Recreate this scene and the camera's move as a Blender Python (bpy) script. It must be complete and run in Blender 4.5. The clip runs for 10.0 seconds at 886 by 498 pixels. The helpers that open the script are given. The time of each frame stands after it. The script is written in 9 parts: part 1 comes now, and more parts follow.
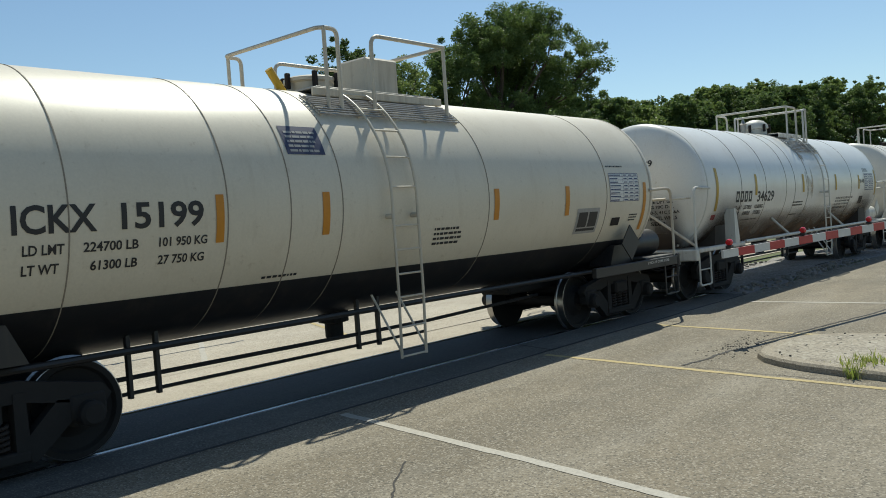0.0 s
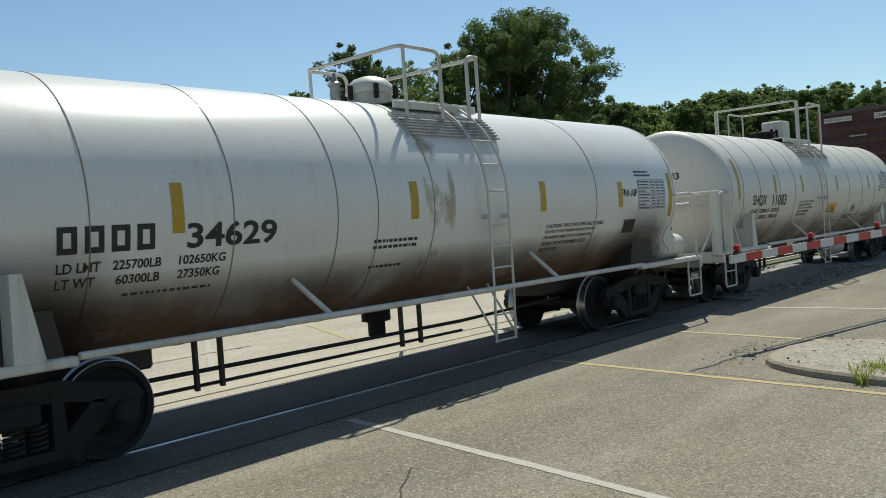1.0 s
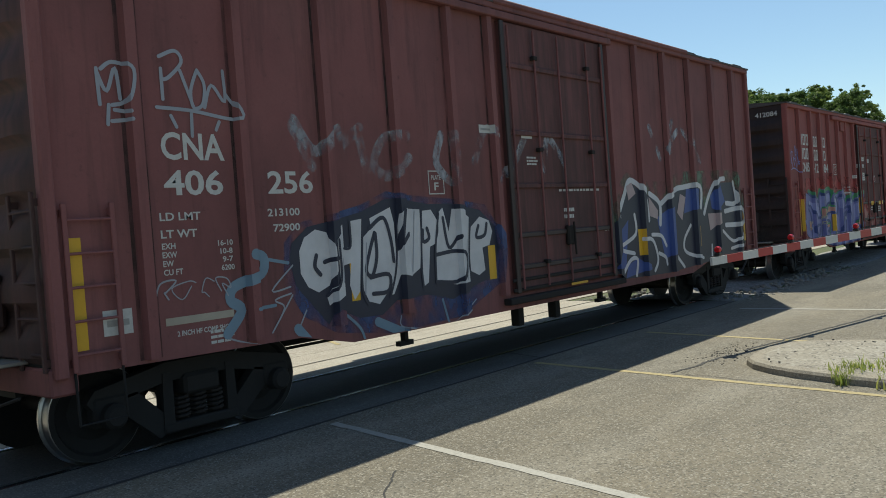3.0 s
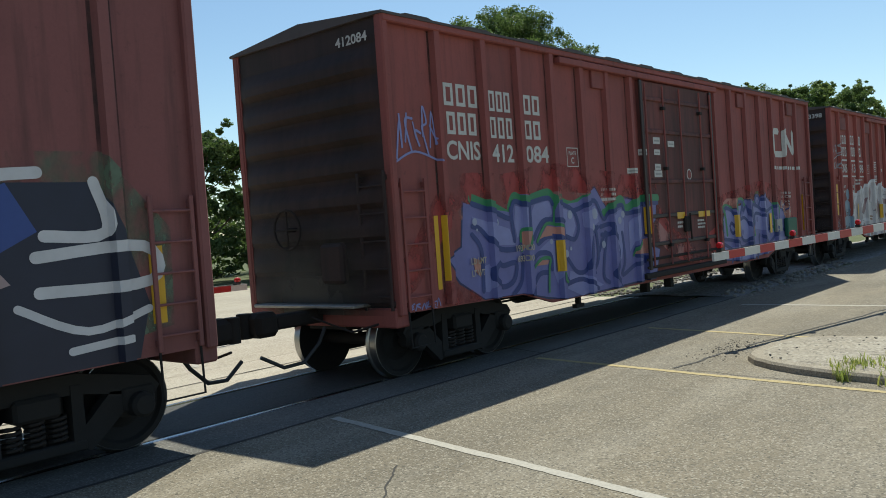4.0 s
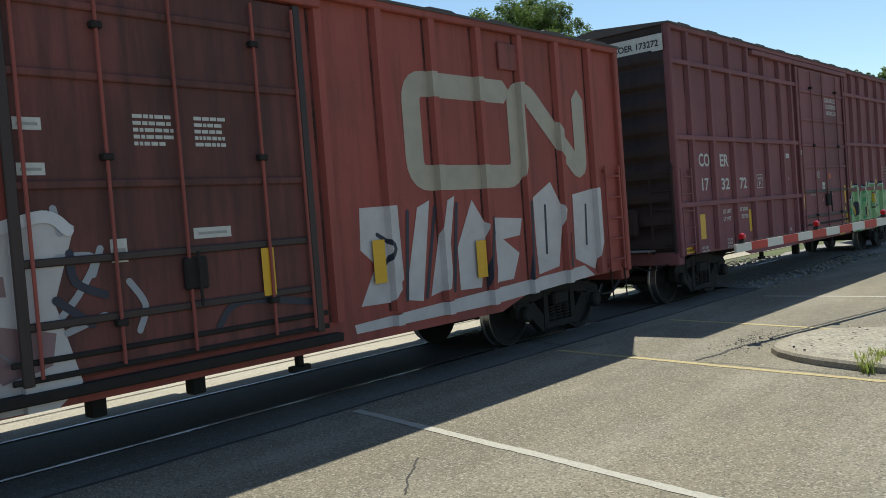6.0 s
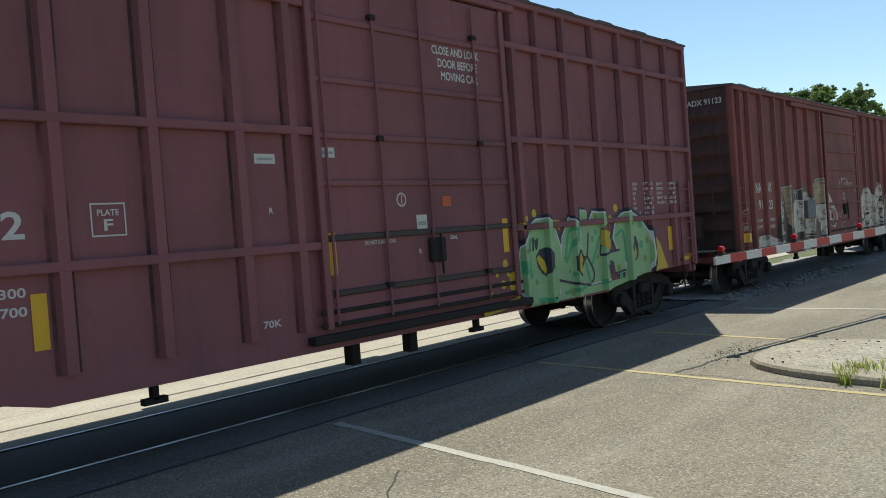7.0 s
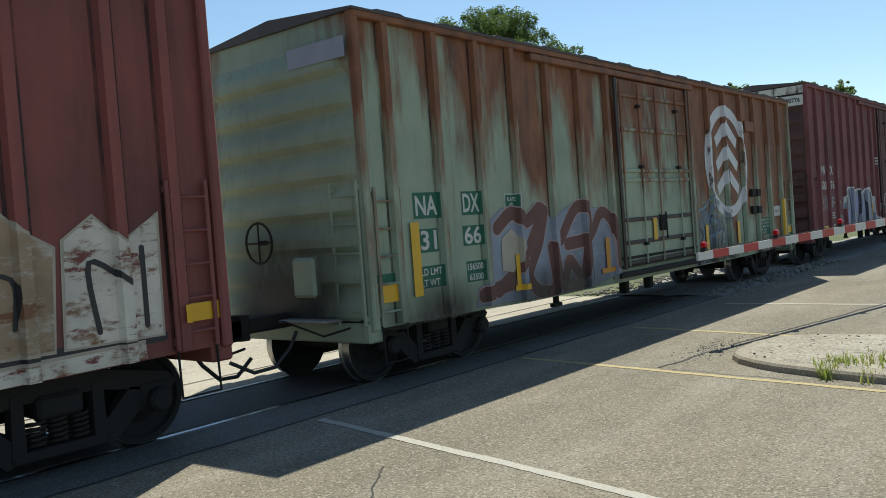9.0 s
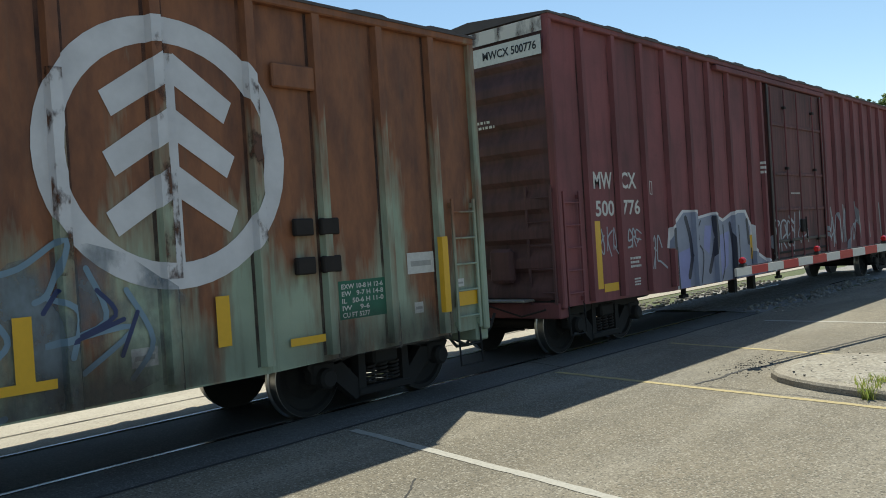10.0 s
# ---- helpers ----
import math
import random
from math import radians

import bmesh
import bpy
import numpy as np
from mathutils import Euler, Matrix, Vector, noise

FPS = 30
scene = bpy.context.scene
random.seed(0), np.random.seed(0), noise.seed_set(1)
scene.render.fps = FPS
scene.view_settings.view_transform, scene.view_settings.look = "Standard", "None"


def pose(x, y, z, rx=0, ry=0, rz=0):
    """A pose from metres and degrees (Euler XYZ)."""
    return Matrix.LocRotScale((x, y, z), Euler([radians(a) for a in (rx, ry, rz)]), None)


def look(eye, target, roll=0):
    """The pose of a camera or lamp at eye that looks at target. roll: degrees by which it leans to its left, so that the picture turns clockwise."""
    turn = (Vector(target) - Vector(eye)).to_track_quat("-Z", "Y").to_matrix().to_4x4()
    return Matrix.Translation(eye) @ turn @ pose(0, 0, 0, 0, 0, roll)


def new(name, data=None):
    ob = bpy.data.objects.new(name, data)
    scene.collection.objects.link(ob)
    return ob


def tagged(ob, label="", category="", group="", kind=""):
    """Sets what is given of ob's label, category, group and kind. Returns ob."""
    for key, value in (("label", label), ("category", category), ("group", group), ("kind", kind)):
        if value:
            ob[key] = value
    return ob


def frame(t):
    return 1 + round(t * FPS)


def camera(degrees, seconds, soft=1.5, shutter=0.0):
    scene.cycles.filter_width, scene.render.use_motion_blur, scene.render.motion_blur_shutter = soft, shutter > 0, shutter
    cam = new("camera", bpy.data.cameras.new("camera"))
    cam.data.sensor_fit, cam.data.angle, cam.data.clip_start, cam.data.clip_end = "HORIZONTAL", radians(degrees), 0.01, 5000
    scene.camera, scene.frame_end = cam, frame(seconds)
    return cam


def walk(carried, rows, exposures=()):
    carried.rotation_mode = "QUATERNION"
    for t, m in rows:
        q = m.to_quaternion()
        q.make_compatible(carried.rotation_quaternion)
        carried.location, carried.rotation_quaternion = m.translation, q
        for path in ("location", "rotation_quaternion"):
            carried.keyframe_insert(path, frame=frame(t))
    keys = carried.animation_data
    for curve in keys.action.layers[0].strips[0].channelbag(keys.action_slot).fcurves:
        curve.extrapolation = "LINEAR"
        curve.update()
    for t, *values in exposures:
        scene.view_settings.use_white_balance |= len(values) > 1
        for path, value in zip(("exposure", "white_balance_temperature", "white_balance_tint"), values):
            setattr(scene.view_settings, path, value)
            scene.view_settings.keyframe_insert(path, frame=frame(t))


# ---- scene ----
# ---- camera: a hand-held view from the roadside ----
SPEED = 14.302            # metres per second at which the train rolls by
EYE = (0.0, -8.248, 1.896)
TURNS = (               # seconds, yaw, pitch, roll
    (0.0, -48.88, -1.78, 4.00),
    (0.5, -48.79, -1.89, 3.97),
    (1.0, -48.42, -1.37, 4.03),
    (1.5, -49.40, -1.66, 3.89),
    (2.0, -49.08, -1.36, 4.06),
    (2.5, -48.01, -1.28, 4.10),
    (3.0, -49.59, -1.26, 4.19),
    (4.5, -49.09, -1.79, 3.98),
    (5.0, -48.34, -2.03, 4.13),
    (5.5, -48.00, -2.15, 4.41),
    (7.0, -49.38, -1.26, 4.24),
    (7.5, -50.47, -1.31, 4.13),
    (8.0, -49.81, -1.36, 4.07),
    (8.5, -50.80, -1.56, 4.36),
    (9.0, -50.46, -1.62, 4.24),
    (9.5, -49.19, -1.14, 3.91),
    (10.0, -48.06, -0.61, 3.62),
)
cam = camera(56.05, 10.0, 0.95)
EXPOSURES = ((0.0, 0.06, 6450, 0), (2.0, 0.06, 6450, 0), (3.5, 0.2, 6450, 0), (5.0, 0.32, 6450, 0), (10.0, 0.34, 6450, 0))   # seconds, stops, kelvin, tint
walk(cam, [(t, pose(*EYE, 90 + p, r, y)) for t, y, p, r in TURNS], EXPOSURES)

# ---- daylight ----
SUN_FROM = Vector((0.61, 0.33, 1.0)).normalized()
SUN_UP = math.asin(SUN_FROM.z)
SUN_AZ = math.atan2(SUN_FROM.x, SUN_FROM.y)
world = bpy.data.worlds.new("sky")
scene.world = world
world.use_nodes = True
wn = world.node_tree
sky = wn.nodes.new("ShaderNodeTexSky")
sky.sky_type = "NISHITA"
sky.sun_disc = False
sky.sun_elevation, sky.sun_rotation = SUN_UP, SUN_AZ
sky.air_density, sky.dust_density, sky.ozone_density = 1.0, 0.2, 2.4
wn.nodes["Background"].inputs["Strength"].default_value = 0.10
wn.links.new(sky.outputs["Color"], wn.nodes["Background"].inputs["Color"])
sun = new("sun", bpy.data.lights.new("sun", "SUN"))
sun.data.energy, sun.data.angle, sun.data.color = 4.6, radians(0.53), (1.0, 0.94, 0.85)
sun.matrix_world = look(SUN_FROM * 60, (0, 0, 0))

# ---- materials ----


def shader(name):
    m = bpy.data.materials.new(name)
    m.use_nodes = True
    nt = m.node_tree
    return m, nt, nt.nodes["Principled BSDF"]


def noise_node(nt, vec, scale, detail=4.0, rough=0.55, stretch=None):
    if stretch:
        mp = nt.nodes.new("ShaderNodeMapping")
        mp.inputs["Scale"].default_value = stretch
        nt.links.new(vec, mp.inputs["Vector"])
        vec = mp.outputs["Vector"]
    n = nt.nodes.new("ShaderNodeTexNoise")
    n.inputs["Scale"].default_value, n.inputs["Detail"].default_value = scale, detail
    n.inputs["Roughness"].default_value = rough
    nt.links.new(vec, n.inputs["Vector"])
    return n.outputs["Fac"]


def ramp(nt, fac, lo, hi):
    r = nt.nodes.new("ShaderNodeMapRange")
    r.inputs["From Min"].default_value, r.inputs["From Max"].default_value = lo, hi
    nt.links.new(fac, r.inputs["Value"])
    return r.outputs["Result"]


def times(nt, a, b):
    m = nt.nodes.new("ShaderNodeMath")
    m.operation = "MULTIPLY"
    nt.links.new(a, m.inputs[0])
    if isinstance(b, float):
        m.inputs[1].default_value = b
    else:
        nt.links.new(b, m.inputs[1])
    return m.outputs[0]


def mixed(nt, fac, a, b):
    m = nt.nodes.new("ShaderNodeMix")
    m.data_type = "RGBA"
    if isinstance(fac, float):
        m.inputs[0].default_value = fac
    else:
        nt.links.new(fac, m.inputs[0])
    for sock, v in ((m.inputs[6], a), (m.inputs[7], b)):
        if isinstance(v, tuple):
            sock.default_value = (*v, 1)
        else:
            nt.links.new(v, sock)
    return m.outputs[2]


def bump(nt, bsdf, fac, strength, dist=0.01):
    b = nt.nodes.new("ShaderNodeBump")
    b.inputs["Strength"].default_value, b.inputs["Distance"].default_value = strength, dist
    nt.links.new(fac, b.inputs["Height"])
    nt.links.new(b.outputs["Normal"], bsdf.inputs["Normal"])


def paint(name, base, worn, dirt, rough=0.5, metal=0.0, wear=(0.5, 0.75), streak=(0.5, 0.8), streak_amount=0.6, seed=0.0, grain=40.0, relief=0.15, broad=0.0):
    """Weathered paint: patches of a faded tone, dirt that runs down in streaks, fine grain."""
    m, nt, b = shader(name)
    tc = nt.nodes.new("ShaderNodeTexCoord")
    mp = nt.nodes.new("ShaderNodeMapping")
    mp.inputs["Location"].default_value = (seed * 7.3, seed * 3.1, seed * 5.7)
    nt.links.new(tc.outputs["Object"], mp.inputs["Vector"])
    v = mp.outputs["Vector"]
    c = mixed(nt, ramp(nt, noise_node(nt, v, 0.9, 6), *wear), base, worn)
    if broad:
        c = mixed(nt, times(nt, ramp(nt, noise_node(nt, v, 1.0, 5, 0.6, (0.55, 0.55, 0.38)), 0.42, 0.68), broad), c, dirt)
    run = noise_node(nt, v, 1.0, 6, 0.65, (7.0, 7.0, 0.55))
    c = mixed(nt, times(nt, ramp(nt, run, *streak), streak_amount), c, dirt)
    spots = ramp(nt, noise_node(nt, v, 9.0, 5, 0.7), 0.62, 0.75)
    c = mixed(nt, times(nt, spots, 0.45), c, dirt)
    fine = noise_node(nt, v, grain, 3)
    c = mixed(nt, times(nt, ramp(nt, fine, 0.3, 0.8), 0.16), c, tuple(x * 0.45 for x in base))
    nt.links.new(c, b.inputs["Base Color"])
    b.inputs["Roughness"].default_value, b.inputs["Metallic"].default_value = rough, metal
    bump(nt, b, noise_node(nt, v, 3.0, 5), relief, 0.02)
    return m


def ground_mat(name, base, second, dark, light, rough=0.9, grain=72.0, relief=0.5, blotch=0.35, along=None):
    """Paving or earth: broad blotches, stains, and single stones of its aggregate."""
    m, nt, b = shader(name)
    tc = nt.nodes.new("ShaderNodeTexCoord")
    v = tc.outputs["Object"]
    c = mixed(nt, ramp(nt, noise_node(nt, v, blotch, 5, 0.6, along), 0.35, 0.65), base, second)
    c = mixed(nt, times(nt, ramp(nt, noise_node(nt, v, 2.2, 6, 0.7), 0.5, 0.8), 0.45), c, dark)
    vo = nt.nodes.new("ShaderNodeTexVoronoi")
    vo.inputs["Scale"].default_value = grain
    nt.links.new(v, vo.inputs["Vector"])
    sep = nt.nodes.new("ShaderNodeSeparateColor")
    nt.links.new(vo.outputs["Color"], sep.inputs["Color"])
    c = mixed(nt, times(nt, ramp(nt, noise_node(nt, v, 1.0, 4, 0.6, (0.25, 1.1, 1.0)), 0.48, 0.66), 0.30), c, light)
    c = mixed(nt, times(nt, ramp(nt, sep.outputs[0], 0.70, 0.95), 0.7), c, light)
    c = mixed(nt, times(nt, ramp(nt, sep.outputs[1], 0.70, 0.95), 0.7), c, dark)
    c = mixed(nt, times(nt, ramp(nt, noise_node(nt, v, 28.0, 4, 0.7), 0.5, 0.75), 0.4), c, dark)
    nt.links.new(c, b.inputs["Base Color"])
    b.inputs["Roughness"].default_value = rough
    b.inputs["Specular IOR Level"].default_value = 0.3
    bump(nt, b, vo.outputs["Distance"], relief, 0.006)
    return m


def plain(name, base, rough=0.6, metal=0.0, vary=0.25, scale=14.0, random_tone=0.0, glow=None):
    m, nt, b = shader(name)
    tc = nt.nodes.new("ShaderNodeTexCoord")
    f = ramp(nt, noise_node(nt, tc.outputs["Object"], scale, 5, 0.65), 0.3, 0.75)
    c = mixed(nt, times(nt, f, vary), base, tuple(x * 0.4 for x in base))
    if random_tone:
        oi = nt.nodes.new("ShaderNodeObjectInfo")
        c = mixed(nt, times(nt, oi.outputs["Random"], random_tone), c, tuple(x * 0.5 for x in base))
    nt.links.new(c, b.inputs["Base Color"])
    b.inputs["Roughness"].default_value, b.inputs["Metallic"].default_value = rough, metal
    if glow:
        b.inputs["Emission Color"].default_value = (*glow[:3], 1)
        b.inputs["Emission Strength"].default_value = glow[3]
    return m


def leaf_mat(name, a, b_, c_):
    m, nt, b = shader(name)
    g = nt.nodes.new("ShaderNodeNewGeometry")
    c = mixed(nt, g.outputs["Random Per Island"], a, b_)
    tc = nt.nodes.new("ShaderNodeTexCoord")
    c = mixed(nt, ramp(nt, noise_node(nt, tc.outputs["Object"], 0.6, 3), 0.45, 0.65), c, c_)
    nt.links.new(c, b.inputs["Base Color"])
    b.inputs["Roughness"].default_value = 0.55
    tr = nt.nodes.new("ShaderNodeBsdfTranslucent")
    nt.links.new(c, tr.inputs["Color"])
    mx = nt.nodes.new("ShaderNodeMixShader")
    mx.inputs[0].default_value = 0.45
    nt.links.new(b.outputs[0], mx.inputs[1])
    nt.links.new(tr.outputs[0], mx.inputs[2])
    nt.links.new(mx.outputs[0], nt.nodes["Material Output"].inputs["Surface"])
    return m


ASPHALT = ground_mat("worn_asphalt", (0.242, 0.204, 0.146), (0.172, 0.147, 0.108), (0.066, 0.061, 0.052), (0.42, 0.38, 0.31), blotch=0.5, along=(0.5, 1.4, 1.0))
ASPHALT_PALE = ground_mat("pale_asphalt", (0.43, 0.38, 0.30), (0.36, 0.315, 0.25), (0.22, 0.19, 0.15), (0.54, 0.49, 0.41), grain=45.0)
# darker paving tone, laid only between the rails
TRACK_DARK = ground_mat("dark_track_paving", (0.075, 0.073, 0.070), (0.055, 0.053, 0.052), (0.03, 0.03, 0.03), (0.12, 0.115, 0.105), rough=0.7, relief=0.3)
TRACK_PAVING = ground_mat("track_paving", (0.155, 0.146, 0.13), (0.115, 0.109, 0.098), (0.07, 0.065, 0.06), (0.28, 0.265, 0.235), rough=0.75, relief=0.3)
CONCRETE = ground_mat("old_concrete", (0.46, 0.41, 0.33), (0.38, 0.33, 0.26), (0.20, 0.17, 0.14), (0.6, 0.55, 0.46), grain=90.0, relief=0.3)
SANDY = ground_mat("sandy_concrete", (0.36, 0.32, 0.25), (0.29, 0.255, 0.20), (0.13, 0.11, 0.09), (0.48, 0.44, 0.37), grain=35.0, blotch=1.5)
KERB = ground_mat("worn_kerb_concrete", (0.36, 0.31, 0.235), (0.29, 0.25, 0.19), (0.15, 0.125, 0.10), (0.48, 0.43, 0.35), grain=90.0, relief=0.3)
BALLAST = ground_mat("ballast_stone", (0.30, 0.28, 0.26), (0.22, 0.2, 0.19), (0.1, 0.09, 0.08), (0.45, 0.43, 0.4), grain=22.0, relief=1.0)
EARTH = ground_mat("grassy_earth", (0.07, 0.10, 0.03), (0.11, 0.12, 0.05), (0.05, 0.05, 0.025), (0.16, 0.17, 0.07), grain=30.0)
STONE = plain("loose_stone", (0.30, 0.27, 0.23), 0.9, vary=0.5, random_tone=0.6)
TAR = plain("tar_and_grit", (0.045, 0.04, 0.036), 0.85, vary=0.4)
LINE_WHITE = plain("worn_white_line", (0.47, 0.435, 0.37), 0.8, vary=0.6, scale=30.0)
LINE_YELLOW = plain("worn_yellow_line", (0.50, 0.39, 0.18), 0.8, vary=0.7, scale=26.0)
RAIL = plain("polished_rail", (0.42, 0.44, 0.47), 0.24, 1.0, vary=0.3, scale=6.0)
RAIL_SIDE = plain("rusty_rail_side", (0.10, 0.065, 0.045), 0.8, 0.2)
IRON = plain("grimy_cast_iron", (0.019, 0.0175, 0.0165), 0.85, 0.1, vary=0.5, scale=5.0)
IRON_RUST = plain("rusty_iron", (0.026, 0.020, 0.017), 0.85, 0.1, vary=0.6, scale=6.0)
TREAD = plain("worn_wheel_tread", (0.42, 0.41, 0.40), 0.32, 1.0, vary=0.3)
BLACK = paint("black_tank_paint", (0.017, 0.017, 0.019), (0.028, 0.026, 0.026), (0.07, 0.058, 0.046), 0.42, streak_amount=0.5)
TANK_CREAM = paint("cream_tank_paint", (0.665, 0.60, 0.48), (0.61, 0.54, 0.42), (0.36, 0.275, 0.175), 0.42, streak=(0.55, 0.85), streak_amount=0.30, relief=0.04)
TANK_WHITE = paint("white_tank_paint", (0.76, 0.74, 0.69), (0.70, 0.67, 0.60), (0.44, 0.33, 0.20), 0.30, streak=(0.56, 0.85), streak_amount=0.34, seed=1.0, relief=0.04)
TANK_IVORY = paint("ivory_tank_paint", (0.70, 0.665, 0.59), (0.65, 0.605, 0.52), (0.43, 0.335, 0.225), 0.42, streak=(0.58, 0.85), streak_amount=0.26, seed=2.0, relief=0.04)
WHITE_STEEL = paint("white_painted_steel", (0.62, 0.60, 0.54), (0.52, 0.49, 0.42), (0.20, 0.13, 0.08), 0.5, streak=(0.5, 0.75), streak_amount=0.55, seed=31.0, relief=0.03)
CREAM_STEEL = paint("cream_painted_steel", (0.58, 0.52, 0.42), (0.48, 0.42, 0.33), (0.18, 0.12, 0.075), 0.5, streak=(0.5, 0.75), streak_amount=0.55, seed=33.0, relief=0.03)
BLACK_STEEL = plain("black_painted_steel", (0.022, 0.021, 0.021), 0.5, vary=0.4, scale=5.0)
SEAM = plain("grimy_seam", (0.27, 0.23, 0.18), 0.8)
SOOT = plain("oily_soot", (0.07, 0.055, 0.042), 0.7, vary=0.6, scale=4.0)
GRATING = plain("galvanised_grating", (0.38, 0.36, 0.33), 0.5, 0.6, vary=0.4)
INK = plain("black_lettering", (0.02, 0.02, 0.022), 0.55, vary=0.2)
BLUE_INK = plain("blue_black_ink", (0.03, 0.04, 0.13), 0.55, vary=0.2)
PANEL = plain("white_panel_film", (0.72, 0.71, 0.68), 0.45, vary=0.12)
CHALK = plain("white_lettering", (0.62, 0.60, 0.56), 0.6, vary=0.35, scale=18.0)
REFLECTOR = plain("yellow_reflector", (0.72, 0.40, 0.015), 0.4, vary=0.15)
REFLECTOR_DIM = plain("ochre_reflector", (0.50, 0.31, 0.02), 0.45, vary=0.25)
ORANGE = plain("orange_reflector", (0.55, 0.22, 0.012), 0.45, vary=0.2)
RED = plain("red_sheeting", (0.40, 0.016, 0.02), 0.4, vary=0.15)
WHITE = plain("white_sheeting", (0.60, 0.59, 0.57), 0.4, vary=0.2)
LAMP_RED = plain("red_lamp_lens", (0.5, 0.015, 0.02), 0.15, vary=0.1)
BLUE_PLATE = plain("dark_blue_placard", (0.045, 0.05, 0.10), 0.5)
GREEN_PLATE = plain("green_stencil_ground", (0.02, 0.13, 0.075), 0.6, vary=0.4)
GREY_PLATE = plain("grey_data_plate", (0.36, 0.35, 0.33), 0.5, vary=0.4)
OX = lambda n, b, w, dd, s, **k: paint(n, b, w, dd, 0.78, seed=s, **{"streak_amount": 0.62, "broad": 0.42, **k})
OXIDE = {
    "plum": OX("plum_boxcar_paint", (0.245, 0.088, 0.083), (0.265, 0.104, 0.096), (0.05, 0.028, 0.026), 3.0),
    "red": OX("red_boxcar_paint", (0.325, 0.089, 0.077), (0.26, 0.080, 0.070), (0.070, 0.036, 0.032), 4.0),
    "brick": OX("brick_boxcar_paint", (0.345, 0.084, 0.066), (0.29, 0.080, 0.066), (0.085, 0.035, 0.03), 5.0),
    "wine": OX("wine_boxcar_paint", (0.25, 0.092, 0.100), (0.205, 0.078, 0.088), (0.09, 0.039, 0.042), 6.0, streak_amount=0.3),
    "maroon": OX("maroon_boxcar_paint", (0.27, 0.078, 0.067), (0.195, 0.062, 0.055), (0.066, 0.033, 0.029), 7.0, broad=0.65),
    "rose": OX("rose_boxcar_paint", (0.235, 0.074, 0.077), (0.17, 0.058, 0.060), (0.060, 0.030, 0.030), 8.0, broad=0.65),
}
DOOR_GREASE = paint("greasy_door_steel", (0.045, 0.028, 0.025), (0.07, 0.036, 0.030), (0.018, 0.014, 0.013), 0.6, seed=41.0, streak_amount=0.7)
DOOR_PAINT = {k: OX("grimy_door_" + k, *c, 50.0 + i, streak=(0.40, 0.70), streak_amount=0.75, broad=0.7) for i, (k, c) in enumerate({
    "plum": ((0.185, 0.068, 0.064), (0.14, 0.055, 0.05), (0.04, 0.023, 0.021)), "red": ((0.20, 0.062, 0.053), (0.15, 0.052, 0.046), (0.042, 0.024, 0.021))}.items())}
# End paints: shade of the sun-averted ends put into darker colours, plus dirt streaks
END_SHADE_GRIME = {k: OX("grimy_" + k, *c, 20.0 + i, streak=(0.42, 0.7), streak_amount=0.7) for i, (k, c) in enumerate({
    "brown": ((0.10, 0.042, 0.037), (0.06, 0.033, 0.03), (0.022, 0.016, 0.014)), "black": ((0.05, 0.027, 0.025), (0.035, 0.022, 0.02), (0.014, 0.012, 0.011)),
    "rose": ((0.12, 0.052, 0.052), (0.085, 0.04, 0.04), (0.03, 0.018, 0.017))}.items())}


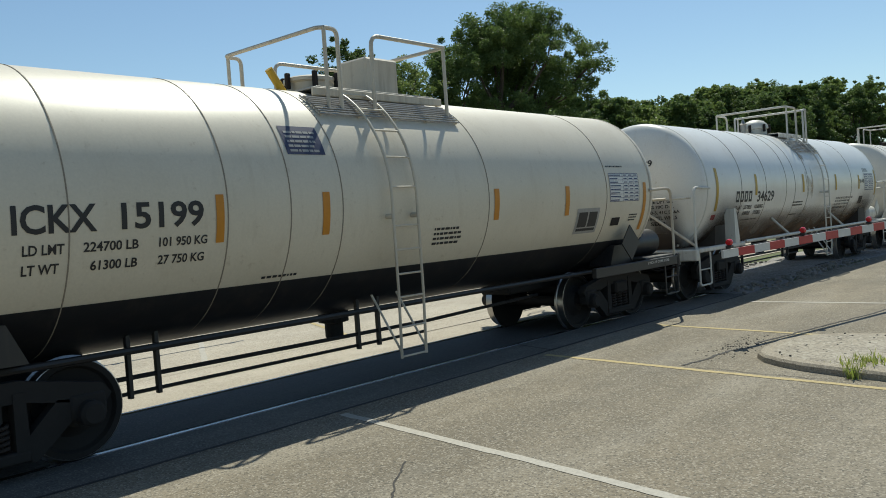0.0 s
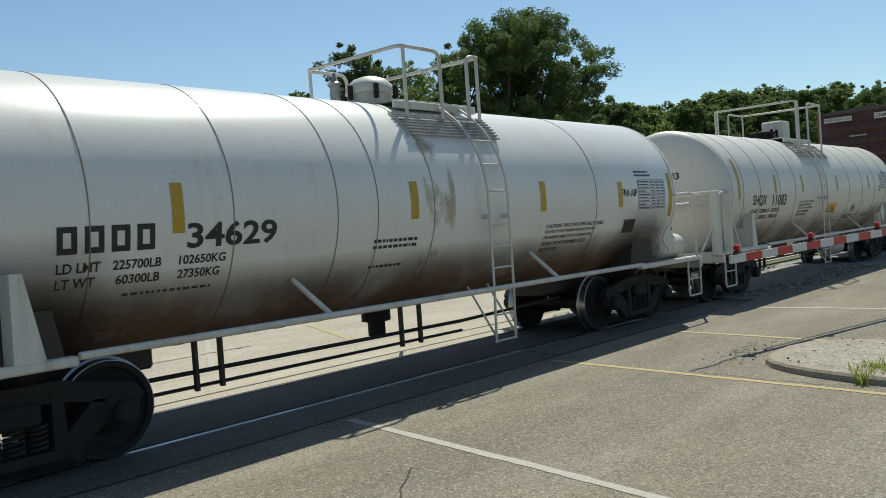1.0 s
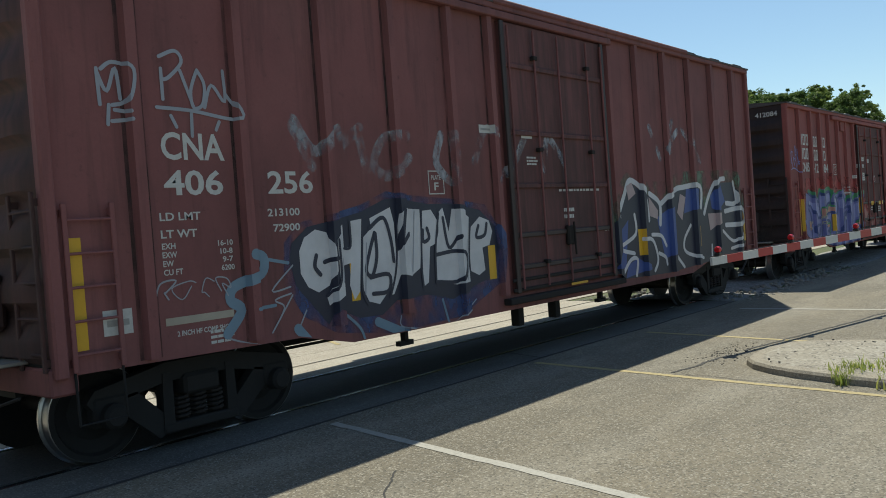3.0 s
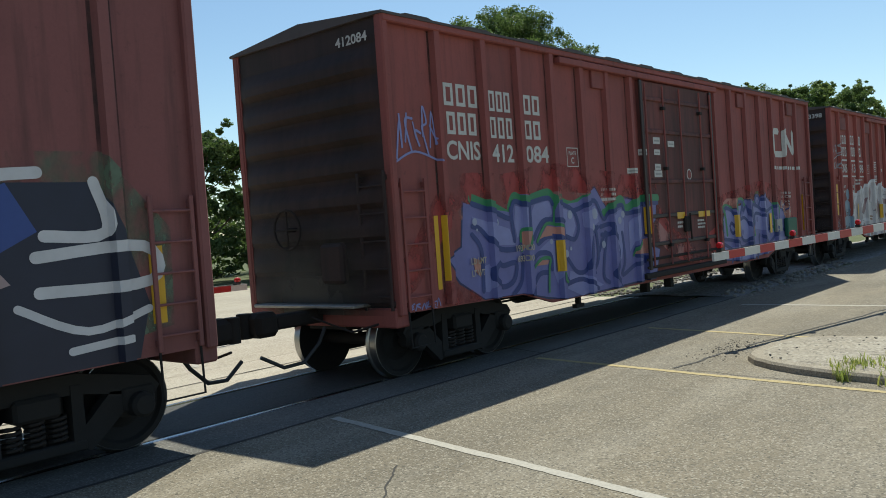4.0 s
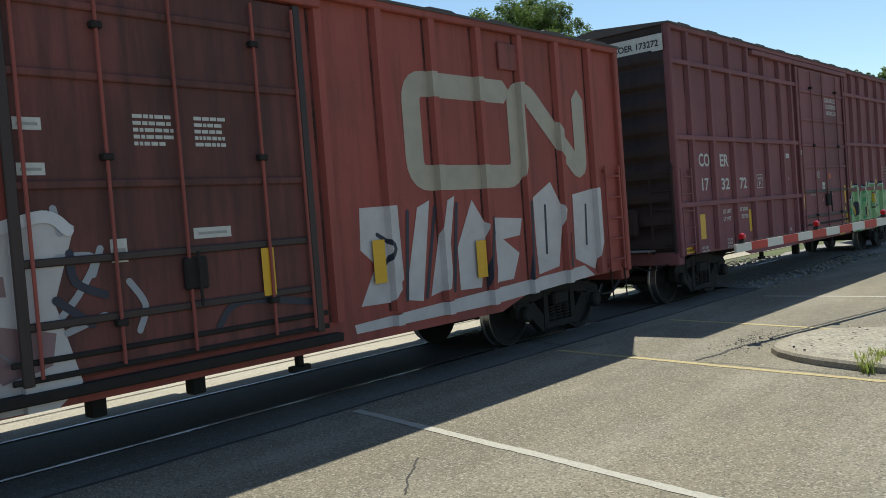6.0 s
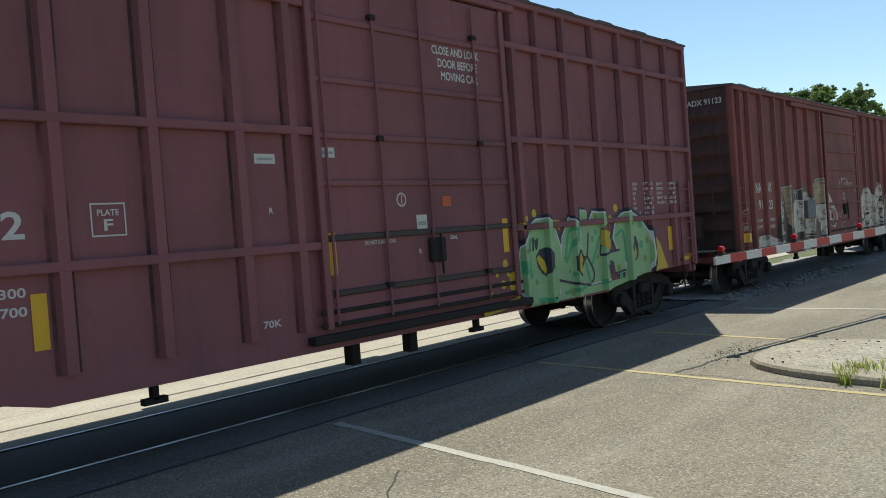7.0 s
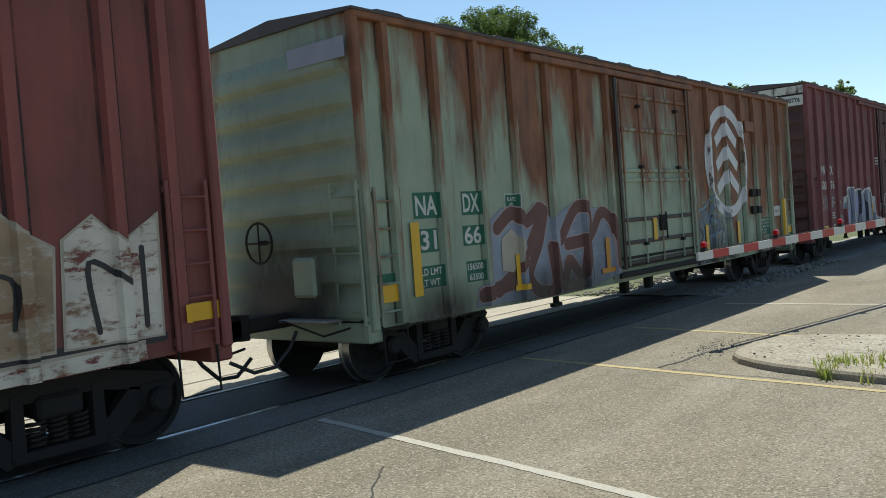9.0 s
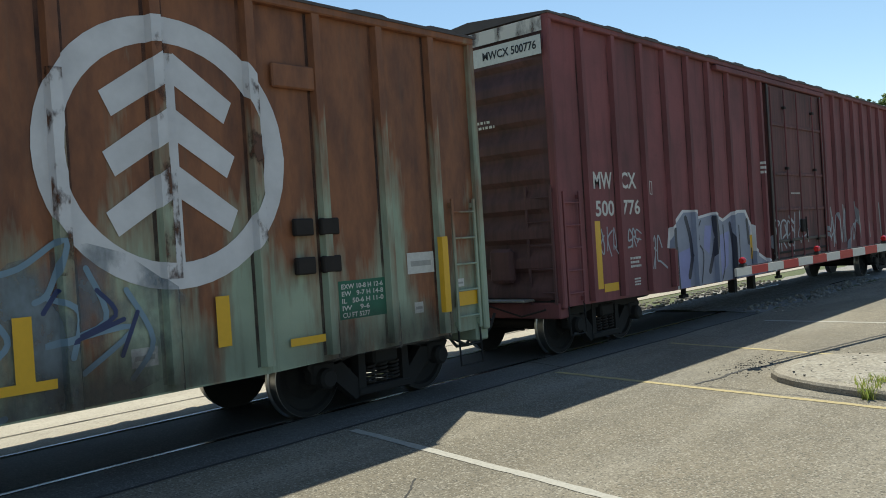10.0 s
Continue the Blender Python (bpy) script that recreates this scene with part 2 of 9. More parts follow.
def rusted_green(name, lean, along=0.0):
    """Pale green paint eaten by rust from the roof down, in soft vertical runs."""
    m, nt, b = shader(name)
    tc = nt.nodes.new("ShaderNodeTexCoord")
    v = tc.outputs["Object"]
    sep = nt.nodes.new("ShaderNodeSeparateXYZ")
    nt.links.new(v, sep.inputs[0])
    c = mixed(nt, ramp(nt, noise_node(nt, v, 1.1, 5), 0.4, 0.65), (0.345, 0.40, 0.29), (0.265, 0.32, 0.235))
    run = ramp(nt, noise_node(nt, v, 1.0, 5, 0.6, (1.3, 1.3, 0.30)), 0.16, 0.80)
    fine = noise_node(nt, v, 1.0, 6, 0.7, (9.0, 9.0, 0.5))
    add = nt.nodes.new("ShaderNodeMath")
    add.operation = "MULTIPLY_ADD"
    nt.links.new(sep.outputs["Z"], add.inputs[0])
    add.inputs[1].default_value, add.inputs[2].default_value = 0.17, lean
    tot = nt.nodes.new("ShaderNodeMath")
    tot.operation = "ADD"
    nt.links.new(add.outputs[0], tot.inputs[0])
    nt.links.new(run, tot.inputs[1])
    tot2 = nt.nodes.new("ShaderNodeMath")
    tot2.operation = "MULTIPLY_ADD"
    nt.links.new(fine, tot2.inputs[0])
    tot2.inputs[1].default_value = 0.35
    nt.links.new(tot.outputs[0], tot2.inputs[2])
    tot3 = nt.nodes.new("ShaderNodeMath")
    tot3.operation = "MULTIPLY_ADD"
    nt.links.new(ramp(nt, sep.outputs["X"], 1.6, 3.4), tot3.inputs[0])
    tot3.inputs[1].default_value = along
    nt.links.new(tot2.outputs[0], tot3.inputs[2])
    tot4 = nt.nodes.new("ShaderNodeMath")
    tot4.operation = "MULTIPLY_ADD"
    nt.links.new(ramp(nt, sep.outputs["X"], 9.2, 9.7), tot4.inputs[0])
    tot4.inputs[1].default_value = along * 1.0
    nt.links.new(tot3.outputs[0], tot4.inputs[2])
    rust = mixed(nt, ramp(nt, noise_node(nt, v, 2.6, 6, 0.65, (1.5, 1.5, 0.5)), 0.35, 0.68), (0.27, 0.105, 0.045), (0.12, 0.048, 0.027))
    c = mixed(nt, ramp(nt, tot4.outputs[0], 1.0, 1.24), c, rust)
    c = mixed(nt, times(nt, ramp(nt, noise_node(nt, v, 1.0, 6, 0.7, (11.0, 11.0, 0.7)), 0.55, 0.8), 0.5), c, (0.13, 0.09, 0.06))
    nt.links.new(c, b.inputs["Base Color"])
    b.inputs["Roughness"].default_value = 0.68
    bump(nt, b, noise_node(nt, v, 4.0, 5), 0.15, 0.02)
    return m


GREEN_CAR = rusted_green("rusted_green_boxcar_paint", -0.27, 0.22)
GREEN_TRIM = rusted_green("rust_stained_green_posts", 0.02)
GREEN_DOOR = rusted_green("rusted_green_door_paint", -0.13)
GREEN_END = rusted_green("weathered_green_end_paint", -0.42)
ROOF_GREY = plain("dusty_roof_steel", (0.105, 0.085, 0.08), 0.7, 0.2, vary=0.4, scale=3.0)


def spray_soft(name, base, lo, hi, scale=2.2):
    """Thin overspray: paint broken up so that the car shows through."""
    m, nt, b = shader(name)
    tc = nt.nodes.new("ShaderNodeTexCoord")
    f = ramp(nt, noise_node(nt, tc.outputs["Object"], scale, 5, 0.6, (1.0, 1.0, 0.6)), lo, hi)
    b.inputs["Base Color"].default_value = (*base, 1)
    b.inputs["Roughness"].default_value = 0.6
    nt.links.new(f, b.inputs["Alpha"])
    return m


def peeling(name, pale, under, third, lo=0.46, hi=0.62):
    """Old spray paint that flakes off in short level patches over rust and car paint."""
    m, nt, b = shader(name)
    tc = nt.nodes.new("ShaderNodeTexCoord")
    v = tc.outputs["Object"]
    c = mixed(nt, ramp(nt, noise_node(nt, v, 1.6, 4), 0.35, 0.7), pale, tuple(x * 0.62 for x in pale))
    c = mixed(nt, ramp(nt, noise_node(nt, v, 1.0, 6, 0.75, (3.0, 3.0, 6.5)), lo + 0.06, hi + 0.02), c, third)
    c = mixed(nt, ramp(nt, noise_node(nt, v, 1.0, 6, 0.7, (2.2, 2.2, 7.5)), lo + 0.1, hi), c, under)
    nt.links.new(c, b.inputs["Base Color"])
    b.inputs["Roughness"].default_value = 0.7
    return m


def stain(name, base, axis, lo, hi, scale=1.6):
    """An oily stain, thick at its foot and thin towards its top and sides."""
    m, nt, b = shader(name)
    tc = nt.nodes.new("ShaderNodeTexCoord")
    f = ramp(nt, noise_node(nt, tc.outputs["Object"], scale, 5, 0.6, (1.6, 1.6, 0.6)), lo, hi)
    sep = nt.nodes.new("ShaderNodeSeparateXYZ")
    nt.links.new(tc.outputs["Generated"], sep.inputs[0])
    for sock, a, z in ((axis, 0.0, 0.35), (axis, 1.0, 0.65), ("Z", 1.0, 0.2)):
        f = times(nt, f, ramp(nt, sep.outputs[sock], a, z))
    b.inputs["Base Color"].default_value = (*base, 1)
    b.inputs["Roughness"].default_value = 0.55
    nt.links.new(f, b.inputs["Alpha"])
    return m


SILL_GRIME = stain("sill_grime", (0.060, 0.046, 0.036), "X", 0.25, 0.65, 1.3)
# dark film for post edges: painted crease shade mixed with grime
POST_SHADE_GRIME = spray_soft("post_shade_grime", (0.040, 0.022, 0.019), 0.34, 0.70, 1.6)

# ---- builders ----


class Geo:
    """Gathers vertices and faces of one part."""

    def __init__(self):
        self.v, self.f, self.m = [], [], []

    def add(self, verts, faces, mi=0):
        n = len(self.v)
        self.v += [tuple(p) for p in verts]
        self.f += [tuple(i + n for i in f) for f in faces]
        self.m += [mi] * len(faces)
        return self

    def box(self, x0, x1, y0, y1, z0, z1, c=0.0, mi=0):
        """A block; c cuts its edges back."""
        lo, hi = (x0, y0, z0), (x1, y1, z1)
        c = min(c, 0.45 * min(hi[k] - lo[k] for k in range(3)))
        if c <= 0:
            p = [(x, y, z) for x in (x0, x1) for y in (y0, y1) for z in (z0, z1)]
            return self.add(p, [(0, 1, 3, 2), (4, 6, 7, 5), (0, 4, 5, 1), (2, 3, 7, 6), (0, 2, 6, 4), (1, 5, 7, 3)], mi)
        ids, verts = {}, []
        for s in [(a, b, d) for a in (0, 1) for b in (0, 1) for d in (0, 1)]:
            for k in range(3):
                p = []
                for j in range(3):
                    e = hi[j] if s[j] else lo[j]
                    p.append(e if j == k else e + (-c if s[j] else c))
                ids[s, k] = len(verts)
                verts.append(p)
        faces = []
        ring = [(0, 0), (1, 0), (1, 1), (0, 1)]
        for k in range(3):
            a, b = (k + 1) % 3, (k + 2) % 3
            for side in (0, 1):
                q = []
                for u, w in ring:
                    s = [0, 0, 0]
                    s[k], s[a], s[b] = side, u, w
                    q.append(ids[tuple(s), k])
                faces.append(q if side else q[::-1])
            for u, w in ring:
                s0, s1 = [0, 0, 0], [0, 0, 0]
                s0[a] = s1[a] = u
                s0[b] = s1[b] = w
                s1[k] = 1
                q = [ids[tuple(s0), a], ids[tuple(s1), a], ids[tuple(s1), b], ids[tuple(s0), b]]
                faces.append(q if u != w else q[::-1])
        for s in [(a, b, d) for a in (0, 1) for b in (0, 1) for d in (0, 1)]:
            q = [ids[s, k] for k in range(3)]
            faces.append(q if sum(s) % 2 else q[::-1])
        return self.add(verts, faces, mi)

    def tube(self, pts, r, n=8, mi=0, closed=False):
        pts = [Vector(p) for p in pts]
        k = len(pts)
        verts, up = [], None
        for i, p in enumerate(pts):
            a = pts[(i - 1) % k] if (i or closed) else p
            b = pts[(i + 1) % k] if (i < k - 1 or closed) else p
            d = (b - a).normalized()
            if up is None:
                up = d.orthogonal().normalized()
            up = (up - d * up.dot(d)).normalized()
            side = d.cross(up)
            for j in range(n):
                t = 2 * math.pi * j / n
                verts.append(p + (up * math.cos(t) + side * math.sin(t)) * r)
        faces = []
        for i in range(k if closed else k - 1):
            for j in range(n):
                a, b = i * n, ((i + 1) % k) * n
                faces.append((a + j, a + (j + 1) % n, b + (j + 1) % n, b + j))
        if not closed:
            faces += [tuple(range(n))[::-1], tuple(range((k - 1) * n, k * n))]
        return self.add(verts, faces, mi)

    def lathe(self, profile, centre, axis="x", n=48, mi=0, arc=None):
        """profile: (along, radius) pairs spun about an axis through centre."""
        verts = []
        k = n if arc is None else n + 1
        for a, r in profile:
            for j in range(k):
                t = 2 * math.pi * j / n if arc is None else radians(arc[0] + (arc[1] - arc[0]) * j / n)
                c, s = r * math.cos(t), r * math.sin(t)
                off = (a, c, s) if axis == "x" else (s, a, c) if axis == "y" else (c, s, a)
                verts.append([centre[i] + off[i] for i in range(3)])
        faces = []
        for i in range(len(profile) - 1):
            for j in range(n):
                j2 = (j + 1) % k
                faces.append((i * k + j, i * k + j2, (i + 1) * k + j2, (i + 1) * k + j))
        return self.add(verts, faces, mi)

    def prism(self, poly, y0, y1, mi=0):
        """An outline in (x, z) drawn out along y."""
        n = len(poly)
        v = [(x, y0, z) for x, z in poly] + [(x, y1, z) for x, z in poly]
        f = [tuple(range(n)), tuple(range(2 * n - 1, n - 1, -1))]
        f += [(i, i + n, (i + 1) % n + n, (i + 1) % n) for i in range(n)]
        return self.add(v, f, mi)

    def mesh(self, name, mats, smooth=False):
        me = bpy.data.meshes.new(name)
        me.from_pydata([tuple(p) for p in self.v], [], self.f)
        for m in mats if isinstance(mats, (list, tuple)) else [mats]:
            me.materials.append(m)
        me.polygons.foreach_set("material_index", self.m)
        bm = bmesh.new()
        bm.from_mesh(me)
        bmesh.ops.recalc_face_normals(bm, faces=bm.faces)
        bm.to_mesh(me)
        bm.free()
        if smooth:
            me.polygons.foreach_set("use_smooth", [True] * len(me.polygons))
            me.set_sharp_from_angle(angle=radians(38))
        return me


def part(name, geo, mats, parent, label="", smooth=False, at=None):
    """Links one mesh as a part under a thing, or under a part."""
    data = geo.mesh(name, mats, smooth) if isinstance(geo, Geo) else geo
    ob = new(name, data)
    ob.parent = parent
    if at is not None:
        ob.matrix_basis = at
    if label:
        tagged(ob, label)
    return ob


def thing(name, label, category, group="", at=None):
    ob = new(name)
    ob.empty_display_size = 0.3
    if at is not None:
        ob.matrix_basis = at
    return tagged(ob, label, category, group)


def setting(name, geo, mats, label, category="", smooth=False):
    ob = new(name, geo.mesh(name, mats, smooth))
    return tagged(ob, label, category, kind="structure")


# flat shapes in (u, v), laid on to a surface by a mapping


def letters(body, u, v, h, w=0.0, fat=0.022, lean=0.0, gap=1.0):
    """Vertices and faces of a word, its lower left at (u, v), h high and, where given, w wide."""
    cu = bpy.data.curves.new("word", "FONT")
    cu.body, cu.size, cu.offset, cu.resolution_u, cu.shear, cu.space_character = body, 1.0, fat, 3, lean, gap
    ob = bpy.data.objects.new("word", cu)
    me = bpy.data.meshes.new_from_object(ob)
    p = [(q.co.x, q.co.y) for q in me.vertices]
    f = [tuple(q.vertices) for q in me.polygons]
    bpy.data.objects.remove(ob)
    bpy.data.curves.remove(cu)
    bpy.data.meshes.remove(me)
    if not p:
        return [], []
    x0, x1 = min(a for a, b in p), max(a for a, b in p)
    y0, y1 = min(b for a, b in p), max(b for a, b in p)
    k = h / (y1 - y0)
    kx = w / (x1 - x0) if w else k
    return [(u + (a - x0) * kx, v + (b - y0) * k) for a, b in p], f


def rect(u0, v0, u1, v1):
    return [(u0, v0), (u1, v0), (u1, v1), (u0, v1)], [(0, 1, 2, 3)]


def joined(*shapes):
    p, f = [], []
    for q, g in shapes:
        f += [tuple(i + len(p) for i in a) for a in g]
        p += list(q)
    return p, f


def bars(u, v, w, h, n, rng, gap=0.45, pieces=3):
    """Lines of writing too small to read: short bars, n lines deep, v the lower edge."""
    out = []
    row = h / n
    for i in range(n):
        z = v + row * i
        a = u
        while a < u + w * rng.uniform(0.75, 1.0):
            e = min(u + w, a + w / (pieces * 2.2) * rng.uniform(0.3, 1.1))
            out.append(rect(a, z, e, z + row * (1 - gap)))
            a = e + min(w * 0.03, row * 0.5)
    return joined(*out)


def frame_shape(u0, v0, u1, v1, t):
    return joined(rect(u0, v0, u1, v0 + t), rect(u0, v1 - t, u1, v1), rect(u0, v0 + t, u0 + t, v1 - t), rect(u1 - t, v0 + t, u1, v1 - t))


def block_word(u, v, h, count, pitch, width):
    """A company's name as plain upright frames, one for each letter."""
    return joined(*[frame_shape(u + i * pitch, v, u + i * pitch + width, v + h, min(0.05, width * 0.3)) for i in range(count)])


LIFT = 0.00012


def stroke(pts, width, n=6, smooth_steps=5):
    """A brush stroke with round ends along a soft curve; returns a ribbon and its caps."""
    pts = [Vector(p) for p in pts]
    path = []
    for i in range(len(pts) - 1):
        p0, p1, p2, p3 = pts[max(i - 1, 0)], pts[i], pts[i + 1], pts[min(i + 2, len(pts) - 1)]
        for s in range(smooth_steps):
            t = s / smooth_steps
            path.append(0.5 * ((2 * p1) + (p2 - p0) * t + (2 * p0 - 5 * p1 + 4 * p2 - p3) * t * t + (3 * p1 - p0 - 3 * p2 + p3) * t ** 3))
    path.append(pts[-1])
    v, f = [], []
    for i, p in enumerate(path):
        d = (path[min(i + 1, len(path) - 1)] - path[max(i - 1, 0)])
        d = d.normalized() if d.length > 1e-6 else Vector((1, 0))
        s = Vector((-d.y, d.x)) * width / 2
        v += [(p.x + s.x, p.y + s.y, i * LIFT), (p.x - s.x, p.y - s.y, i * LIFT)]
        if i:
            f.append((2 * i - 2, 2 * i - 1, 2 * i + 1, 2 * i))
    for p, q, lift in ((path[0], path[1], -LIFT), (path[-1], path[-2], len(path) * LIFT)):
        d = (p - q)
        a0 = math.atan2(d.y, d.x)
        b = len(v)
        v += [(p.x + width / 2 * math.cos(a0 + math.pi * (j / n - 0.5)), p.y + width / 2 * math.sin(a0 + math.pi * (j / n - 0.5)), lift) for j in range(n + 1)]
        f.append(tuple(range(b, b + n + 1)))
    return v, f


def laid(shape, mapping, cuts_u=(), cuts_v=()):
    """Cuts a flat shape at the lines where the surface bends, and lays it on."""
    bm = bmesh.new()
    vs = [bm.verts.new((q[0], q[1], q[2] if len(q) > 2 else 0.0)) for q in shape[0]]
    for f in shape[1]:
        try:
            bm.faces.new([vs[i] for i in f])
        except ValueError:
            pass
    us, ws = [q[0] for q in shape[0]], [q[1] for q in shape[0]]
    for axis, cuts, lo, hi in ((0, cuts_u, min(us), max(us)), (1, cuts_v, min(ws), max(ws))):
        for c in cuts:
            if lo + 1e-4 < c < hi - 1e-4:
                co, no = [0, 0, 0], [0, 0, 0]
                co[axis], no[axis] = c, 1
                bmesh.ops.bisect_plane(bm, geom=bm.verts[:] + bm.edges[:] + bm.faces[:], plane_co=co, plane_no=no)
    for v in bm.verts:
        lift = v.co.z
        v.co = mapping(v.co.x, v.co.y)
        v.co.y -= lift
    bm.normal_update()
    me = bpy.data.meshes.new("lettering")
    bm.to_mesh(me)
    bm.free()
    return me


def decal(name, shape, mat, parent, mapping, label="", cuts_u=(), cuts_v=()):
    if not shape[0]:
        return None
    me = laid(shape, mapping, cuts_u, cuts_v)
    me.materials.append(mat)
    return part(name, me, None, parent, label)

# ---- ground, street track, road markings ----
setting("ground", Geo().add([(-900, -900, -0.02), (900, -900, -0.02), (900, 900, -0.02), (-900, 900, -0.02)], [(0, 1, 2, 3)]), EARTH, "grassy earth that reaches the horizon", "ground")
setting("road", Geo().box(-60, 60, -60, -1.62, -0.3, 0.0), ASPHALT, "worn tan-grey asphalt road with coarse aggregate", "road")
TRACK_END = 17.0        # here the street paving stops and open ballast begins
RAIL_Y = (-0.75, 0.75)
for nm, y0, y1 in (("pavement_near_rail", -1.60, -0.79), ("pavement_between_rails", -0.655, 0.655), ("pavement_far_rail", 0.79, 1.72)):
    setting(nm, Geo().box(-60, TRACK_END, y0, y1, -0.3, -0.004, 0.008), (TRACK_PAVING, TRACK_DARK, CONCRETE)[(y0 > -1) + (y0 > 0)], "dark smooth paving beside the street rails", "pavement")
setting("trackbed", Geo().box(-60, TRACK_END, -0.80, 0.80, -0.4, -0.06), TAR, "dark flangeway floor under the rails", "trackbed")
setting("pavement_strip", Geo().box(-60, TRACK_END, 1.745, 2.55, -0.3, 0.002, 0.01), CONCRETE, "pale concrete strip along the rails", "pavement")
setting("pavement_lot", Geo().box(-60, 40, 2.575, 19.0, -0.3, -0.002), ASPHALT_PALE, "sunlit pale asphalt lot beyond the rails", "pavement")
g = Geo()
rb = random.Random(5)
nx, ny = 90, 14
vv, ff = [], []
for i in range(nx + 1):
    for j in range(ny + 1):
        y = -2.6 + 5.2 * j / ny
        vv.append((TRACK_END + 0.02 + i * 1.2, y, -0.13 + 0.16 * max(0.0, 1 - abs(y) / 2.6) ** 0.4 + rb.uniform(-0.015, 0.015)))
for i in range(nx):
    for j in range(ny):
        a = i * (ny + 1) + j
        ff.append((a, a + 1, a + ny + 2, a + ny + 1))
setting("ballast", g.add(vv, ff), BALLAST, "open grey stone ballast beyond the paved street", "ballast")
for k, y in enumerate(RAIL_Y):
    g = Geo()
    g.box(-60, 120, y - 0.036, y + 0.036, -0.05, 0.0, 0.008, 0)
    g.box(-60, 120, y - 0.012, y + 0.012, -0.15, -0.05, 0, 1)
    g.box(-60, 120, y - 0.07, y + 0.07, -0.17, -0.15, 0, 1)
    tagged(setting("rail_%d" % (k + 1), g, [RAIL, RAIL_SIDE], "polished steel rail set flush in the street", "rail"))


def strip(a, b, w, z, mi=0, wobble=0.0, seed=0, step=0.25):
    """A thin painted or poured line on the ground from a to b."""
    r = random.Random(seed)
    a, b = Vector(a), Vector(b)
    d = (b - a).normalized()
    s = Vector((-d.y, d.x))
    n = max(2, int((b - a).length / step))
    v, f = [], []
    drift = 0.0
    for i in range(n + 1):
        p = a + (b - a) * i / n
        drift = drift * 0.8 + r.uniform(-wobble, wobble)
        e0, e1 = r.uniform(0.85, 1.1), r.uniform(0.85, 1.1)
        for sg, e in ((-1, e0), (1, e1)):
            q = p + s * (drift + sg * w / 2 * e)
            v.append((q.x, q.y, z))
        if i:
            f.append((2 * i - 2, 2 * i - 1, 2 * i + 1, 2 * i))
    return v, f


def marking(name, a, b, w, mat, label, wobble=0.0, seed=0, z=0.004, step=0.25):
    tagged(setting(name, Geo().add(*strip(a, b, w, z, 0, wobble, seed, step)), mat, label, "road marking"))


marking("trim_white_line", (5.67, -1.75), (4.55, -8.2), 0.105, LINE_WHITE, "worn white painted line across the road", 0.004, 1, step=0.08)
marking("trim_yellow_line", (9.38, -1.75), (8.55, -7.5), 0.10, LINE_YELLOW, "faded yellow painted line before the island", 0.006, 2, step=0.08)
marking("trim_yellow_line_far", (12.40, -1.9), (11.45, -7.2), 0.10, LINE_YELLOW, "faded yellow painted line behind the island", 0.006, 3, step=0.08)
marking("trim_white_line_far", (15.64, -2.2), (15.55, -9.0), 0.13, LINE_WHITE, "far worn white line across the road", 0.004, 4, step=0.1)
marking("trim_lot_line", (5.2, 2.9), (7.6, 7.2), 0.10, LINE_WHITE, "worn white parking line on the lot", 0.004, 6, step=0.1)
marking("trim_lot_line_short", (7.1, 3.0), (9.3, 6.6), 0.10, LINE_WHITE, "short worn white parking line on the lot", 0.004, 8, step=0.1)
marking("trim_lot_yellow", (10.0, 2.9), (11.6, 6.2), 0.10, LINE_YELLOW, "faded yellow parking line on the lot", 0.004, 7, step=0.1)
marking("trim_seam", (-20, -1.61), (TRACK_END, -1.61), 0.055, TAR, "dark tarred joint along the track paving", 0.012, 9, z=0.003)
marking("trim_seam_far", (-20, 1.735), (TRACK_END, 1.735), 0.035, TAR, "dark open joint beside the concrete strip", 0.006, 10, z=0.003)
marking("trim_crack", (9.25, -3.80), (10.62, -3.98), 0.045, TAR, "tarred crack running from the yellow line", 0.02, 11, z=0.005, step=0.06)
marking("trim_crack_far", (11.0, -4.02), (15.9, -4.95), 0.04, TAR, "long tarred crack running past the island", 0.015, 14, z=0.005, step=0.1)
marking("trim_joint", (10.02, -0.80), (9.76, -1.58), 0.03, TAR, "dark joint across the track paving", 0.006, 15, z=0.003, step=0.06)
marking("trim_joint_far", (14.3, -0.80), (14.1, -1.58), 0.03, TAR, "dark joint across the track paving", 0.006, 16, z=0.003, step=0.06)
marking("trim_crack_small", (4.72, -3.55), (4.02, -4.09), 0.016, TAR, "fine crack in the asphalt", 0.012, 12, z=0.005, step=0.05)
marking("trim_crack_cross", (8.98, -5.4), (9.2, -4.0), 0.012, TAR, "hairline crack beside the island", 0.02, 13, z=0.006, step=0.06)

# kerbed island with sandy top and weeds
outline = [(10.30, -4.36), (9.98, -4.42), (9.74, -4.58), (9.52, -4.85), (9.36, -5.15), (9.20, -5.60), (9.06, -6.2), (8.80, -7.8), (8.6, -9.5),
           (11.5, -9.5), (11.66, -7.0), (11.76, -5.6), (11.62, -4.9), (11.36, -4.52), (10.85, -4.36)]


def inset(poly, k):
    c = Vector((sum(p[0] for p in poly) / len(poly), sum(p[1] for p in poly) / len(poly)))
    out = []
    n = len(poly)
    for i in range(n):
        a, b, d = Vector(poly[i - 1]), Vector(poly[i]), Vector(poly[(i + 1) % n])
        e = (d - a).normalized()
        s = Vector((-e.y, e.x))
        if s.dot(c - b) < 0:
            s = -s
        out.append(tuple(b + s * k))
    return out


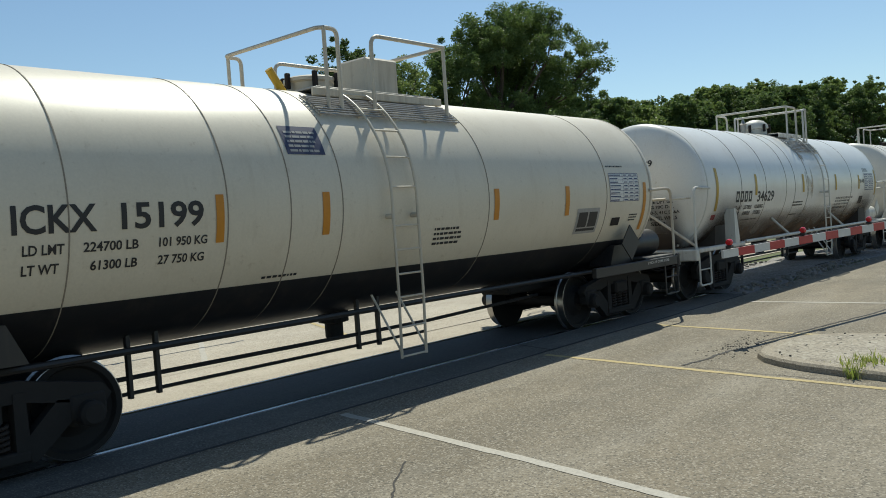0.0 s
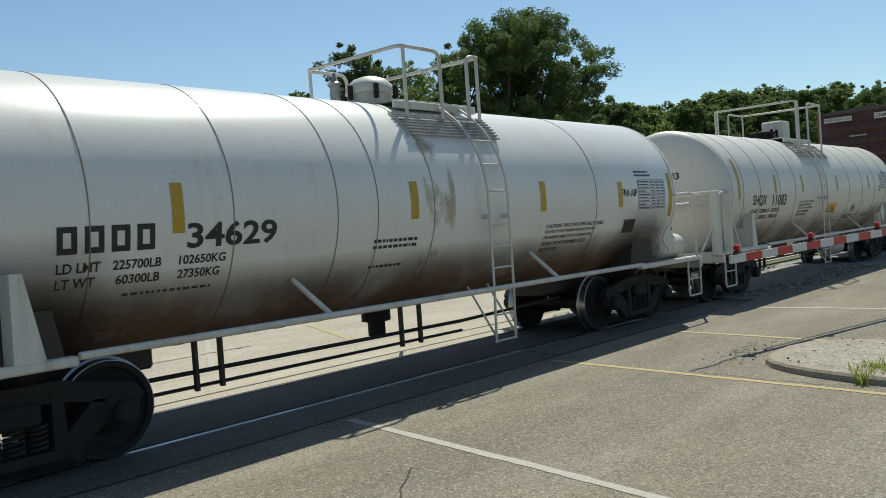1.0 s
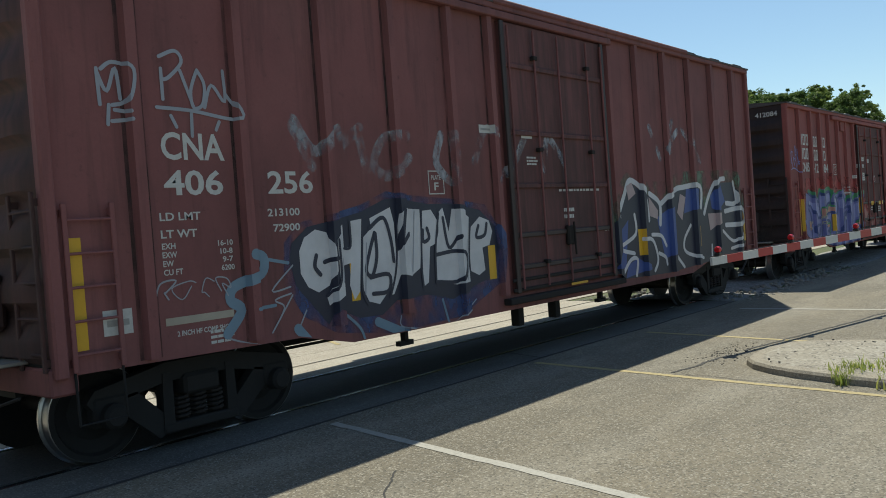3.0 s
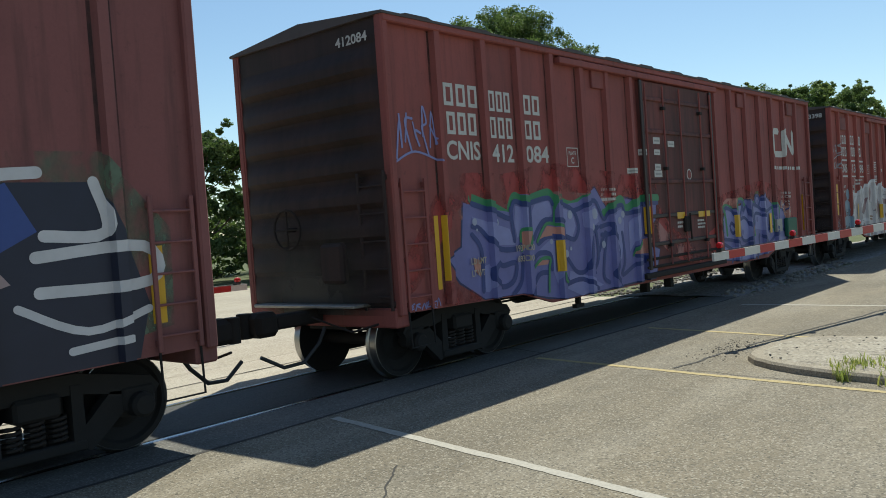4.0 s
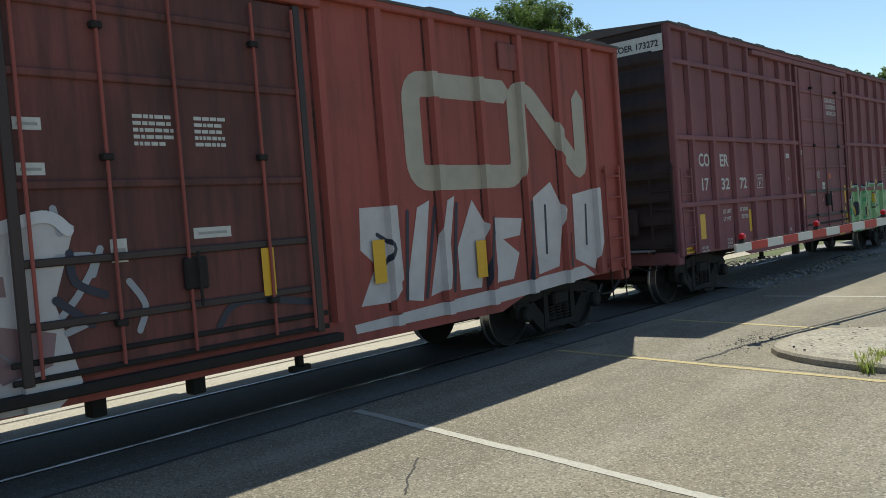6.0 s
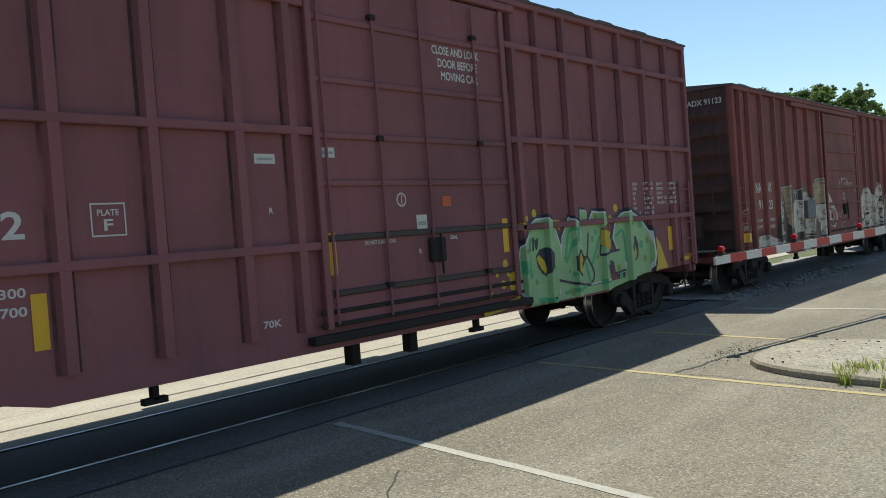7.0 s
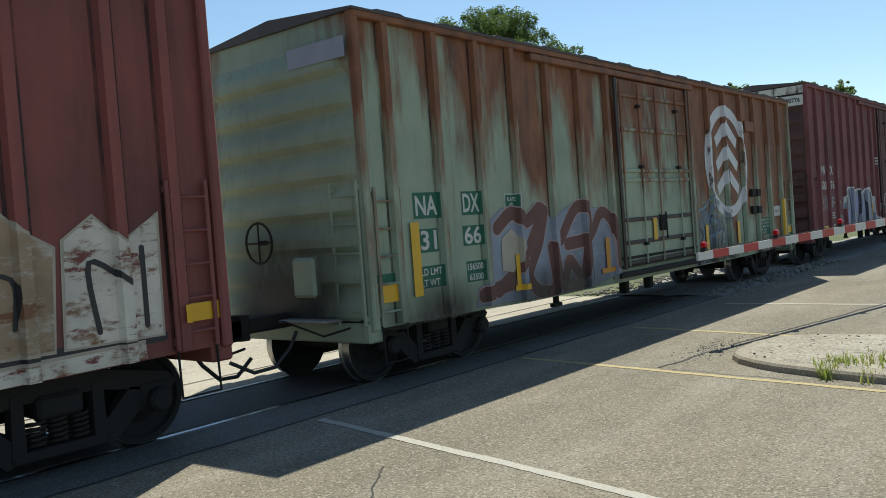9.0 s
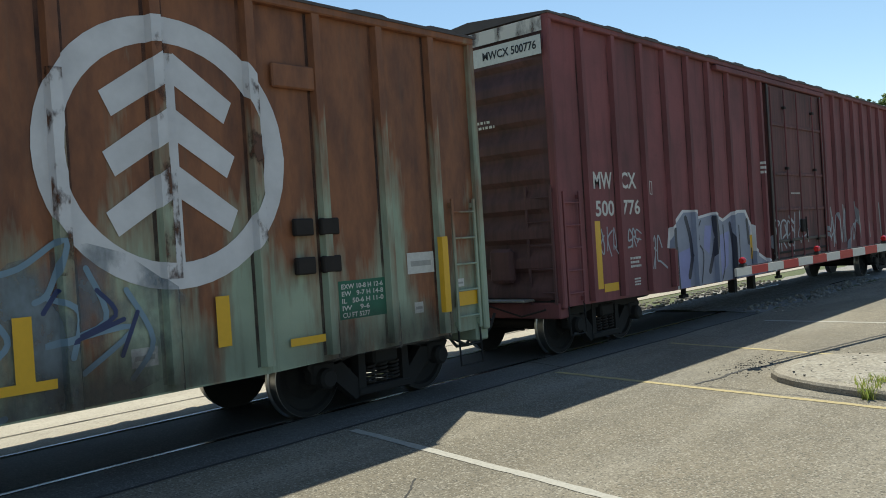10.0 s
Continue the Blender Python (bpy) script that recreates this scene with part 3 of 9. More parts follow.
def loft(rings, cap=True):
    v, f = [], []
    n = len(rings[0])
    for r in rings:
        v += r
    for i in range(len(rings) - 1):
        for j in range(n):
            f.append((i * n + j, i * n + (j + 1) % n, (i + 1) * n + (j + 1) % n, (i + 1) * n + j))
    if cap:
        f.append(tuple(range((len(rings) - 1) * n, len(rings) * n)))
    return v, f


kerb = [[(x, y, z) for x, y in inset(outline, k)] for k, z in ((0.0, -0.02), (0.012, 0.06), (0.04, 0.088), (0.16, 0.092))]
island = tagged(new("traffic_island", Geo().add(*loft(kerb)).mesh("traffic_island", KERB)), "pale concrete kerbed traffic island on the road", "traffic island", kind="structure")
top = [[(x, y, z) for x, y in inset(outline, k)] for k, z in ((0.17, 0.091), (0.22, 0.102), (0.5, 0.11))]
part("island_top", Geo().add(*loft(top)), SANDY, island, "sandy gritty concrete infill")

# grit thrown on the road by the crack and on the island
rs = random.Random(8)
g = Geo()
for i in range(330):
    if i < 170:
        x, y, z, r = rs.gauss(10.75, 0.42), rs.gauss(-3.88, 0.14), 0.0, rs.uniform(0.003, 0.012)
    else:
        x, y, z, r = rs.uniform(9.7, 11.5), rs.uniform(-7.0, -4.7), 0.104, rs.uniform(0.005, 0.016)
    g.box(x - r, x + r * rs.uniform(0.5, 1.2), y - r, y + r * rs.uniform(0.5, 1.2), z - 0.003, z + r * rs.uniform(0.5, 1.0), r * 0.4)
tagged(new("grit", g.mesh("grit", TAR)), "dark grit and crumbs of asphalt on the road", "gravel", kind="stuff")
g = Geo()
for i in range(900):
    x, y = rs.uniform(TRACK_END + 0.1, 26.0), rs.choice((-1, 1)) * rs.uniform(1.0, 3.0)
    r = rs.uniform(0.02, 0.05)
    z = -0.10 + 0.16 * max(0.0, 1 - abs(y) / 2.6) ** 0.4
    g.box(x - r, x + r * rs.uniform(0.6, 1.2), y - r, y + r, z - r, z + r * 0.6, r * 0.4)
tagged(new("ballast_stones", g.mesh("ballast_stones", STONE)), "loose grey ballast stones beside the rails", "gravel", kind="stuff")

GRASS = leaf_mat("weed_blades", (0.22, 0.30, 0.06), (0.42, 0.42, 0.12), (0.30, 0.34, 0.08))


def tuft(x, y, z, n, h, spread, label):
    r = random.Random(int(x * 100 + y * 10))
    g = Geo()
    for i in range(n):
        a, l = r.uniform(0, 6.28), h * r.uniform(0.45, 1.1)
        bx, by = r.gauss(0, spread), r.gauss(0, spread)
        lean = r.uniform(0.1, 0.7)
        dx, dy = math.cos(a), math.sin(a)
        w = r.uniform(0.007, 0.014)
        v = []
        for k in range(4):
            t = k / 3
            px, py, pz = bx + dx * lean * l * t * t, by + dy * lean * l * t * t, l * t * (1 - 0.25 * t * lean)
            ww = w * (1 - t * 0.9)
            v += [(px - dy * ww, py + dx * ww, pz), (px + dy * ww, py - dx * ww, pz)]
        g.add(v, [(0, 1, 3, 2), (2, 3, 5, 4), (4, 5, 7, 6)])
    ob = new("weed_tuft", g.mesh("weed_tuft", GRASS))
    ob.matrix_basis = pose(x, y, z)
    tagged(ob, label, "weed", kind="stuff")


tuft(9.50, -5.40, 0.0, 26, 0.12, 0.035, "small yellow-green weed tuft at the kerb")
tuft(9.16, -5.72, 0.0, 60, 0.19, 0.05, "yellow-green weed tuft growing at the kerb")
tuft(9.55, -5.75, 0.095, 90, 0.10, 0.12, "sprawling weeds on the island's sandy top")
tuft(9.75, -6.15, 0.095, 120, 0.12, 0.2, "sprawling weeds on the island's sandy top")
tuft(9.10, -6.15, 0.0, 26, 0.16, 0.05, "yellow-green weed tuft growing at the kerb")

# ---- crossing gates ----


def gate(tip, butt, mast, label, group, lamps):
    root = thing("crossing_gate", label, "crossing gate", group)
    a, b = Vector(tip), Vector(butt)
    d = (b - a).normalized()
    s = Vector((-d.y, d.x, 0)).normalized()
    up = d.cross(s)
    if up.z < 0:
        up = -up
    length = (b - a).length
    bay = 0.405
    i, x = 0, 0.0
    while x < length:
        e = min(x + bay * (0.9 if i == 0 else 1.0), length)
        g = Geo()
        h = 0.055 + 0.012 * x / length
        v = [a + d * q + s * sy * 0.018 + up * sz * h for q in (x, e - 0.001) for sy in (-1, 1) for sz in (-1, 1)]
        g.add(v, [(0, 1, 3, 2), (4, 6, 7, 5), (0, 4, 5, 1), (2, 3, 7, 6), (0, 2, 6, 4), (1, 5, 7, 3)])
        part("arm_panel", g, RED if i % 2 else WHITE, root, "red reflective panel" if i % 2 else "white reflective panel")
        x, i = e, i + 1
    g = Geo().tube([a + up * 0.066 + d * 0.02, b + up * 0.085], 0.007, 6)
    part("lamp_cable", g, BLACK_STEEL, root)
    for q, tilt in lamps:
        c = a + d * q + up * 0.075
        g = Geo().box(c.x - 0.05, c.x + 0.05, c.y - 0.04, c.y + 0.04, c.z - 0.01, c.z + 0.035, 0.008)
        lamp = part("lamp_housing", g, BLACK_STEEL, root)
        g = Geo().lathe([(-0.052, 0.0), (-0.05, 0.036), (-0.012, 0.048), (0.012, 0.048), (0.05, 0.036), (0.052, 0.0)], (c.x, c.y, c.z + 0.075), "x", 16)
        part("lamp_lens", g, LAMP_RED, lamp, "round red lens", True)
    m = Vector(mast)
    g = Geo().tube([(m.x, m.y, 0.0), (m.x, m.y, 3.6)], 0.065, 14).box(m.x - 0.25, m.x + 0.25, m.y - 0.25, m.y + 0.25, -0.02, 0.08, 0.02)
    part("mast", g, GRATING, root, "galvanised steel mast", True)
    g = Geo().box(m.x - 0.28, m.x + 0.28, m.y - 0.2, m.y + 0.2, 1.0, 1.65, 0.03)
    part("mechanism_box", g, GRATING, root)
    part("arm_bracket", Geo().tube([b, (m.x, m.y, b.z + 0.02)], 0.05, 10), GRATING, root)
    return root


gate((11.10, -3.60, 1.20), (17.6, -4.84, 1.37), (18.5, -5.02, 0), "lowered red and white striped crossing gate arm with red lamps", "crossing gates", ((0.18, 0), (2.15, 0), (4.3, 0)))
gate((9.6, 5.0, 1.0), (0.0, 5.0, 1.05), (-0.9, 5.0, 0), "lowered striped crossing gate arm beyond the train", "crossing gates", ((0.2, 0), (2.4, 0), (5.0, 0)))

# ---- trees ----
LEAVES = [leaf_mat("tree_leaves", (0.080, 0.130, 0.036), (0.170, 0.235, 0.065), (0.11, 0.165, 0.045)),
          leaf_mat("light_leaves", (0.12, 0.18, 0.045), (0.23, 0.285, 0.08), (0.165, 0.22, 0.06)),
          leaf_mat("dark_leaves", (0.058, 0.100, 0.028), (0.125, 0.175, 0.046), (0.082, 0.13, 0.035))]
BARK = plain("bark", (0.10, 0.075, 0.055), 0.9, vary=0.5, scale=9.0)


def leaf_cloud(g, centre, radius, count, size, r, flat=0.8):
    """Many small bent leaves near the surface of one clump."""
    for _ in range(count):
        u, t = r.uniform(-1, 1), r.uniform(0, 6.283)
        q = math.sqrt(1 - u * u)
        rad = radius * r.uniform(0.3, 1.0) ** 0.6 * r.uniform(0.85, 1.4)
        c = Vector((centre[0] + rad * q * math.cos(t), centre[1] + rad * q * math.sin(t), centre[2] + rad * u * flat))
        s = size * r.uniform(0.6, 1.4)
        a = Vector((r.gauss(0, 1), r.gauss(0, 1), r.gauss(0, 0.6))).normalized()
        b = a.orthogonal().normalized()
        b = (b * math.cos(r.uniform(0, 3.1)) + a.cross(b) * math.sin(r.uniform(0, 3.1))).normalized()
        k = a.cross(b) * s * 0.18
        g.add([c - a * s, c + b * s * 0.5 - k, c + a * s, c - b * s * 0.5 - k], [(0, 1, 2), (0, 2, 3)])


def tree(x, y, height, width, seed, tone=0, leaf=0.22, dense=1.0, bare=0.25, label="leafy green deciduous tree"):
    r = random.Random(seed)
    root = thing("tree", label, "tree", "trees beyond the tracks", pose(x, y, -0.05))
    trunk = Geo()
    top = height * r.uniform(0.62, 0.72)
    bend = [Vector((r.gauss(0, 0.12) * k, r.gauss(0, 0.12) * k, top * k / 5)) for k in range(6)]
    r0 = 0.022 * height
    for k in range(5):
        a, b = r0 * (1 - 0.15 * k), r0 * (1 - 0.15 * (k + 1))
        n = 9
        v = [bend[k + e] + Vector((math.cos(j * 6.2832 / n), math.sin(j * 6.2832 / n), 0)) * (a, b)[e] for e in (0, 1) for j in range(n)]
        trunk.add(v, [(j, (j + 1) % n, n + (j + 1) % n, n + j) for j in range(n)])
    tips = []
    for k in range(int(22 * max(1.0, width / 6))):
        z = height * r.uniform(bare, 0.93)
        t = r.uniform(0, 6.283)
        h = (z / height - bare) / (1 - bare)
        reach = width / 2 * (0.55 + 0.6 * math.sin(math.pi * min(1, 0.15 + 0.8 * h))) * r.uniform(0.45, 1.0)
        if h > 0.75:
            reach *= 0.55
        tip = Vector((math.cos(t) * reach, math.sin(t) * reach, z))
        base = bend[min(4, int(5 * max(0.0, (z - reach * 0.5)) / top))]
        mid = base.lerp(tip, 0.5) + Vector((0, 0, -0.1 * reach))
        trunk.tube([base, mid, tip], 0.005 * height * r.uniform(0.5, 1), 5)
        tips.append(tip)
    tips += [Vector((r.gauss(0, width * 0.07), r.gauss(0, width * 0.07), height * q)) for q in (0.97, 0.93, 0.86, 0.8)]
    part("trunk", trunk, BARK, root, "", True)
    crown = Geo()
    for tip in tips:
        for _ in range(9):
            rad = width * r.uniform(0.028, 0.085)
            c = tip + Vector((r.gauss(0, 1.0), r.gauss(0, 1.0), r.gauss(0, 0.95))) * width * 0.11
            top_z = height * r.uniform(0.9, 1.03)
            if c.z + rad > top_z:
                c.z = top_z - rad
            leaf_cloud(crown, c, rad, int(95 * dense * (rad / 1.0) ** 1.3) + 25, leaf, r)
    part("crown", crown, LEAVES[tone], root)
    return root


tree(31.6, 25.0, 12.1, 5.4, 21, 2, 0.08, 7.0)
tree(37.0, 26.0, 12.1, 5.6, 22, 1, 0.075, 3.4, 0.2, "sparse light green tree with gaps in its crown")
tree(41.0, 26.0, 13.0, 5.4, 23, 0, 0.08, 6.0)
tree(44.6, 25.5, 15.6, 8.2, 24, 0, 0.085, 7.0)
tree(49.2, 25.0, 17.2, 9.0, 25, 0, 0.085, 7.5, 0.2, "tall full-crowned dark green tree")
tree(26.0, 25.0, 9.0, 5.0, 26, 2, 0.11, 3.4, 0.1)
tree(22.0, 25.5, 7.6, 4.6, 27, 2, 0.11, 3.4, 0.1)
tree(17.5, 26.0, 7.0, 4.6, 28, 2, 0.13, 2.4, 0.1)
tree(12.5, 27.0, 6.6, 4.6, 29, 2, 0.13, 2.4, 0.1)
rt = random.Random(77)
for k in range(20):
    x = 55.5 + k * 4.6 + rt.uniform(-1.2, 1.2)
    tree(x, 27 + rt.uniform(-2, 4) - 0.02 * k, 10.3 + 0.095 * (x - 57) + rt.uniform(-1.0, 1.6), rt.uniform(6, 8.5), 100 + k, rt.choice((0, 1, 1, 0, 2)), 0.15, 2.4, 0.08)
for k in range(16):
    x = 60 + k * 6.0 + rt.uniform(-1.5, 1.5)
    tree(x, 35 + rt.uniform(-2, 3), 11.3 + 0.10 * (x - 57) + rt.uniform(-1.2, 1.6), rt.uniform(7, 9), 200 + k, rt.choice((0, 1, 1)), 0.26, 1.1, 0.08)
g = Geo()
for k in range(150):
    x = -50 + k * 1.7
    for q in range(2 if x < 50 else 5):
        leaf_cloud(g, (x + rt.uniform(-1, 1), 31 + q * 1.5 + rt.uniform(-1, 1), 1.4 + q * 2.1 + rt.uniform(-0.4, 0.8)), rt.uniform(1.5, 2.4), 110, 0.30, rt)
tagged(new("far_woods", g.mesh("far_woods", LEAVES[2])), "dark green undergrowth and woods behind the lot", "woods", kind="stuff")

# ---- verge and parked cars beyond the lot ----
g = Geo()
rv = random.Random(31)
for i in range(2600):
    x, y = rv.uniform(1.8, 4.55), rv.uniform(3.9, 6.6)
    a, l = rv.uniform(0, 6.28), rv.uniform(0.05, 0.16)
    dx, dy = math.cos(a) * 0.012, math.sin(a) * 0.012
    g.add([(x - dx, y - dy, 0.0), (x + dx, y + dy, 0.0), (x + rv.gauss(0, 0.04), y + rv.gauss(0, 0.04), l)], [(0, 1, 2)])
tagged(new("grass_verge", g.mesh("grass_verge", GRASS)), "short green grass patch beyond the rails", "grass", kind="stuff")
GLASS_DARK = plain("car_window_glass", (0.02, 0.025, 0.03), 0.08, vary=0.1)
TYRE = plain("tyre_rubber", (0.02, 0.02, 0.02), 0.8)


def parked_car(x, y, turn, paint_mat, label):
    """A saloon car: lofted body, glasshouse, four wheels and lights."""
    root = thing("car", label, "car", "cars waiting beyond the gate", pose(x, y, 0, 0, 0, turn))
    rows = [(-2.2, 0.45, 0.72, 0.72), (-2.05, 0.30, 0.86, 0.84), (-1.2, 0.22, 0.90, 0.92), (0.0, 0.22, 0.90, 0.94), (1.1, 0.22, 0.90, 0.95), (2.0, 0.28, 0.86, 0.92), (2.2, 0.45, 0.74, 0.82)]
    ring = [[(px, sy * w, z) for sy, z in ((-1, z0), (-1.0, z0 + 0.25), (-0.96, z1 - 0.08), (-0.8, z1), (0.8, z1), (0.96, z1 - 0.08), (1.0, z0 + 0.25), (1, z0))] for px, z0, w, z1 in rows]
    v, f = loft(ring)
    part("body", Geo().add(v, f + [tuple(range(8))[::-1]]), paint_mat, root, "", True)
    cab = [[(px, sy * w, z) for sy in (-1, 1)] for px, w, z in ((-1.45, 0.80, 0.92), (-0.7, 0.66, 1.38), (0.6, 0.66, 1.42), (1.55, 0.78, 0.94))]
    pts = [p for r in cab for p in r]
    part("glasshouse", Geo().add(pts, [(0, 1, 3, 2), (2, 3, 5, 4), (4, 5, 7, 6), (0, 2, 4, 6), (1, 7, 5, 3), (0, 6, 7, 1)]), GLASS_DARK, root, "dark tinted windows")
    part("roof", Geo().box(-0.72, 0.62, -0.66, 0.66, 1.385, 1.44, 0.02), paint_mat, root)
    for wx in (-1.35, 1.35):
        for s in (-1, 1):
            wh = part("wheel", Geo().lathe([(-0.1, 0.0), (-0.1, 0.2), (-0.09, 0.31), (0.09, 0.31), (0.1, 0.2), (0.1, 0.0)], (wx, s * 0.82, 0.31), "y", 20), TYRE, root, "", True)
            part("rim", Geo().lathe([(-0.01, 0.0), (-0.01, 0.2), (0.01, 0.2), (0.01, 0.0)], (wx, s * 0.925, 0.31), "y", 16), GRATING, wh)
    for s in (-1, 1):
        part("headlight", Geo().box(-2.2, -2.08, s * 0.6 - 0.16, s * 0.6 + 0.16, 0.58, 0.72, 0.03), CHALK, root)
        part("tail_light", Geo().box(2.1, 2.2, s * 0.62 - 0.14, s * 0.62 + 0.14, 0.62, 0.76, 0.03), LAMP_RED, root)


parked_car(8.4, 14.2, 20, plain("blue_car_paint", (0.05, 0.10, 0.20), 0.25, 0.3, vary=0.1), "dark blue saloon car waiting beyond the gate")
parked_car(11.4, 13.2, 20, plain("silver_car_paint", (0.45, 0.47, 0.48), 0.3, 0.4, vary=0.1), "silver saloon car waiting beyond the gate")

# ---- rolling stock: shared parts ----
WHEEL_R = 0.457
AXLE_BASE = 1.85


def wheel_mesh():
    g = Geo()
    r = WHEEL_R
    # flange inside, tread, rim face, dished plate, hub
    g.lathe([(0.075, r + 0.025), (0.045, r + 0.026), (0.035, r + 0.004), (-0.07, r - 0.004), (-0.072, r - 0.012)], (0, 0, 0), "y", 40, 1)
    g.lathe([(-0.072, r - 0.012), (-0.072, r - 0.065), (-0.03, r - 0.09), (0.0, r * 0.55), (-0.045, 0.17), (-0.085, 0.15), (-0.09, 0.0)], (0, 0, 0), "y", 40, 0)
    g.lathe([(0.075, r + 0.025), (0.075, r - 0.06), (0.04, r * 0.6), (0.06, 0.15), (0.06, 0.0)], (0, 0, 0), "y", 40, 0)
    return g.mesh("wheel", [IRON, TREAD], True)


WHEEL = wheel_mesh()
AXLE = Geo().lathe([(-1.02, 0.0), (-1.02, 0.06), (-0.8, 0.07), (-0.6, 0.08), (0.0, 0.075), (0.6, 0.08), (0.8, 0.07), (1.02, 0.06), (1.02, 0.0)], (0, 0, 0), "y", 14).mesh("axle", IRON_RUST, True)


def side_frame_mesh():
    g = Geo()
    h = AXLE_BASE / 2
    y0, y1 = -0.06, 0.06
    top = [(-h - 0.22, 0.60), (-h - 0.14, 0.70), (-0.55, 0.80), (-0.36, 0.84), (0.36, 0.84), (0.55, 0.80), (h + 0.14, 0.70), (h + 0.22, 0.60),
           (h + 0.16, 0.52), (0.5, 0.63), (0.36, 0.66), (-0.36, 0.66), (-0.5, 0.63), (-h - 0.16, 0.52)]
    g.prism(top, y0, y1)
    for s in (-1, 1):
        g.prism([(s * (h + 0.04), 0.58), (s * (h - 0.26), 0.62), (s * 0.26, 0.22), (s * 0.46, 0.14)], y0, y1)
        g.prism([(s * 0.30, 0.18), (s * 0.42, 0.18), (s * 0.40, 0.74), (s * 0.30, 0.74)], y0 - 0.01, y1)
        g.box(s * h - 0.17, s * h + 0.17, y0 - 0.02, y1 + 0.02, 0.40, 0.64, 0.03)
        g.lathe([(-0.06, 0.0), (-0.06, 0.085), (-0.03, 0.115), (0.1, 0.12)], (s * h, y0 - 0.06, WHEEL_R), "y", 18)
    g.box(-0.42, 0.42, y0 - 0.02, y1, 0.16, 0.26, 0.02)
    return g.mesh("side_frame", IRON, True)


def spring_mesh():
    g = Geo()
    for x in (-0.19, 0.0, 0.19):
        pts = [(x + 0.075 * math.cos(t * 0.7854), 0.075 * math.sin(t * 0.7854), 0.27 + 0.22 * t / 40) for t in range(41)]
        g.tube(pts, 0.017, 6)
    return g.mesh("spring_nest", IRON_RUST, True)


SIDE_FRAME, SPRINGS = side_frame_mesh(), spring_mesh()
WHEELSETS = []


def bogie(car, x, bolster_top=0.9):
    """Side frames, springs and bolster of one bogie centred at x, with its two wheelsets."""
    for s in (-1, 1):
        at = pose(x, s * 1.0, 0, 0, 0, 0 if s < 0 else 180)
        part("side_frame", SIDE_FRAME, None, car, "grimy cast steel bogie side frame", at=at)
        part("spring_nest", SPRINGS, None, car, "", at=at)
    part("bolster", Geo().box(x - 0.2, x + 0.2, -1.12, 1.12, 0.50, 0.70, 0.03).box(x - 0.28, x + 0.28, -0.5, 0.5, 0.70, bolster_top, 0.02), IRON, car)
    for s in (-1, 1):
        ax = part("wheelset", AXLE, None, car, at=pose(x + s * AXLE_BASE / 2, 0, WHEEL_R))
        part("wheel", WHEEL, None, ax, "dark steel wheel with bright worn tread", at=pose(0, -0.72, 0))
        part("wheel", WHEEL, None, ax, at=pose(0, 0.72, 0, 0, 0, 180))
        WHEELSETS.append((ax, x + s * AXLE_BASE / 2))
        g = Geo().box(x + s * 0.42 - 0.05, x + s * 0.42 + 0.05, -0.95, 0.95, 0.30, 0.42, 0.02)
        for sy in (-0.72, 0.72):
            g.box(x + s * 0.46 - 0.05, x + s * 0.46 + 0.03, sy - 0.08, sy + 0.08, 0.32, 0.60, 0.02)
        part("brake_beam", g, IRON, car)


def coupler(car, x, way, z=0.86, reach=1.0):
    """Draft gear, shank and knuckle that stick out past the body, with hose and cut lever."""
    g = Geo().box(min(x, x + way * reach * 0.7), max(x, x + way * reach * 0.7), -0.09, 0.09, z - 0.09, z + 0.09, 0.03)
    e = x + way * reach
    g.box(min(e, e - way * 0.34), max(e, e - way * 0.34), -0.17, 0.13, z - 0.15, z + 0.15, 0.06)
    c = part("coupler", g, IRON_RUST, car, "rusty cast knuckle coupler")
    part("knuckle", Geo().lathe([(-0.15, 0.0), (-0.15, 0.09), (0.15, 0.09), (0.15, 0.0)], (e, -0.10 * way, z), "z", 12), IRON_RUST, c, "", True)
    x1 = x + way * 0.25
    pts = [(x1, -0.35, z - 0.12), (x1 + way * 0.12, -0.36, z - 0.3), (x1 + way * 0.35, -0.33, z - 0.5), (x1 + way * 0.62, -0.28, z - 0.52), (x + way * (reach + 0.02), -0.2, z - 0.36)]
    part("air_hose", Geo().tube(pts, 0.024, 7), BLACK_STEEL, car, "hanging black rubber air hose", True)
    part("cut_lever", Geo().tube([(x1, -1.3, z - 0.06), (x1 + way * 0.05, -0.9, z - 0.16), (x1 + way * 0.15, -0.3, z + 0.02)], 0.014, 6), IRON_RUST, car)


def ladder_geo(x0, x1, y, z0, z1, n, stand=0.07, into=0.06):
    """Stiles and rungs on a side that faces -y."""
    g = Geo()
    for x in (x0, x1):
        g.box(x - 0.022, x + 0.022, y - stand, y - stand + 0.03, z0, z1, 0.006)
        for z in (z0 + 0.08, z1 - 0.08):
            g.box(x - 0.018, x + 0.018, y - stand + 0.02, y + into, z - 0.03, z + 0.03)
    return g, [z0 + (z1 - z0) * (k + 0.5) / n for k in range(n)]


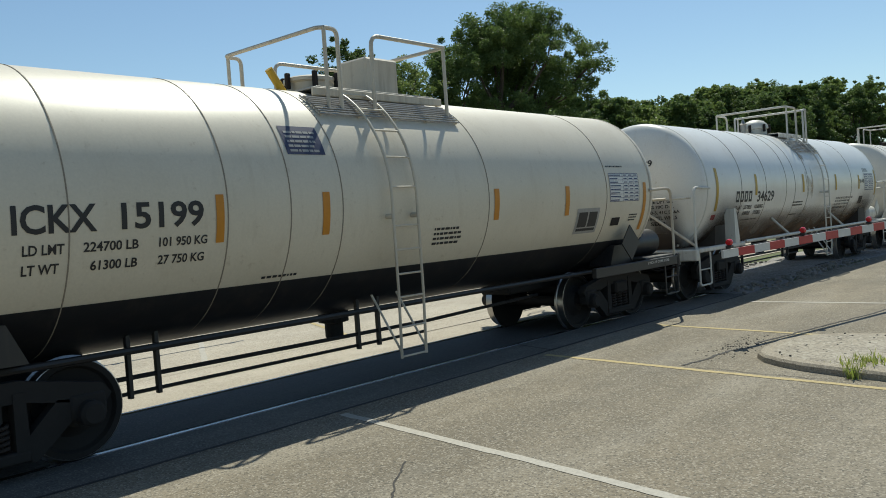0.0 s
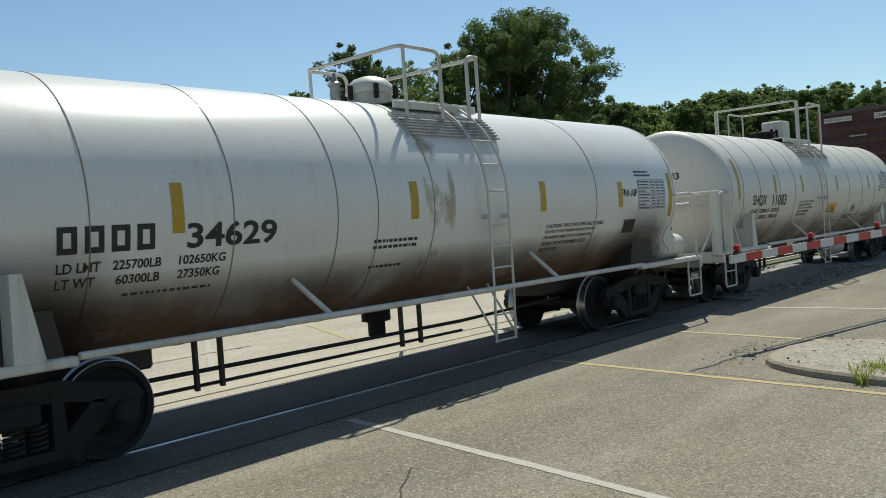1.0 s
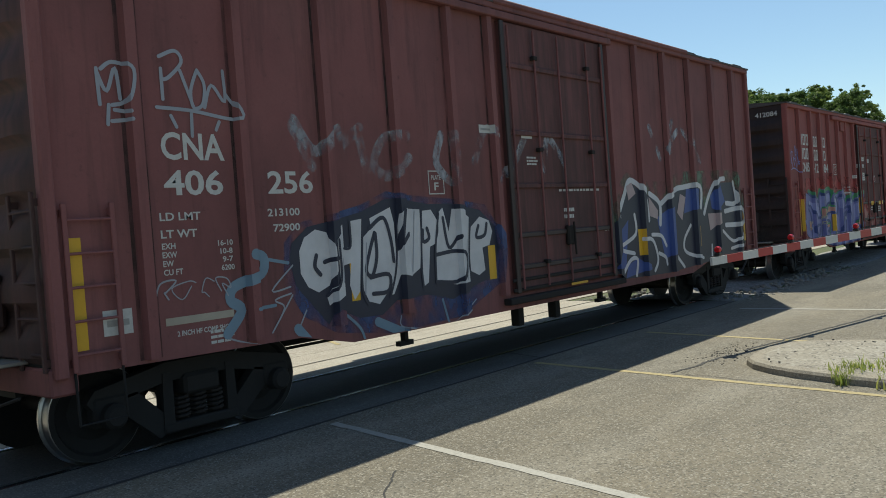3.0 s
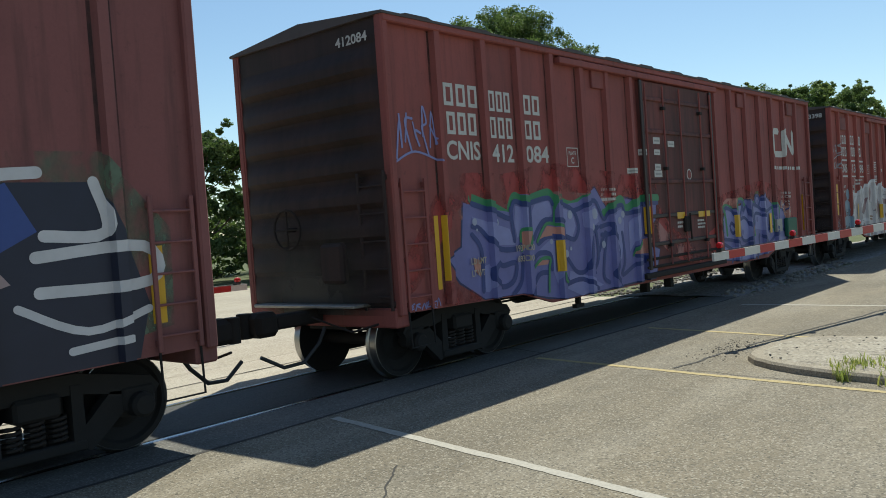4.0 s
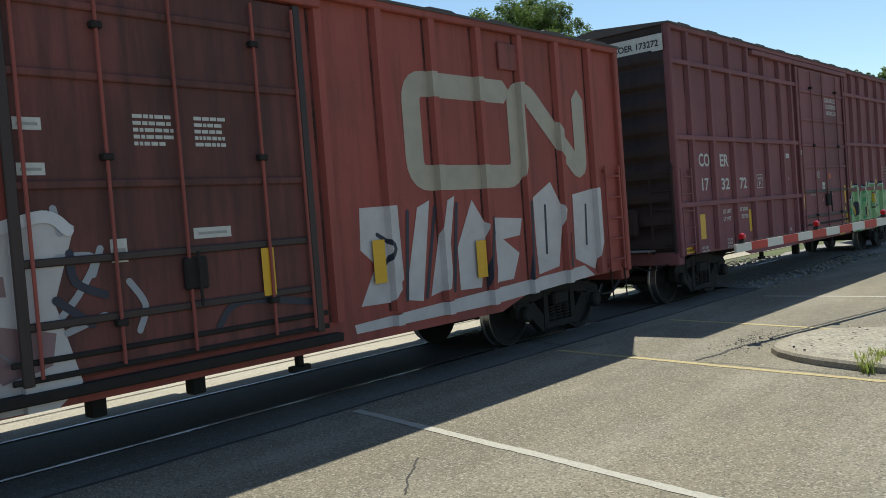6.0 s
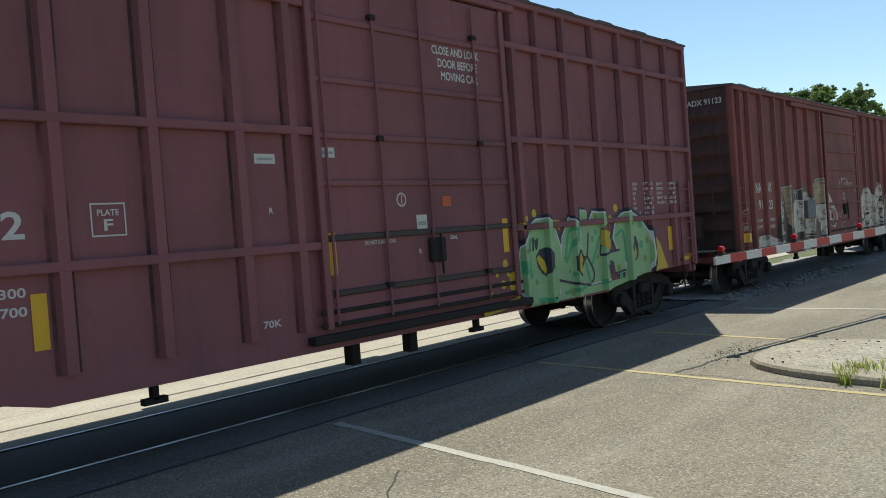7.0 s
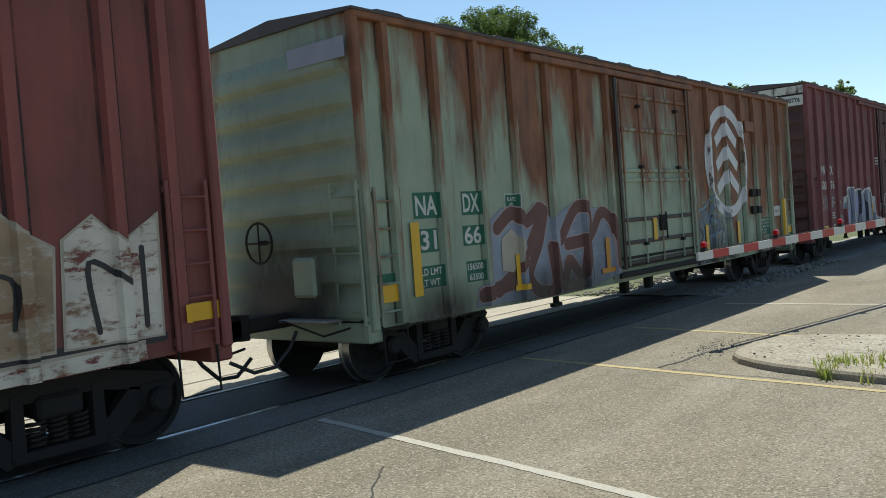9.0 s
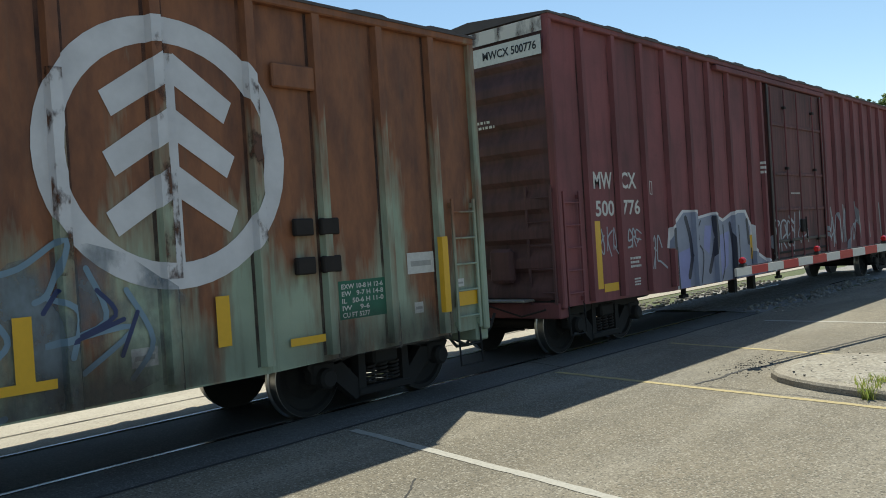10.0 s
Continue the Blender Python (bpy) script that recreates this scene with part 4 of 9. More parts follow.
def ladder(car, x0, x1, y, z0, z1, n, mat, label="", axis="side", stand=0.07):
    if axis == "side":
        g, zs = ladder_geo(x0, x1, y, z0, z1, n, stand)
        ob = part("ladder", g, mat, car, label)
        for z in zs:
            part("rung", Geo().tube([(x0, y - stand + 0.012, z), (x1, y - stand + 0.012, z)], 0.013, 7), mat, ob)
        return ob
    # on an end that faces -x: x0, x1 are y values and y is the face's x
    g = Geo()
    for yy in (x0, x1):
        g.box(y - stand, y - stand + 0.03, yy - 0.022, yy + 0.022, z0, z1, 0.006)
        for z in (z0 + 0.08, z1 - 0.08):
            g.box(y - stand + 0.02, y + 0.06, yy - 0.018, yy + 0.018, z - 0.03, z + 0.03)
    ob = part("ladder", g, mat, car, label)
    for k in range(n):
        z = z0 + (z1 - z0) * (k + 0.5) / n
        part("rung", Geo().tube([(y - stand + 0.012, x0, z), (y - stand + 0.012, x1, z)], 0.013, 7), mat, ob)
    return ob


# ---- boxcars ----
LENGTH = 15.8
SHEET, PROUD = 1.385, 1.46


class Side:
    """The bent outer face of a boxcar's side: sheet, posts and door."""

    def __init__(self, posts, door):
        self.posts, self.door = posts, door
        self.cuts = sorted([p + q for p in posts for q in (-0.075, -0.05, 0.05, 0.075)] + [door[0] - 0.012, door[0], door[1], door[1] + 0.012])

    def depth(self, x):
        for p in self.posts:
            q = abs(x - p)
            if q < 0.0501:
                return -PROUD
            if q < 0.075:
                return -PROUD + (PROUD - SHEET) * (q - 0.05) / 0.025
        if self.door[0] - 1e-5 <= x <= self.door[1] + 1e-5:
            return -1.45
        return -SHEET

    def on(self, off=0.003):
        return lambda u, v: (u, self.depth(u) - off, v)


def end_on(off, x=0.0, z_shift=0.0):
    """Lays a shape on the end that faces -x: u runs from far side to near side, 0 at the middle."""
    return lambda u, v: (x - off, -u, v + z_shift)


def sill_line(sill, drop, length=LENGTH):
    if drop <= 0:
        return [(0, sill), (length, sill)]
    return [(0, sill), (2.6, sill - 0.04), (3.35, sill - drop), (length - 3.35, sill - drop), (length - 2.6, sill - 0.04), (length, sill)]


def end_panel(sill, eave, ribs, way, x, depth=0.095):
    """Pressed steel end with level corrugations that fade out at the corners."""
    g = Geo()
    ys = [-SHEET, -1.28, -1.12, -0.5, 0.5, 1.12, 1.28, SHEET]
    nz = ribs * 12
    v, f = [], []
    z1 = eave - 0.32
    for i in range(nz + 1):
        z = sill + (z1 - sill) * i / nz
        q = (ribs * i / nz) % 1.0
        wave = 0.0 if q < 0.12 else min(1.0, (q - 0.12) / 0.1) * (1.0 if q < 0.55 else max(0.0, 1 - (q - 0.55) / 0.42))
        for y in ys:
            fade = 1.0 if abs(y) < 1.13 else 0.35 if abs(y) < 1.3 else 0.0
            v.append((x + way * depth * wave * fade, y, z))
    m = len(ys)
    for i in range(nz):
        for j in range(m - 1):
            a = i * m + j
            f.append((a, a + 1, a + m + 1, a + m))
    g.add(v, f)
    top = [(-SHEET, z1), (SHEET, z1), (SHEET, eave), (0, eave + 0.13), (-SHEET, eave)]
    n = len(top)
    g.add([(x, y, z) for y, z in top] + [(x - way * 0.05, y, z) for y, z in top], [tuple(range(n)), tuple(range(2 * n - 1, n - 1, -1))] + [(i, i + n, (i + 1) % n + n, (i + 1) % n) for i in range(n)])
    return g


def boxcar(label, mats, eave, sill, drop, posts, door, ribs, door_bars=(), rails=(), roof_ribs=13, ladder_top=2.6, end_mat=None, brake=True, raised_roof=None, grime=None, length=LENGTH, bogie_in=1.55, rods=True):
    """Body, roof, posts, doors, ends, ladders and running gear of one boxcar; its near side faces -y."""
    body = mats[0]
    trim = mats[1] if len(mats) > 1 else body
    door_mat = mats[2] if len(mats) > 2 else body
    car = thing("boxcar", label, "boxcar", "train cars")
    line = sill_line(sill, drop, length)
    outline = line + [(length, eave), (0, eave)]
    for s, nm in ((-1, "side_sheet"), (1, "side_sheet")):
        part(nm, Geo().prism(outline, s * SHEET, s * (SHEET - 0.05)), body, car)
    post = Geo()
    h0, h1 = sill + 0.02 - (drop if False else 0), eave - 0.02
    pv = [(x, y, z) for z in (h0, h1) for x, y in ((-0.075, -SHEET + 0.01), (-0.05, -PROUD), (0.05, -PROUD), (0.075, -SHEET + 0.01))]
    post.add(pv, [(0, 1, 5, 4), (1, 2, 6, 5), (2, 3, 7, 6), (3, 0, 4, 7), (0, 3, 2, 1), (4, 5, 6, 7)])
    post = post.mesh("side_post", trim)
    for p in posts:
        part("side_post", post, None, car, at=pose(p, 0, 0))
        part("side_post", post, None, car, at=pose(length - p, 0, 0, 0, 0, 180))
    for x0, x1, z in rails:
        part("side_rail", Geo().box(x0, x1, -PROUD - 0.004, -SHEET + 0.01, z - 0.045, z + 0.045, 0.01), trim, car)
    part("eave_rail", Geo().box(0, length, -PROUD - 0.015, -SHEET + 0.03, eave - 0.10, eave + 0.01, 0.015), trim, car)
    part("eave_rail", Geo().box(0, length, SHEET - 0.03, PROUD + 0.015, eave - 0.10, eave + 0.01, 0.015), trim, car)
    for s in (-1, 1):
        for x in (0.0, length - 0.09):
            part("corner_post", Geo().box(x - 0.012, x + 0.102, min(s * 1.35, s * (PROUD + 0.005)), max(s * 1.35, s * (PROUD + 0.005)), sill - 0.02, eave + 0.005, 0.02), trim, car)
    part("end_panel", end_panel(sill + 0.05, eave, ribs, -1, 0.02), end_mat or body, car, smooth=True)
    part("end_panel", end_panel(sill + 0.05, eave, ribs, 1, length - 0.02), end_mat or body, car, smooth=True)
    g = Geo().box(0.0, length, -SHEET + 0.04, SHEET - 0.04, sill + 0.02, sill + 0.12)
    g.box(0.1, length - 0.1, -0.35, 0.35, 0.66, sill + 0.02)
    part("underframe", g, IRON, car, "dark grimy steel underframe")
    # roof: two shallow slopes with pressed ribs
    prof = [(-PROUD - 0.03, eave + 0.012), (0, eave + 0.15), (PROUD + 0.03, eave + 0.012), (PROUD + 0.03, eave - 0.02), (-PROUD - 0.03, eave - 0.02)]
    n = len(prof)
    g = Geo().add([(x, y, z) for x in (-0.03, length + 0.03) for y, z in prof], [tuple(range(n)), tuple(range(2 * n - 1, n - 1, -1))] + [(i, i + n, (i + 1) % n + n, (i + 1) % n) for i in range(n)])
    part("roof", g, ROOF_GREY, car, "dusty ribbed steel roof")
    rg = Geo()
    k = [(-PROUD - 0.02, eave + 0.012), (0, eave + 0.15), (PROUD + 0.02, eave + 0.012)]
    v = []
    for x, dz in ((-0.30, 0.0), (-0.20, 0.024), (0.20, 0.024), (0.30, 0.0)):
        v += [(x, y, z + dz) for y, z in k]
    rg.add(v, [(i * 3 + j, i * 3 + j + 1, (i + 1) * 3 + j + 1, (i + 1) * 3 + j) for i in range(3) for j in range(2)] + [(0, 3, 6, 9), (2, 11, 8, 5)])
    rg = rg.mesh("roof_panel", ROOF_GREY)
    for i in range(roof_ribs):
        part("roof_panel", rg, None, car, at=pose(length * (i + 0.5) / roof_ribs, 0, 0.002))
    if raised_roof:
        part("roof_cap", Geo().box(raised_roof[0], raised_roof[1], -PROUD - 0.045, PROUD + 0.045, eave - 0.03, eave + 0.055, 0.02), trim, car)
    # plug doors on both sides
    for s in (-1, 1):
        y = lambda a, b: (min(s * a, s * b), max(s * a, s * b))
        d0, d1 = door
        dz0 = sill - max(0.0, drop) + 0.22
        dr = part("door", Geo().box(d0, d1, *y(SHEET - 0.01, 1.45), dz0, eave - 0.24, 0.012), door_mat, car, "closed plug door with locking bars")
        for x in (d0 + 0.02, d1 - 0.02):
            part("door_edge", Geo().box(x - 0.045, x + 0.045, *y(1.45, 1.485), dz0, eave - 0.24, 0.008), DOOR_GREASE if len(mats) > 2 else trim, dr)
        for z in door_bars:
            part("door_bar", Geo().box(d0 + 0.05, d1 - 0.05, *y(1.45, 1.482), z - 0.035, z + 0.035, 0.01), DOOR_GREASE if rods and z < 2.0 else door_mat, dr)
        for x in (d0 + 0.12, d0 + (d1 - d0) * 0.27, d0 + (d1 - d0) * 0.5, d0 + (d1 - d0) * 0.8, d1 - 0.1) if rods else ():
            part("lock_rod", Geo().tube([(x, s * 1.495, dz0 + 0.05), (x, s * 1.495, eave - 0.3)], 0.017, 8), trim, dr)
        for z in (dz0 + 0.4, (dz0 + eave) / 2, eave - 0.7):
            for x in (d0 + (d1 - d0) * 0.27, d0 + (d1 - d0) * 0.8) if rods else ():
                part("rod_guide", Geo().box(x - 0.05, x + 0.05, *y(1.45, 1.525), z - 0.03, z + 0.03, 0.008), IRON_RUST, dr)
        part("door_gear", Geo().box(d0 + (d1 - d0) * 0.48, d0 + (d1 - d0) * 0.56, *y(1.45, 1.52), dz0 + 0.6, dz0 + 0.9, 0.02), IRON_RUST, dr)
        part("door_handle", Geo().tube([(d0 + (d1 - d0) * 0.52, s * 1.55, dz0 + 0.95), (d0 + (d1 - d0) * 0.52, s * 1.56, dz0 + 0.45)], 0.016, 7), IRON_RUST, dr)
        part("door_track", Geo().box(d0 - 0.25, d1 + 0.25, *y(SHEET, 1.52), dz0 - 0.14, dz0 - 0.05, 0.012), IRON_RUST, car)
        part("door_track", Geo().box(d0 - 0.1, d1 + 0.1, *y(1.45, 1.475), dz0 + 0.16, dz0 + 0.21, 0.01), IRON_RUST, car)
        part("door_track", Geo().box(d0 - 0.1, d1 + 0.1, *y(1.45, 1.48), dz0 + 0.02, dz0 + 0.07, 0.01), IRON_RUST, car)
        part("door_track", Geo().box(d0 - 2.6, d1 + 0.3, *y(SHEET, 1.50), eave - 0.22, eave - 0.12, 0.012), trim, car)
    # ladders, stirrups, jacking pads, crossover steps
    for x0, x1 in ((0.16, 0.58), (length - 0.58, length - 0.16)):
        ladder(car, x0, x1, -SHEET, sill + 0.02, ladder_top, 5, trim)
        part("sill_step", Geo().tube([(x0, -1.42, sill + 0.05), (x0, -1.44, sill - 0.42), (x1, -1.44, sill - 0.42), (x1, -1.42, sill + 0.05)], 0.013, 7), IRON, car)
    ladder(car, -1.36, -0.92, 0.0, sill + 0.05, ladder_top + 0.1, 5, end_mat or trim, axis="end")
    part("crossover_step", Geo().box(-0.30, 0.0, -0.95, 1.0, sill + 0.10, sill + 0.14, 0.01), GRATING, car)
    part("end_sill", Geo().box(-0.04, 0.2, -1.40, 1.40, sill - 0.16, sill + 0.08, 0.02), trim, car)
    part("end_sill", Geo().box(length - 0.2, length + 0.04, -1.40, 1.40, sill - 0.16, sill + 0.08, 0.02), trim, car)
    if brake:
        part("brake_box", Geo().box(-0.16, -0.02, -0.66, -0.22, sill + 0.38, sill + 0.90, 0.05), end_mat or IRON, car, "hand brake housing coloured like the end")
        w = Geo().tube([(-0.2, 0.3 + 0.26 * math.cos(t * 0.3927), sill + 1.1 + 0.26 * math.sin(t * 0.3927)) for t in range(16)], 0.016, 6, closed=True)
        for t in range(4):
            w.tube([(-0.2, 0.3, sill + 1.1), (-0.2, 0.3 + 0.26 * math.cos(t * 1.571), sill + 1.1 + 0.26 * math.sin(t * 1.571))], 0.012, 5)
        part("brake_wheel", w.tube([(-0.2, 0.3, sill + 1.1), (0.0, 0.3, sill + 1.1)], 0.03, 7), IRON_RUST, car, "spoked hand brake wheel")
    for x in (bogie_in, length - bogie_in):
        bogie(car, x, sill)
    coupler(car, 0.0, -1, reach=1.12)
    coupler(car, length, 1, reach=1.12)
    for x in (4.4, 9.2):
        part("hanging_bracket", Geo().box(x - 0.03, x + 0.03, -1.2, -1.12, sill - drop - 0.16, sill + 0.05).box(x - 0.12, x + 0.12, -1.2, -1.12, sill - drop - 0.2, sill - drop - 0.14), IRON, car)
    g = Geo().lathe([(-0.55, 0.0), (-0.52, 0.15), (-0.45, 0.19), (0.45, 0.19), (0.52, 0.15), (0.55, 0.0)], (5.4, 0.45, 0.62), "x", 18)
    part("air_reservoir", g, IRON, car, "", True)
    part("brake_rod", Geo().tube([(2.4, -0.25, 0.62), (length - 2.4, -0.25, 0.60)], 0.02, 6), IRON, car)
    for x in (7.0, 8.0):
        part("drop_foot", Geo().box(x, x + 0.14, -1.05, -0.9, 0.40, sill, 0.01), IRON, car)
    side = Side(sorted(posts), door)
    side.line = line
    # narrow strips paint the shade and grime in the creases beside each post
    if grime:
        for p in side.posts:
            for a, b in ((p - 0.115, p - 0.076), (p + 0.076, p + 0.105)):
                if door[0] - 0.02 < b and a < door[1] + 0.02:
                    continue
                decal("post_shade_strip", rect(a, sill + 0.02, b, eave - 0.1), grime, car, side.on(0.0012), "painted shade and grime along a post")
    car["length"] = length
    return car, side


def words(car, side, items, mat, off=0.004, name="lettering"):
    """items: (text, u, v, height, width)."""
    for body, u, v, h, w in items:
        decal(name, letters(body, u, v, h, w), mat, car, side.on(off), cuts_u=side.cuts)


def reflectors(car, side, items, mat=REFLECTOR):
    for u0, v0, u1, v1 in items:
        decal("reflector", rect(u0, v0, u1, v1), mat, car, side.on(0.006), "yellow reflective strip", side.cuts)


def bays(n0, door, n1, first=0.84, last=0.84):
    """Post places: n0 evenly from first to the door, n1 evenly beyond it."""
    a = [first + (door[0] - 0.28 - first) * i / (n0 - 1) for i in range(n0)]
    b = [door[1] + 0.28 + (LENGTH - last - door[1] - 0.28) * i / (n1 - 1) for i in range(n1)]
    return a + b


TRAIN = []

DOOR = (6.32, 9.30)
ox = OXIDE
car_a, side_a = boxcar("plum-brown tall boxcar with white bubble graffiti", [ox["plum"], ox["plum"], DOOR_PAINT["plum"]], 5.00, 0.92, 0.20, [0.88, 2.02, 3.15, 4.25, 5.35, 6.22, 9.5, 10.5, 11.6, 12.7, 13.8, 14.92], (6.45, 9.25), 8, (1.3, 1.75, 2.45, 3.2, 4.15), ladder_top=2.35, raised_roof=(6.3, 12.6), end_mat=END_SHADE_GRIME["brown"], grime=POST_SHADE_GRIME)
TRAIN.append((car_a, 45.95))
car_b, side_b = boxcar("red boxcar covered in purple and blue graffiti", [ox["red"], ox["red"], DOOR_PAINT["red"]], 4.45, 0.88, 0.24, [0.98, 1.93, 2.75, 3.6, 4.45, 5.25, 6.08, 9.7, 10.55, 11.4, 12.25, 13.05, 13.9, 14.8], (6.38, 9.42), 8, (1.3, 1.8, 2.42, 3.32, 3.9), ladder_top=2.5, end_mat=END_SHADE_GRIME["black"], grime=POST_SHADE_GRIME)
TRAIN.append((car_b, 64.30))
car_c, side_c = boxcar("red boxcar with pale pink and white graffiti", [ox["brick"], ox["brick"], DOOR_PAINT["red"]], 4.45, 0.88, 0.26, [0.84, 1.80, 2.68, 3.55, 4.4, 5.25, 6.05] + bays(2, DOOR, 7)[2:], DOOR, 8, (1.3, 1.8, 2.42, 3.32, 3.9), ladder_top=2.55, end_mat=END_SHADE_GRIME["black"], grime=POST_SHADE_GRIME)
TRAIN.append((car_c, 82.06))
BIG = (6.32, 9.85)
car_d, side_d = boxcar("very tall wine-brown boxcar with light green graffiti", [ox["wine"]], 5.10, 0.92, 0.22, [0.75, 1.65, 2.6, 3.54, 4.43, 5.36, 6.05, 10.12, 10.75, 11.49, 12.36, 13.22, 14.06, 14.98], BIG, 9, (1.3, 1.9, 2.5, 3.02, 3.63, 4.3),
                        [(0, 6.3, z) for z in (4.43, 3.06, 1.83)] + [(9.9, LENGTH, z) for z in (4.43, 3.10, 1.86)], ladder_top=2.5, end_mat=END_SHADE_GRIME["black"], grime=POST_SHADE_GRIME)
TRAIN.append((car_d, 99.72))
car_e, side_e = boxcar("maroon boxcar with rusted white graffiti", [ox["maroon"]], 4.57, 0.90, 0.20, [0.46, 0.97, 1.77, 2.63, 3.36, 4.24, 5.07, 6.1, 9.65, 10.5, 11.35, 12.2, 13.05, 13.9, 14.75, 15.3], (6.32, 9.40), 8, (1.35, 1.85, 2.3, 2.8, 3.3, 3.85), ladder_top=2.5, end_mat=END_SHADE_GRIME["brown"], grime=POST_SHADE_GRIME, rods=False)
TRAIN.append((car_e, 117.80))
car_f, side_f = boxcar("pale green boxcar streaked with rust, round white emblem", [GREEN_CAR, GREEN_TRIM, GREEN_DOOR], 4.47, 0.74, 0.06, [0.53, 1.44, 2.33, 3.19, 4.12, 5.07, 6.02, 9.45, 10.43, 11.35, 12.36, 13.2, 14.12, 14.99], (6.24, 9.26), 8, (1.0, 1.35, 1.75, 2.45, 2.62, 3.35, 3.95), ladder_top=2.4, end_mat=GREEN_END, grime=POST_SHADE_GRIME)
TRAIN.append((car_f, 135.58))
car_g, side_g = boxcar("rose-brown tall boxcar with silver graffiti", [ox["rose"], ox["rose"], DOOR_PAINT["plum"]], 5.10, 0.80, 0.06, [0.9, 1.82, 2.74, 3.6, 4.5, 5.4, 6.3, 7.3, 8.02, 12.1, 12.95, 13.8, 14.65, 15.5, 16.35, 17.2, 18.1, 19.0], (8.28, 11.80), 9, (1.4, 2.1, 2.9, 4.0), ladder_top=2.5, end_mat=END_SHADE_GRIME["rose"], grime=POST_SHADE_GRIME, roof_ribs=16, length=19.9, bogie_in=1.75)
TRAIN.append((car_g, 153.12))

# ---- tank cars ----
TANK_R, TANK_Z = 1.40, 2.25


def on_tank(off=0.003, r=TANK_R):
    """Lays (u, v) on the near side of the tank: u along it, v as height."""
    def f(u, v):
        q = max(-0.999, min(0.999, (v - TANK_Z) / (r + off)))
        return (u, -(r + off) * math.sqrt(1 - q * q), v)
    return f


V_CUTS = [0.9 + 0.05 * i for i in range(56)]


def head_depth(rad):
    """How far the dished head stands out at a distance from its axis."""
    q = min(1.0, rad / TANK_R)
    return 0.42 * math.sqrt(max(0.0, 1 - q * q)) ** 0.9


def on_head(x, off=0.004):
    """Lays (u, v) on the head that faces -x: u from far to near side."""
    def f(u, v):
        return (x - head_depth(math.hypot(u, v - TANK_Z)) - off, -u, v)
    return f


def tank_words(car, items, mat=INK, mapping=None, name="lettering"):
    for body, u, v, h, w in items:
        decal(name, letters(body, u, v, h, w), mat, car, mapping or on_tank(0.004), cuts_v=V_CUTS if h > 0.06 else ())


def tank_bars(car, u, v, w, h, n, seed, mat=INK, pieces=3):
    decal("lettering", bars(u, v, w, h, n, random.Random(seed), 0.5, pieces), mat, car, on_tank(0.004), cuts_v=V_CUTS)


def table(car, u0, v0, u1, v1, rows, seed):
    """A ruled data panel."""
    decal("data_panel", rect(u0, v0, u1, v1), PANEL, car, on_tank(0.003), "ruled white data panel", cuts_v=V_CUTS)
    rr = random.Random(seed)
    t = 0.008
    lines = [frame_shape(u0, v0, u1, v1, t)] + [rect(u0, v0 + (v1 - v0) * i / rows, u1, v0 + (v1 - v0) * i / rows + t * 0.7) for i in range(1, rows)]
    lines += [rect(u0 + (u1 - u0) * q, v0, u0 + (u1 - u0) * q + t * 0.7, v1) for q in (0.45, 0.63, 0.82)]
    decal("ruling", joined(*lines), BLUE_INK, car, on_tank(0.006), cuts_v=V_CUTS)
    cells = []
    h = (v1 - v0) / rows
    for i in range(rows):
        z = v0 + h * (i + 0.28)
        for q0, q1 in ((0.02, rr.uniform(0.28, 0.42)), (0.48, 0.60), (0.67, 0.79), (0.86, 0.97)):
            cells.append(rect(u0 + (u1 - u0) * q0, z, u0 + (u1 - u0) * q1, z + h * 0.30))
    decal("lettering", joined(*cells), BLUE_INK, car, on_tank(0.006), cuts_v=V_CUTS)


def ring_geo(x, r, w, arc=None):
    return Geo().lathe([(x - w / 2, r - 0.01), (x - w / 2, r + 0.006), (x + w / 2, r + 0.006), (x + w / 2, r - 0.01)], (0, 0, TANK_Z), "x", 64, arc=arc)


def rail_tube(car, name, pts, r, mat, label=""):
    return part(name, Geo().tube(pts, r, 8), mat, car, label, True)


def rounded(pts, rad=0.16, n=4):
    """A bent pipe's line: corners taken round."""
    pts = [Vector(p) for p in pts]
    out = [pts[0]]
    for a, b, c in zip(pts, pts[1:], pts[2:]):
        d0, d1 = (a - b), (c - b)
        k = min(rad, d0.length * 0.45, d1.length * 0.45)
        p, q = b + d0.normalized() * k, b + d1.normalized() * k
        for i in range(n + 1):
            t = i / n
            out.append((p * (1 - t) + b * t) * (1 - t) + (b * (1 - t) + q * t) * t)
    return out + [pts[-1]]


def tank_car(label, paint_mat, steel, x0, x1, axles, seams, plat, ladder_x, saddle, black_low=False, rail_z=1.07, rear_posts=True, reservoir=None):
    """Shell with dished heads, seams, top platform, ladder, end platforms and running gear."""
    car = thing("tank_car", label, "tank car", "train cars")
    head = [(-head_depth(TANK_R * math.sin(t * 0.0982)), TANK_R * math.sin(t * 0.0982)) for t in range(17)]
    prof = [(x0 + a, r) for a, r in head] + [(x0 + (x1 - x0) * i / 12, TANK_R) for i in range(1, 12)] + [(x1 - a, r) for a, r in head[::-1]]
    shell = part("shell", Geo().lathe(prof, (0, 0, TANK_Z), "x", 96), paint_mat, car, smooth=True)
    for x in seams:
        part("jacket_seam", ring_geo(x, TANK_R, 0.011), SEAM, shell)
    for x in (x0 + 0.03, x1 - 0.03):
        part("head_band", ring_geo(x, TANK_R, 0.05), steel, shell)
